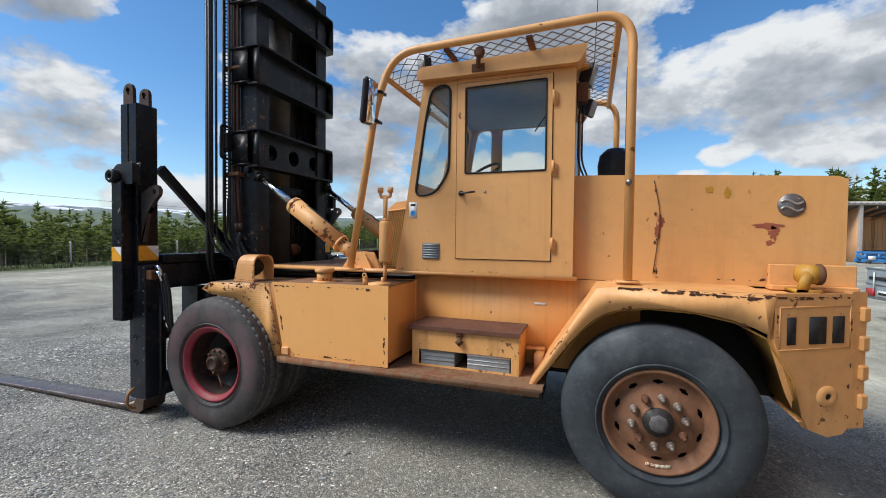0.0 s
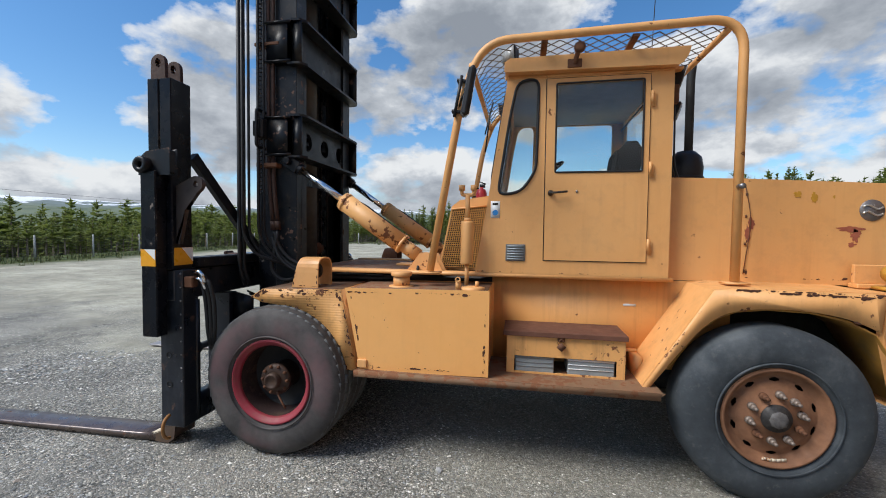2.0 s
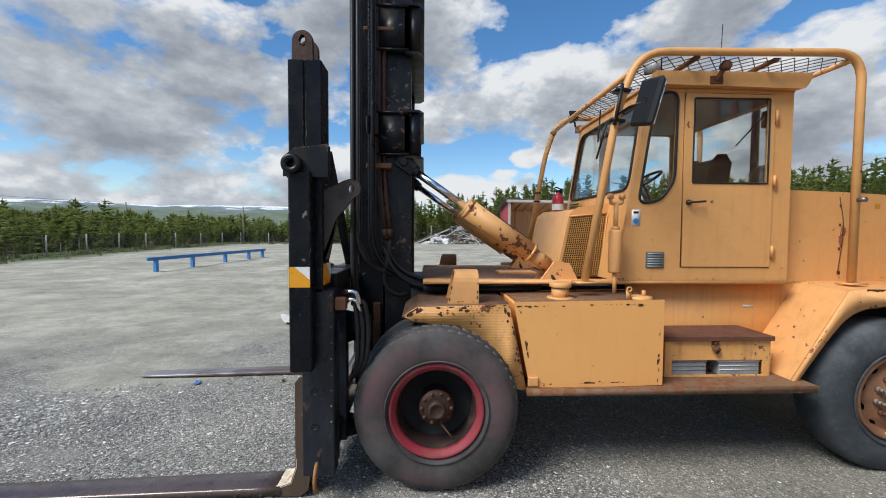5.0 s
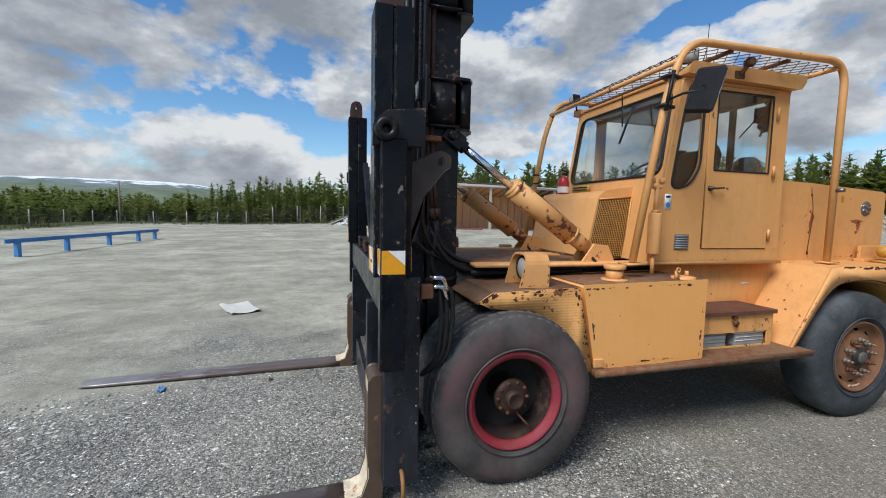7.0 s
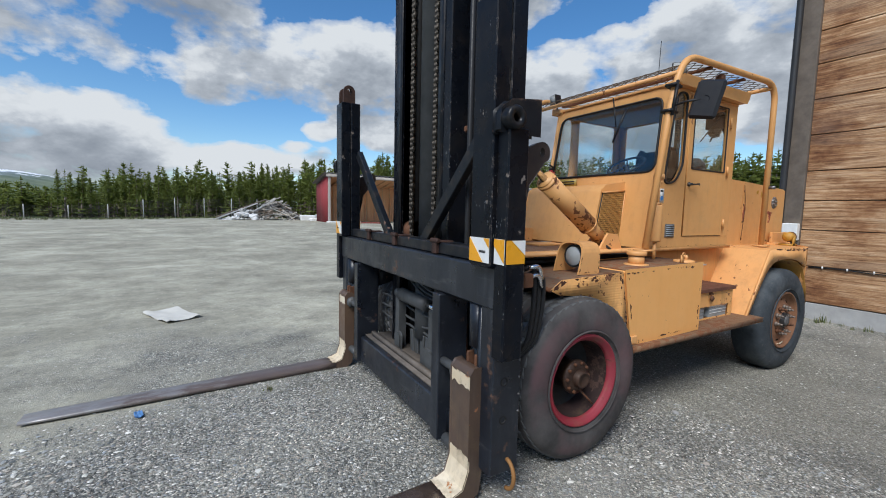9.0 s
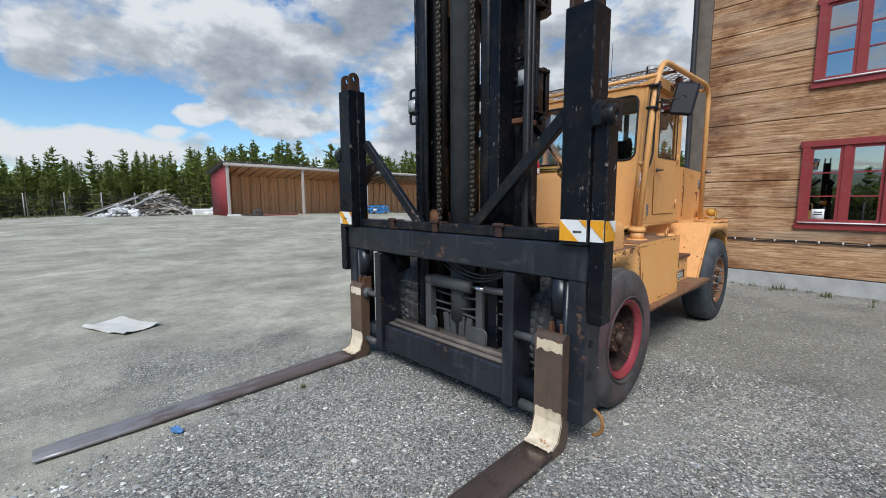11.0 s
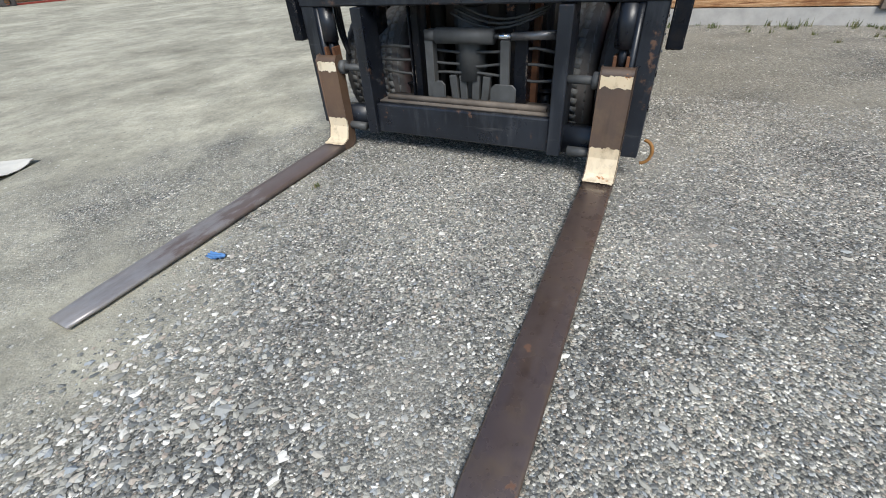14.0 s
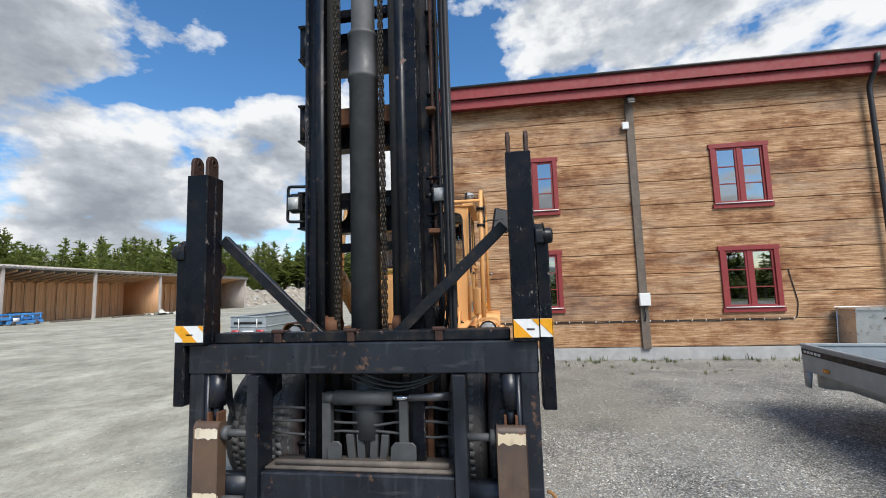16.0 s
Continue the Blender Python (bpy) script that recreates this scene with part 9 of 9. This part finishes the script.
def trailer():
    """Galvanised box trailer whose corner comes into view beside the house."""
    t = thing("box_trailer", (-2.4, -1.8, 0), "grey galvanised car trailer with low sides", "trailer")
    x0, x1, y0, y1, zb, zt = 0.0, 3.3, 0.0, 1.7, 0.60, 0.90
    turn = pose(-0.90, -1.0, 0, 0, 0, 174) @ Matrix.Identity(4)

    def tp(name, b, mat, label="", bevel=0.0, parent=None):
        for v in b.verts:
            v.co = turn @ v.co
        return part(name, b, mat, parent or t, label, bevel)
    for r in ((x0, x1, y1 - 0.03, y1), (x0, x1, y0, y0 + 0.03), (x0, x0 + 0.03, y0 + 0.03, y1 - 0.03), (x1 - 0.03, x1, y0 + 0.03, y1 - 0.03)):
        b = B()
        box(b, r[0], r[1], r[2], r[3], zb, zt)
        s = tp("side_panel", b, GALV, "grey metal side panel", 0.004)
        b = B()
        box(b, r[0] - 0.012, r[1] + 0.012, r[2] - 0.012, r[3] + 0.012, zt, zt + 0.035)
        tp("top_rail", b, GALV, "", 0.006, s)
    b = B()
    box(b, x0 + 0.03, x1 - 0.03, y0 + 0.03, y1 - 0.03, zb, zb + 0.02)
    tp("floor_sheet", b, plain("pale_trailer_floor", (0.42, 0.46, 0.47), 0.7, 0.0, 0.3, 5, 0.1), "pale trailer floor")
    b = B()
    prism(b, [(x0 + 0.02, zb), (x1, zb), (x1, zb - 0.12), (x0 + 0.6, zb - 0.12), (x0 + 0.15, zb - 0.2), (x0 + 0.02, zb - 0.2)], "y", y0 + 0.13, y0 + 0.19)
    tp("frame_rail", b, GALV)
    b = B()
    prism(b, [(x0 + 0.02, zb), (x1, zb), (x1, zb - 0.12), (x0 + 0.02, zb - 0.12)], "y", y1 - 0.12, y1 - 0.06)
    tp("frame_rail", b, GALV)
    b = B()
    box(b, x0 + 0.42, x0 + 0.52, y0 - 0.014, y0 - 0.001, zb + 0.05, zb + 0.09)
    tp("side_marker", b, AMBER, "amber side marker")
    b = B()
    box(b, x0 + 0.01, x1, y0 - 0.004, y0 - 0.0005, zb + 0.205, zb + 0.275)
    tp("side_stripe", b, LETTER, "black stripe along the side")
    b = B()
    for i in range(5):
        box(b, x0 + 0.06 + 0.07 * i, x0 + 0.11 + 0.07 * i, y0 - 0.007, y0 - 0.0045, zb + 0.225, zb + 0.255)
    tp("print_bars", b, WHITE, "row of white print bars")
    for yy in (y0 + 0.1, y1 - 0.3):
        b = B()
        lathe(b, [(0.18, yy), (0.27, yy + 0.01), (0.30, yy + 0.05), (0.30, yy + 0.15), (0.27, yy + 0.19), (0.18, yy + 0.2)], (2.15, 0, 0.3), 28)
        w = tp("wheel", b, RUBBER)
        b = B()
        lathe(b, [(0.18, yy + 0.19), (0.12, yy + 0.16), (0.0, yy + 0.17)], (2.15, 0, 0.3), 24)
        tp("hub", b, ALU, "", 0, w)
    b = B()
    prism(b, [(x0, zb), (x0 + 0.16, zb), (x0 + 0.10, zb - 0.2), (x0, zb - 0.2)], "y", y0, y0 + 0.02)
    tp("corner_plate", b, GALV)


trailer()


def alu_box():
    t = thing("aluminium_box", (3.9, -5.7, -0.15), "upright brushed aluminium cabinet against the house wall", "cabinet")
    b = B()
    prism(b, [(-6.5, -0.15), (-5.05, -0.15), (-5.12, 1.02), (-6.5, 1.02)], "x", 3.75, 4.3)
    part("body", b, ALU, t, "", 0.012)
    b = B()
    prism(b, [(-6.55, 1.02), (-5.08, 1.02), (-5.10, 1.06), (-6.55, 1.06)], "x", 3.70, 4.32)
    part("lid", b, ALU, t, "", 0.006)
    b = B()
    box(b, 3.735, 3.749, -5.86, -5.66, 0.80, 0.84)
    part("latch", b, PLASTIC, t)


alu_box()


def flat_trailer():
    t = thing("car_trailer", (6.0, 10.6, 0), "grey metal trailer with red tail lamps, parked behind the truck", "trailer")
    x0, x1, y0, y1 = 5.6, 9.2, 10.28, 11.5
    zb, zt = 0.56, 1.08
    for r in ((x0, x0 + 0.04, y0, y1), (x1 - 0.04, x1, y0, y1), (x0 + 0.04, x1 - 0.04, y0, y0 + 0.04), (x0 + 0.04, x1 - 0.04, y1 - 0.04, y1)):
        b = B()
        box(b, *r, zb, zt)
        s = part("side_panel", b, GALV, t, "", 0.005)
        b = B()
        box(b, r[0] - 0.015, r[1] + 0.015, r[2] - 0.015, r[3] + 0.015, zb + 0.2, zb + 0.235)
        box(b, r[0] - 0.015, r[1] + 0.015, r[2] - 0.015, r[3] + 0.015, zt, zt + 0.03)
        part("panel_rib", b, GALV, s)
    b = B()
    box(b, x0, x1, y0, y1, zb - 0.1, zb)
    part("bed", b, GALV, t)
    b = B()
    box(b, x0 - 0.02, x0 - 0.016, y0 + 0.12, y1 - 0.12, zb + 0.30, zb + 0.37)
    part("dark_band", b, LETTER, t)
    for y in (y0 + 0.28, y1 - 0.31):
        b = B()
        box(b, x0 - 0.034, x0 - 0.0205, y, y + 0.03, zb + 0.08, zb + 0.46)
        part("tailgate_strap", b, WHITE, t, "white tailgate strap")
    for y in (y0 + 0.06, y1 - 0.30):
        b = B()
        box(b, x0 - 0.04, x0, y, y + 0.24, zb - 0.04, zb + 0.11)
        part("tail_lamp", b, RED, t, "red tail lamp")
    b = B()
    box(b, x0 - 0.03, x0, 10.70, 11.08, zb - 0.03, zb + 0.09)
    pl = part("plate", b, WHITE, t, "white plate with a dark bar")
    b = B()
    box(b, x0 - 0.034, x0 - 0.03, 10.74, 11.04, zb + 0.005, zb + 0.055)
    part("plate_bar", b, LETTER, pl)
    for y in (y0 + 0.05, y1 - 0.25):
        b = B()
        lathe(b, [(0.0, y), (0.27, y + 0.01), (0.30, y + 0.05), (0.30, y + 0.15), (0.27, y + 0.19), (0.0, y + 0.2)], (7.4, 0, 0.3), 24)
        part("wheel", b, RUBBER, t)


flat_trailer()


def blue_lift():
    t = thing("blue_machine", (20.0, 37.2, SHED_Z), "low blue machine frame parked before the shed", "machine")
    z = SHED_Z
    for y in (36.6, 37.5):
        b = B()
        box(b, 18.85, 21.15, y, y + 0.16, z + 0.12, z + 0.34)
        part("chassis_beam", b, BLUE_STEEL, t, "", 0.02)
        b = B()
        box(b, 18.95, 21.05, y + 0.02, y + 0.12, z + 0.72, z + 0.86)
        part("top_beam", b, BLUE_STEEL, t, "", 0.02)
        for x in (18.98, 19.7, 20.4, 20.9):
            b = B()
            box(b, x, x + 0.12, y + 0.03, y + 0.11, z + 0.34, z + 0.72)
            part("upright", b, BLUE_STEEL, t)
    b = B()
    box(b, 18.95, 21.05, 36.72, 37.54, z + 0.40, z + 0.62)
    part("body", b, BLUE_STEEL, t, "", 0.03)
    b = B()
    box(b, 19.15, 19.55, 36.56, 36.598, z + 0.3, z + 0.55)
    part("white_panel", b, WHITE, t, "pale panel on the front")
    b = B()
    box(b, 19.3, 20.5, 36.8, 37.4, z + 0.87, z + 0.95)
    part("dark_cover", b, PLASTIC, t, "", 0.02)
    for x in (19.2, 20.7):
        for y in (36.56, 37.62):
            b = B()
            lathe(b, [(0.0, y), (0.14, y), (0.16, y + 0.02), (0.16, y + 0.1), (0.14, y + 0.12), (0.0, y + 0.12)], (x, 0, z + 0.15), 16)
            part("wheel", b, RUBBER, t)
    t.location.x -= 1.3


blue_lift()


# ---- on the house wall ----
def wall_things():
    x = HX - 0.09
    t = thing("wall_lamp", (x, -0.8, 6.5), "grey floodlight on the upright board under the eaves", "lamp")
    b = B()
    obox(b, (x - 0.14, -0.8, 6.58), (0.10, 0.20, 0.26), (0, 30, 0))
    part("housing", b, PIPE_GREY, t, "", 0.02)
    b = B()
    obox(b, (x - 0.19, -0.8, 6.55), (0.012, 0.16, 0.20), (0, 30, 0))
    part("lens", b, LENS, t)
    b = B()
    tube(b, [(x, -0.8, 6.66), (x - 0.12, -0.8, 6.66)], 0.02, 8)
    part("arm", b, PIPE_GREY, t)
    b = B()
    box(b, x - 0.06, x + 0.01, -0.74, -0.58, 5.83, 6.02)
    solo("junction_box", b, WHITE, "small white junction box high on the wall", "junction box", bevel=0.008)
    b = B()
    box(b, x - 0.10, x + 0.005, -0.93, -0.67, 1.20, 1.52)
    solo("meter_box", b, WHITE, "white plastic electric box on the upright board", "electric box", bevel=0.012)
    b = B()
    box(b, HX - 0.20, HX - 0.077, 4.06, 4.30, 1.27, 1.58)
    solo("corner_box", b, WHITE, "white plastic cable box on the house corner board", "electric box", bevel=0.012)
    b = B()
    tube(b, rounded([(x - 0.03, -0.8, 1.2), (x - 0.03, -0.8, 0.9), (x - 0.02, -0.78, 0.82)], 0.05), 0.018, 8)
    solo("box_cable", b, PLASTIC, "black cable below the white electric box", "cable")
    s = thing("string_lights", (HX - 0.03, 0, 0.8), "black cable with small white lamps strung along the wall", "string lights")
    b = B()
    pts = [(HX - 0.03, 3.9 - 0.4 * i, 0.80 + 0.012 * math.sin(i * 1.9)) for i in range(21)]
    tube(b, rounded([*pts, (HX - 0.03, -4.30, 0.82), (HX - 0.03, -4.36, 1.2), (HX - 0.03, -4.22, 2.0)], 0.08, 3), 0.011, 6)
    part("cable", b, PLASTIC, s)
    for i in range(25):
        y = 3.7 - 0.33 * i
        b = B()
        cyl(b, (HX - 0.04, y, 0.79), (HX - 0.055, y, 0.83), 0.013, 8)
        part("lamp", b, WHITE, s)
    b = B()
    box(b, HX - 0.012, HX - 0.008, 2.02, 2.20, 1.22, 1.44)
    n = solo("window_notice", b, WHITE, "white paper notice inside the window pane", "notice")
    for z in (1.37, 1.33):
        b = B()
        box(b, HX - 0.0135, HX - 0.012, 2.05, 2.17, z, z + 0.022)
        q = part("print_bar", b, LETTER, None)
        q.parent = n


wall_things()


def weeds():
    rng = random.Random(9)
    V, F = [], []

    def tuft(x, y, h, n):
        z = ground_z(x, y)
        for _ in range(n):
            a, r = rng.uniform(0, 6.28), rng.uniform(0.2, 0.8) * h
            bx, by = x + rng.gauss(0, 0.25 * h), y + rng.gauss(0, 0.25 * h)
            hh = h * rng.uniform(0.4, 1.0)
            w = 0.006 + 0.03 * h
            i = len(V)
            V.extend([(bx - w * math.sin(a), by + w * math.cos(a), z - 0.01), (bx + w * math.sin(a), by - w * math.cos(a), z - 0.01), (bx + r * 0.5 * math.cos(a), by + r * 0.5 * math.sin(a), z + hh)])
            F.append((i, i + 1, i + 2))
    for _ in range(60):
        y = rng.uniform(-6, 4.4)
        tuft(HX - rng.uniform(0.05, 0.5), y, rng.uniform(0.05, 0.2), 14)
    for _ in range(14):
        tuft(rng.uniform(1.5, 4.0), rng.uniform(-4, 2), rng.uniform(0.05, 0.12), 12)
    for _ in range(500):
        t = rng.random()
        if t < 0.55:
            tuft(-25 + rng.gauss(0, 1.0), rng.uniform(2, 40), rng.uniform(0.2, 0.5), 10)
        else:
            x = rng.uniform(-23, 4)
            tuft(x, 47.5 + (x + 20) * 0.22 + rng.gauss(0, 0.8), rng.uniform(0.15, 0.45), 10)
    tuft(-4.65, 4.72, 0.05, 20)
    k = Mat("weed_green", 0.8)
    k.set(k.ramp(k.island(), (0.0, (0.05, 0.075, 0.02)), (0.6, (0.11, 0.13, 0.04)), (1.0, (0.2, 0.17, 0.09))), 0.8)
    tagged(new("weeds", data_mesh("weeds", V, F, k.m)), "sparse weeds and dry grass tufts along edges", "grass", kind="stuff")


weeds()
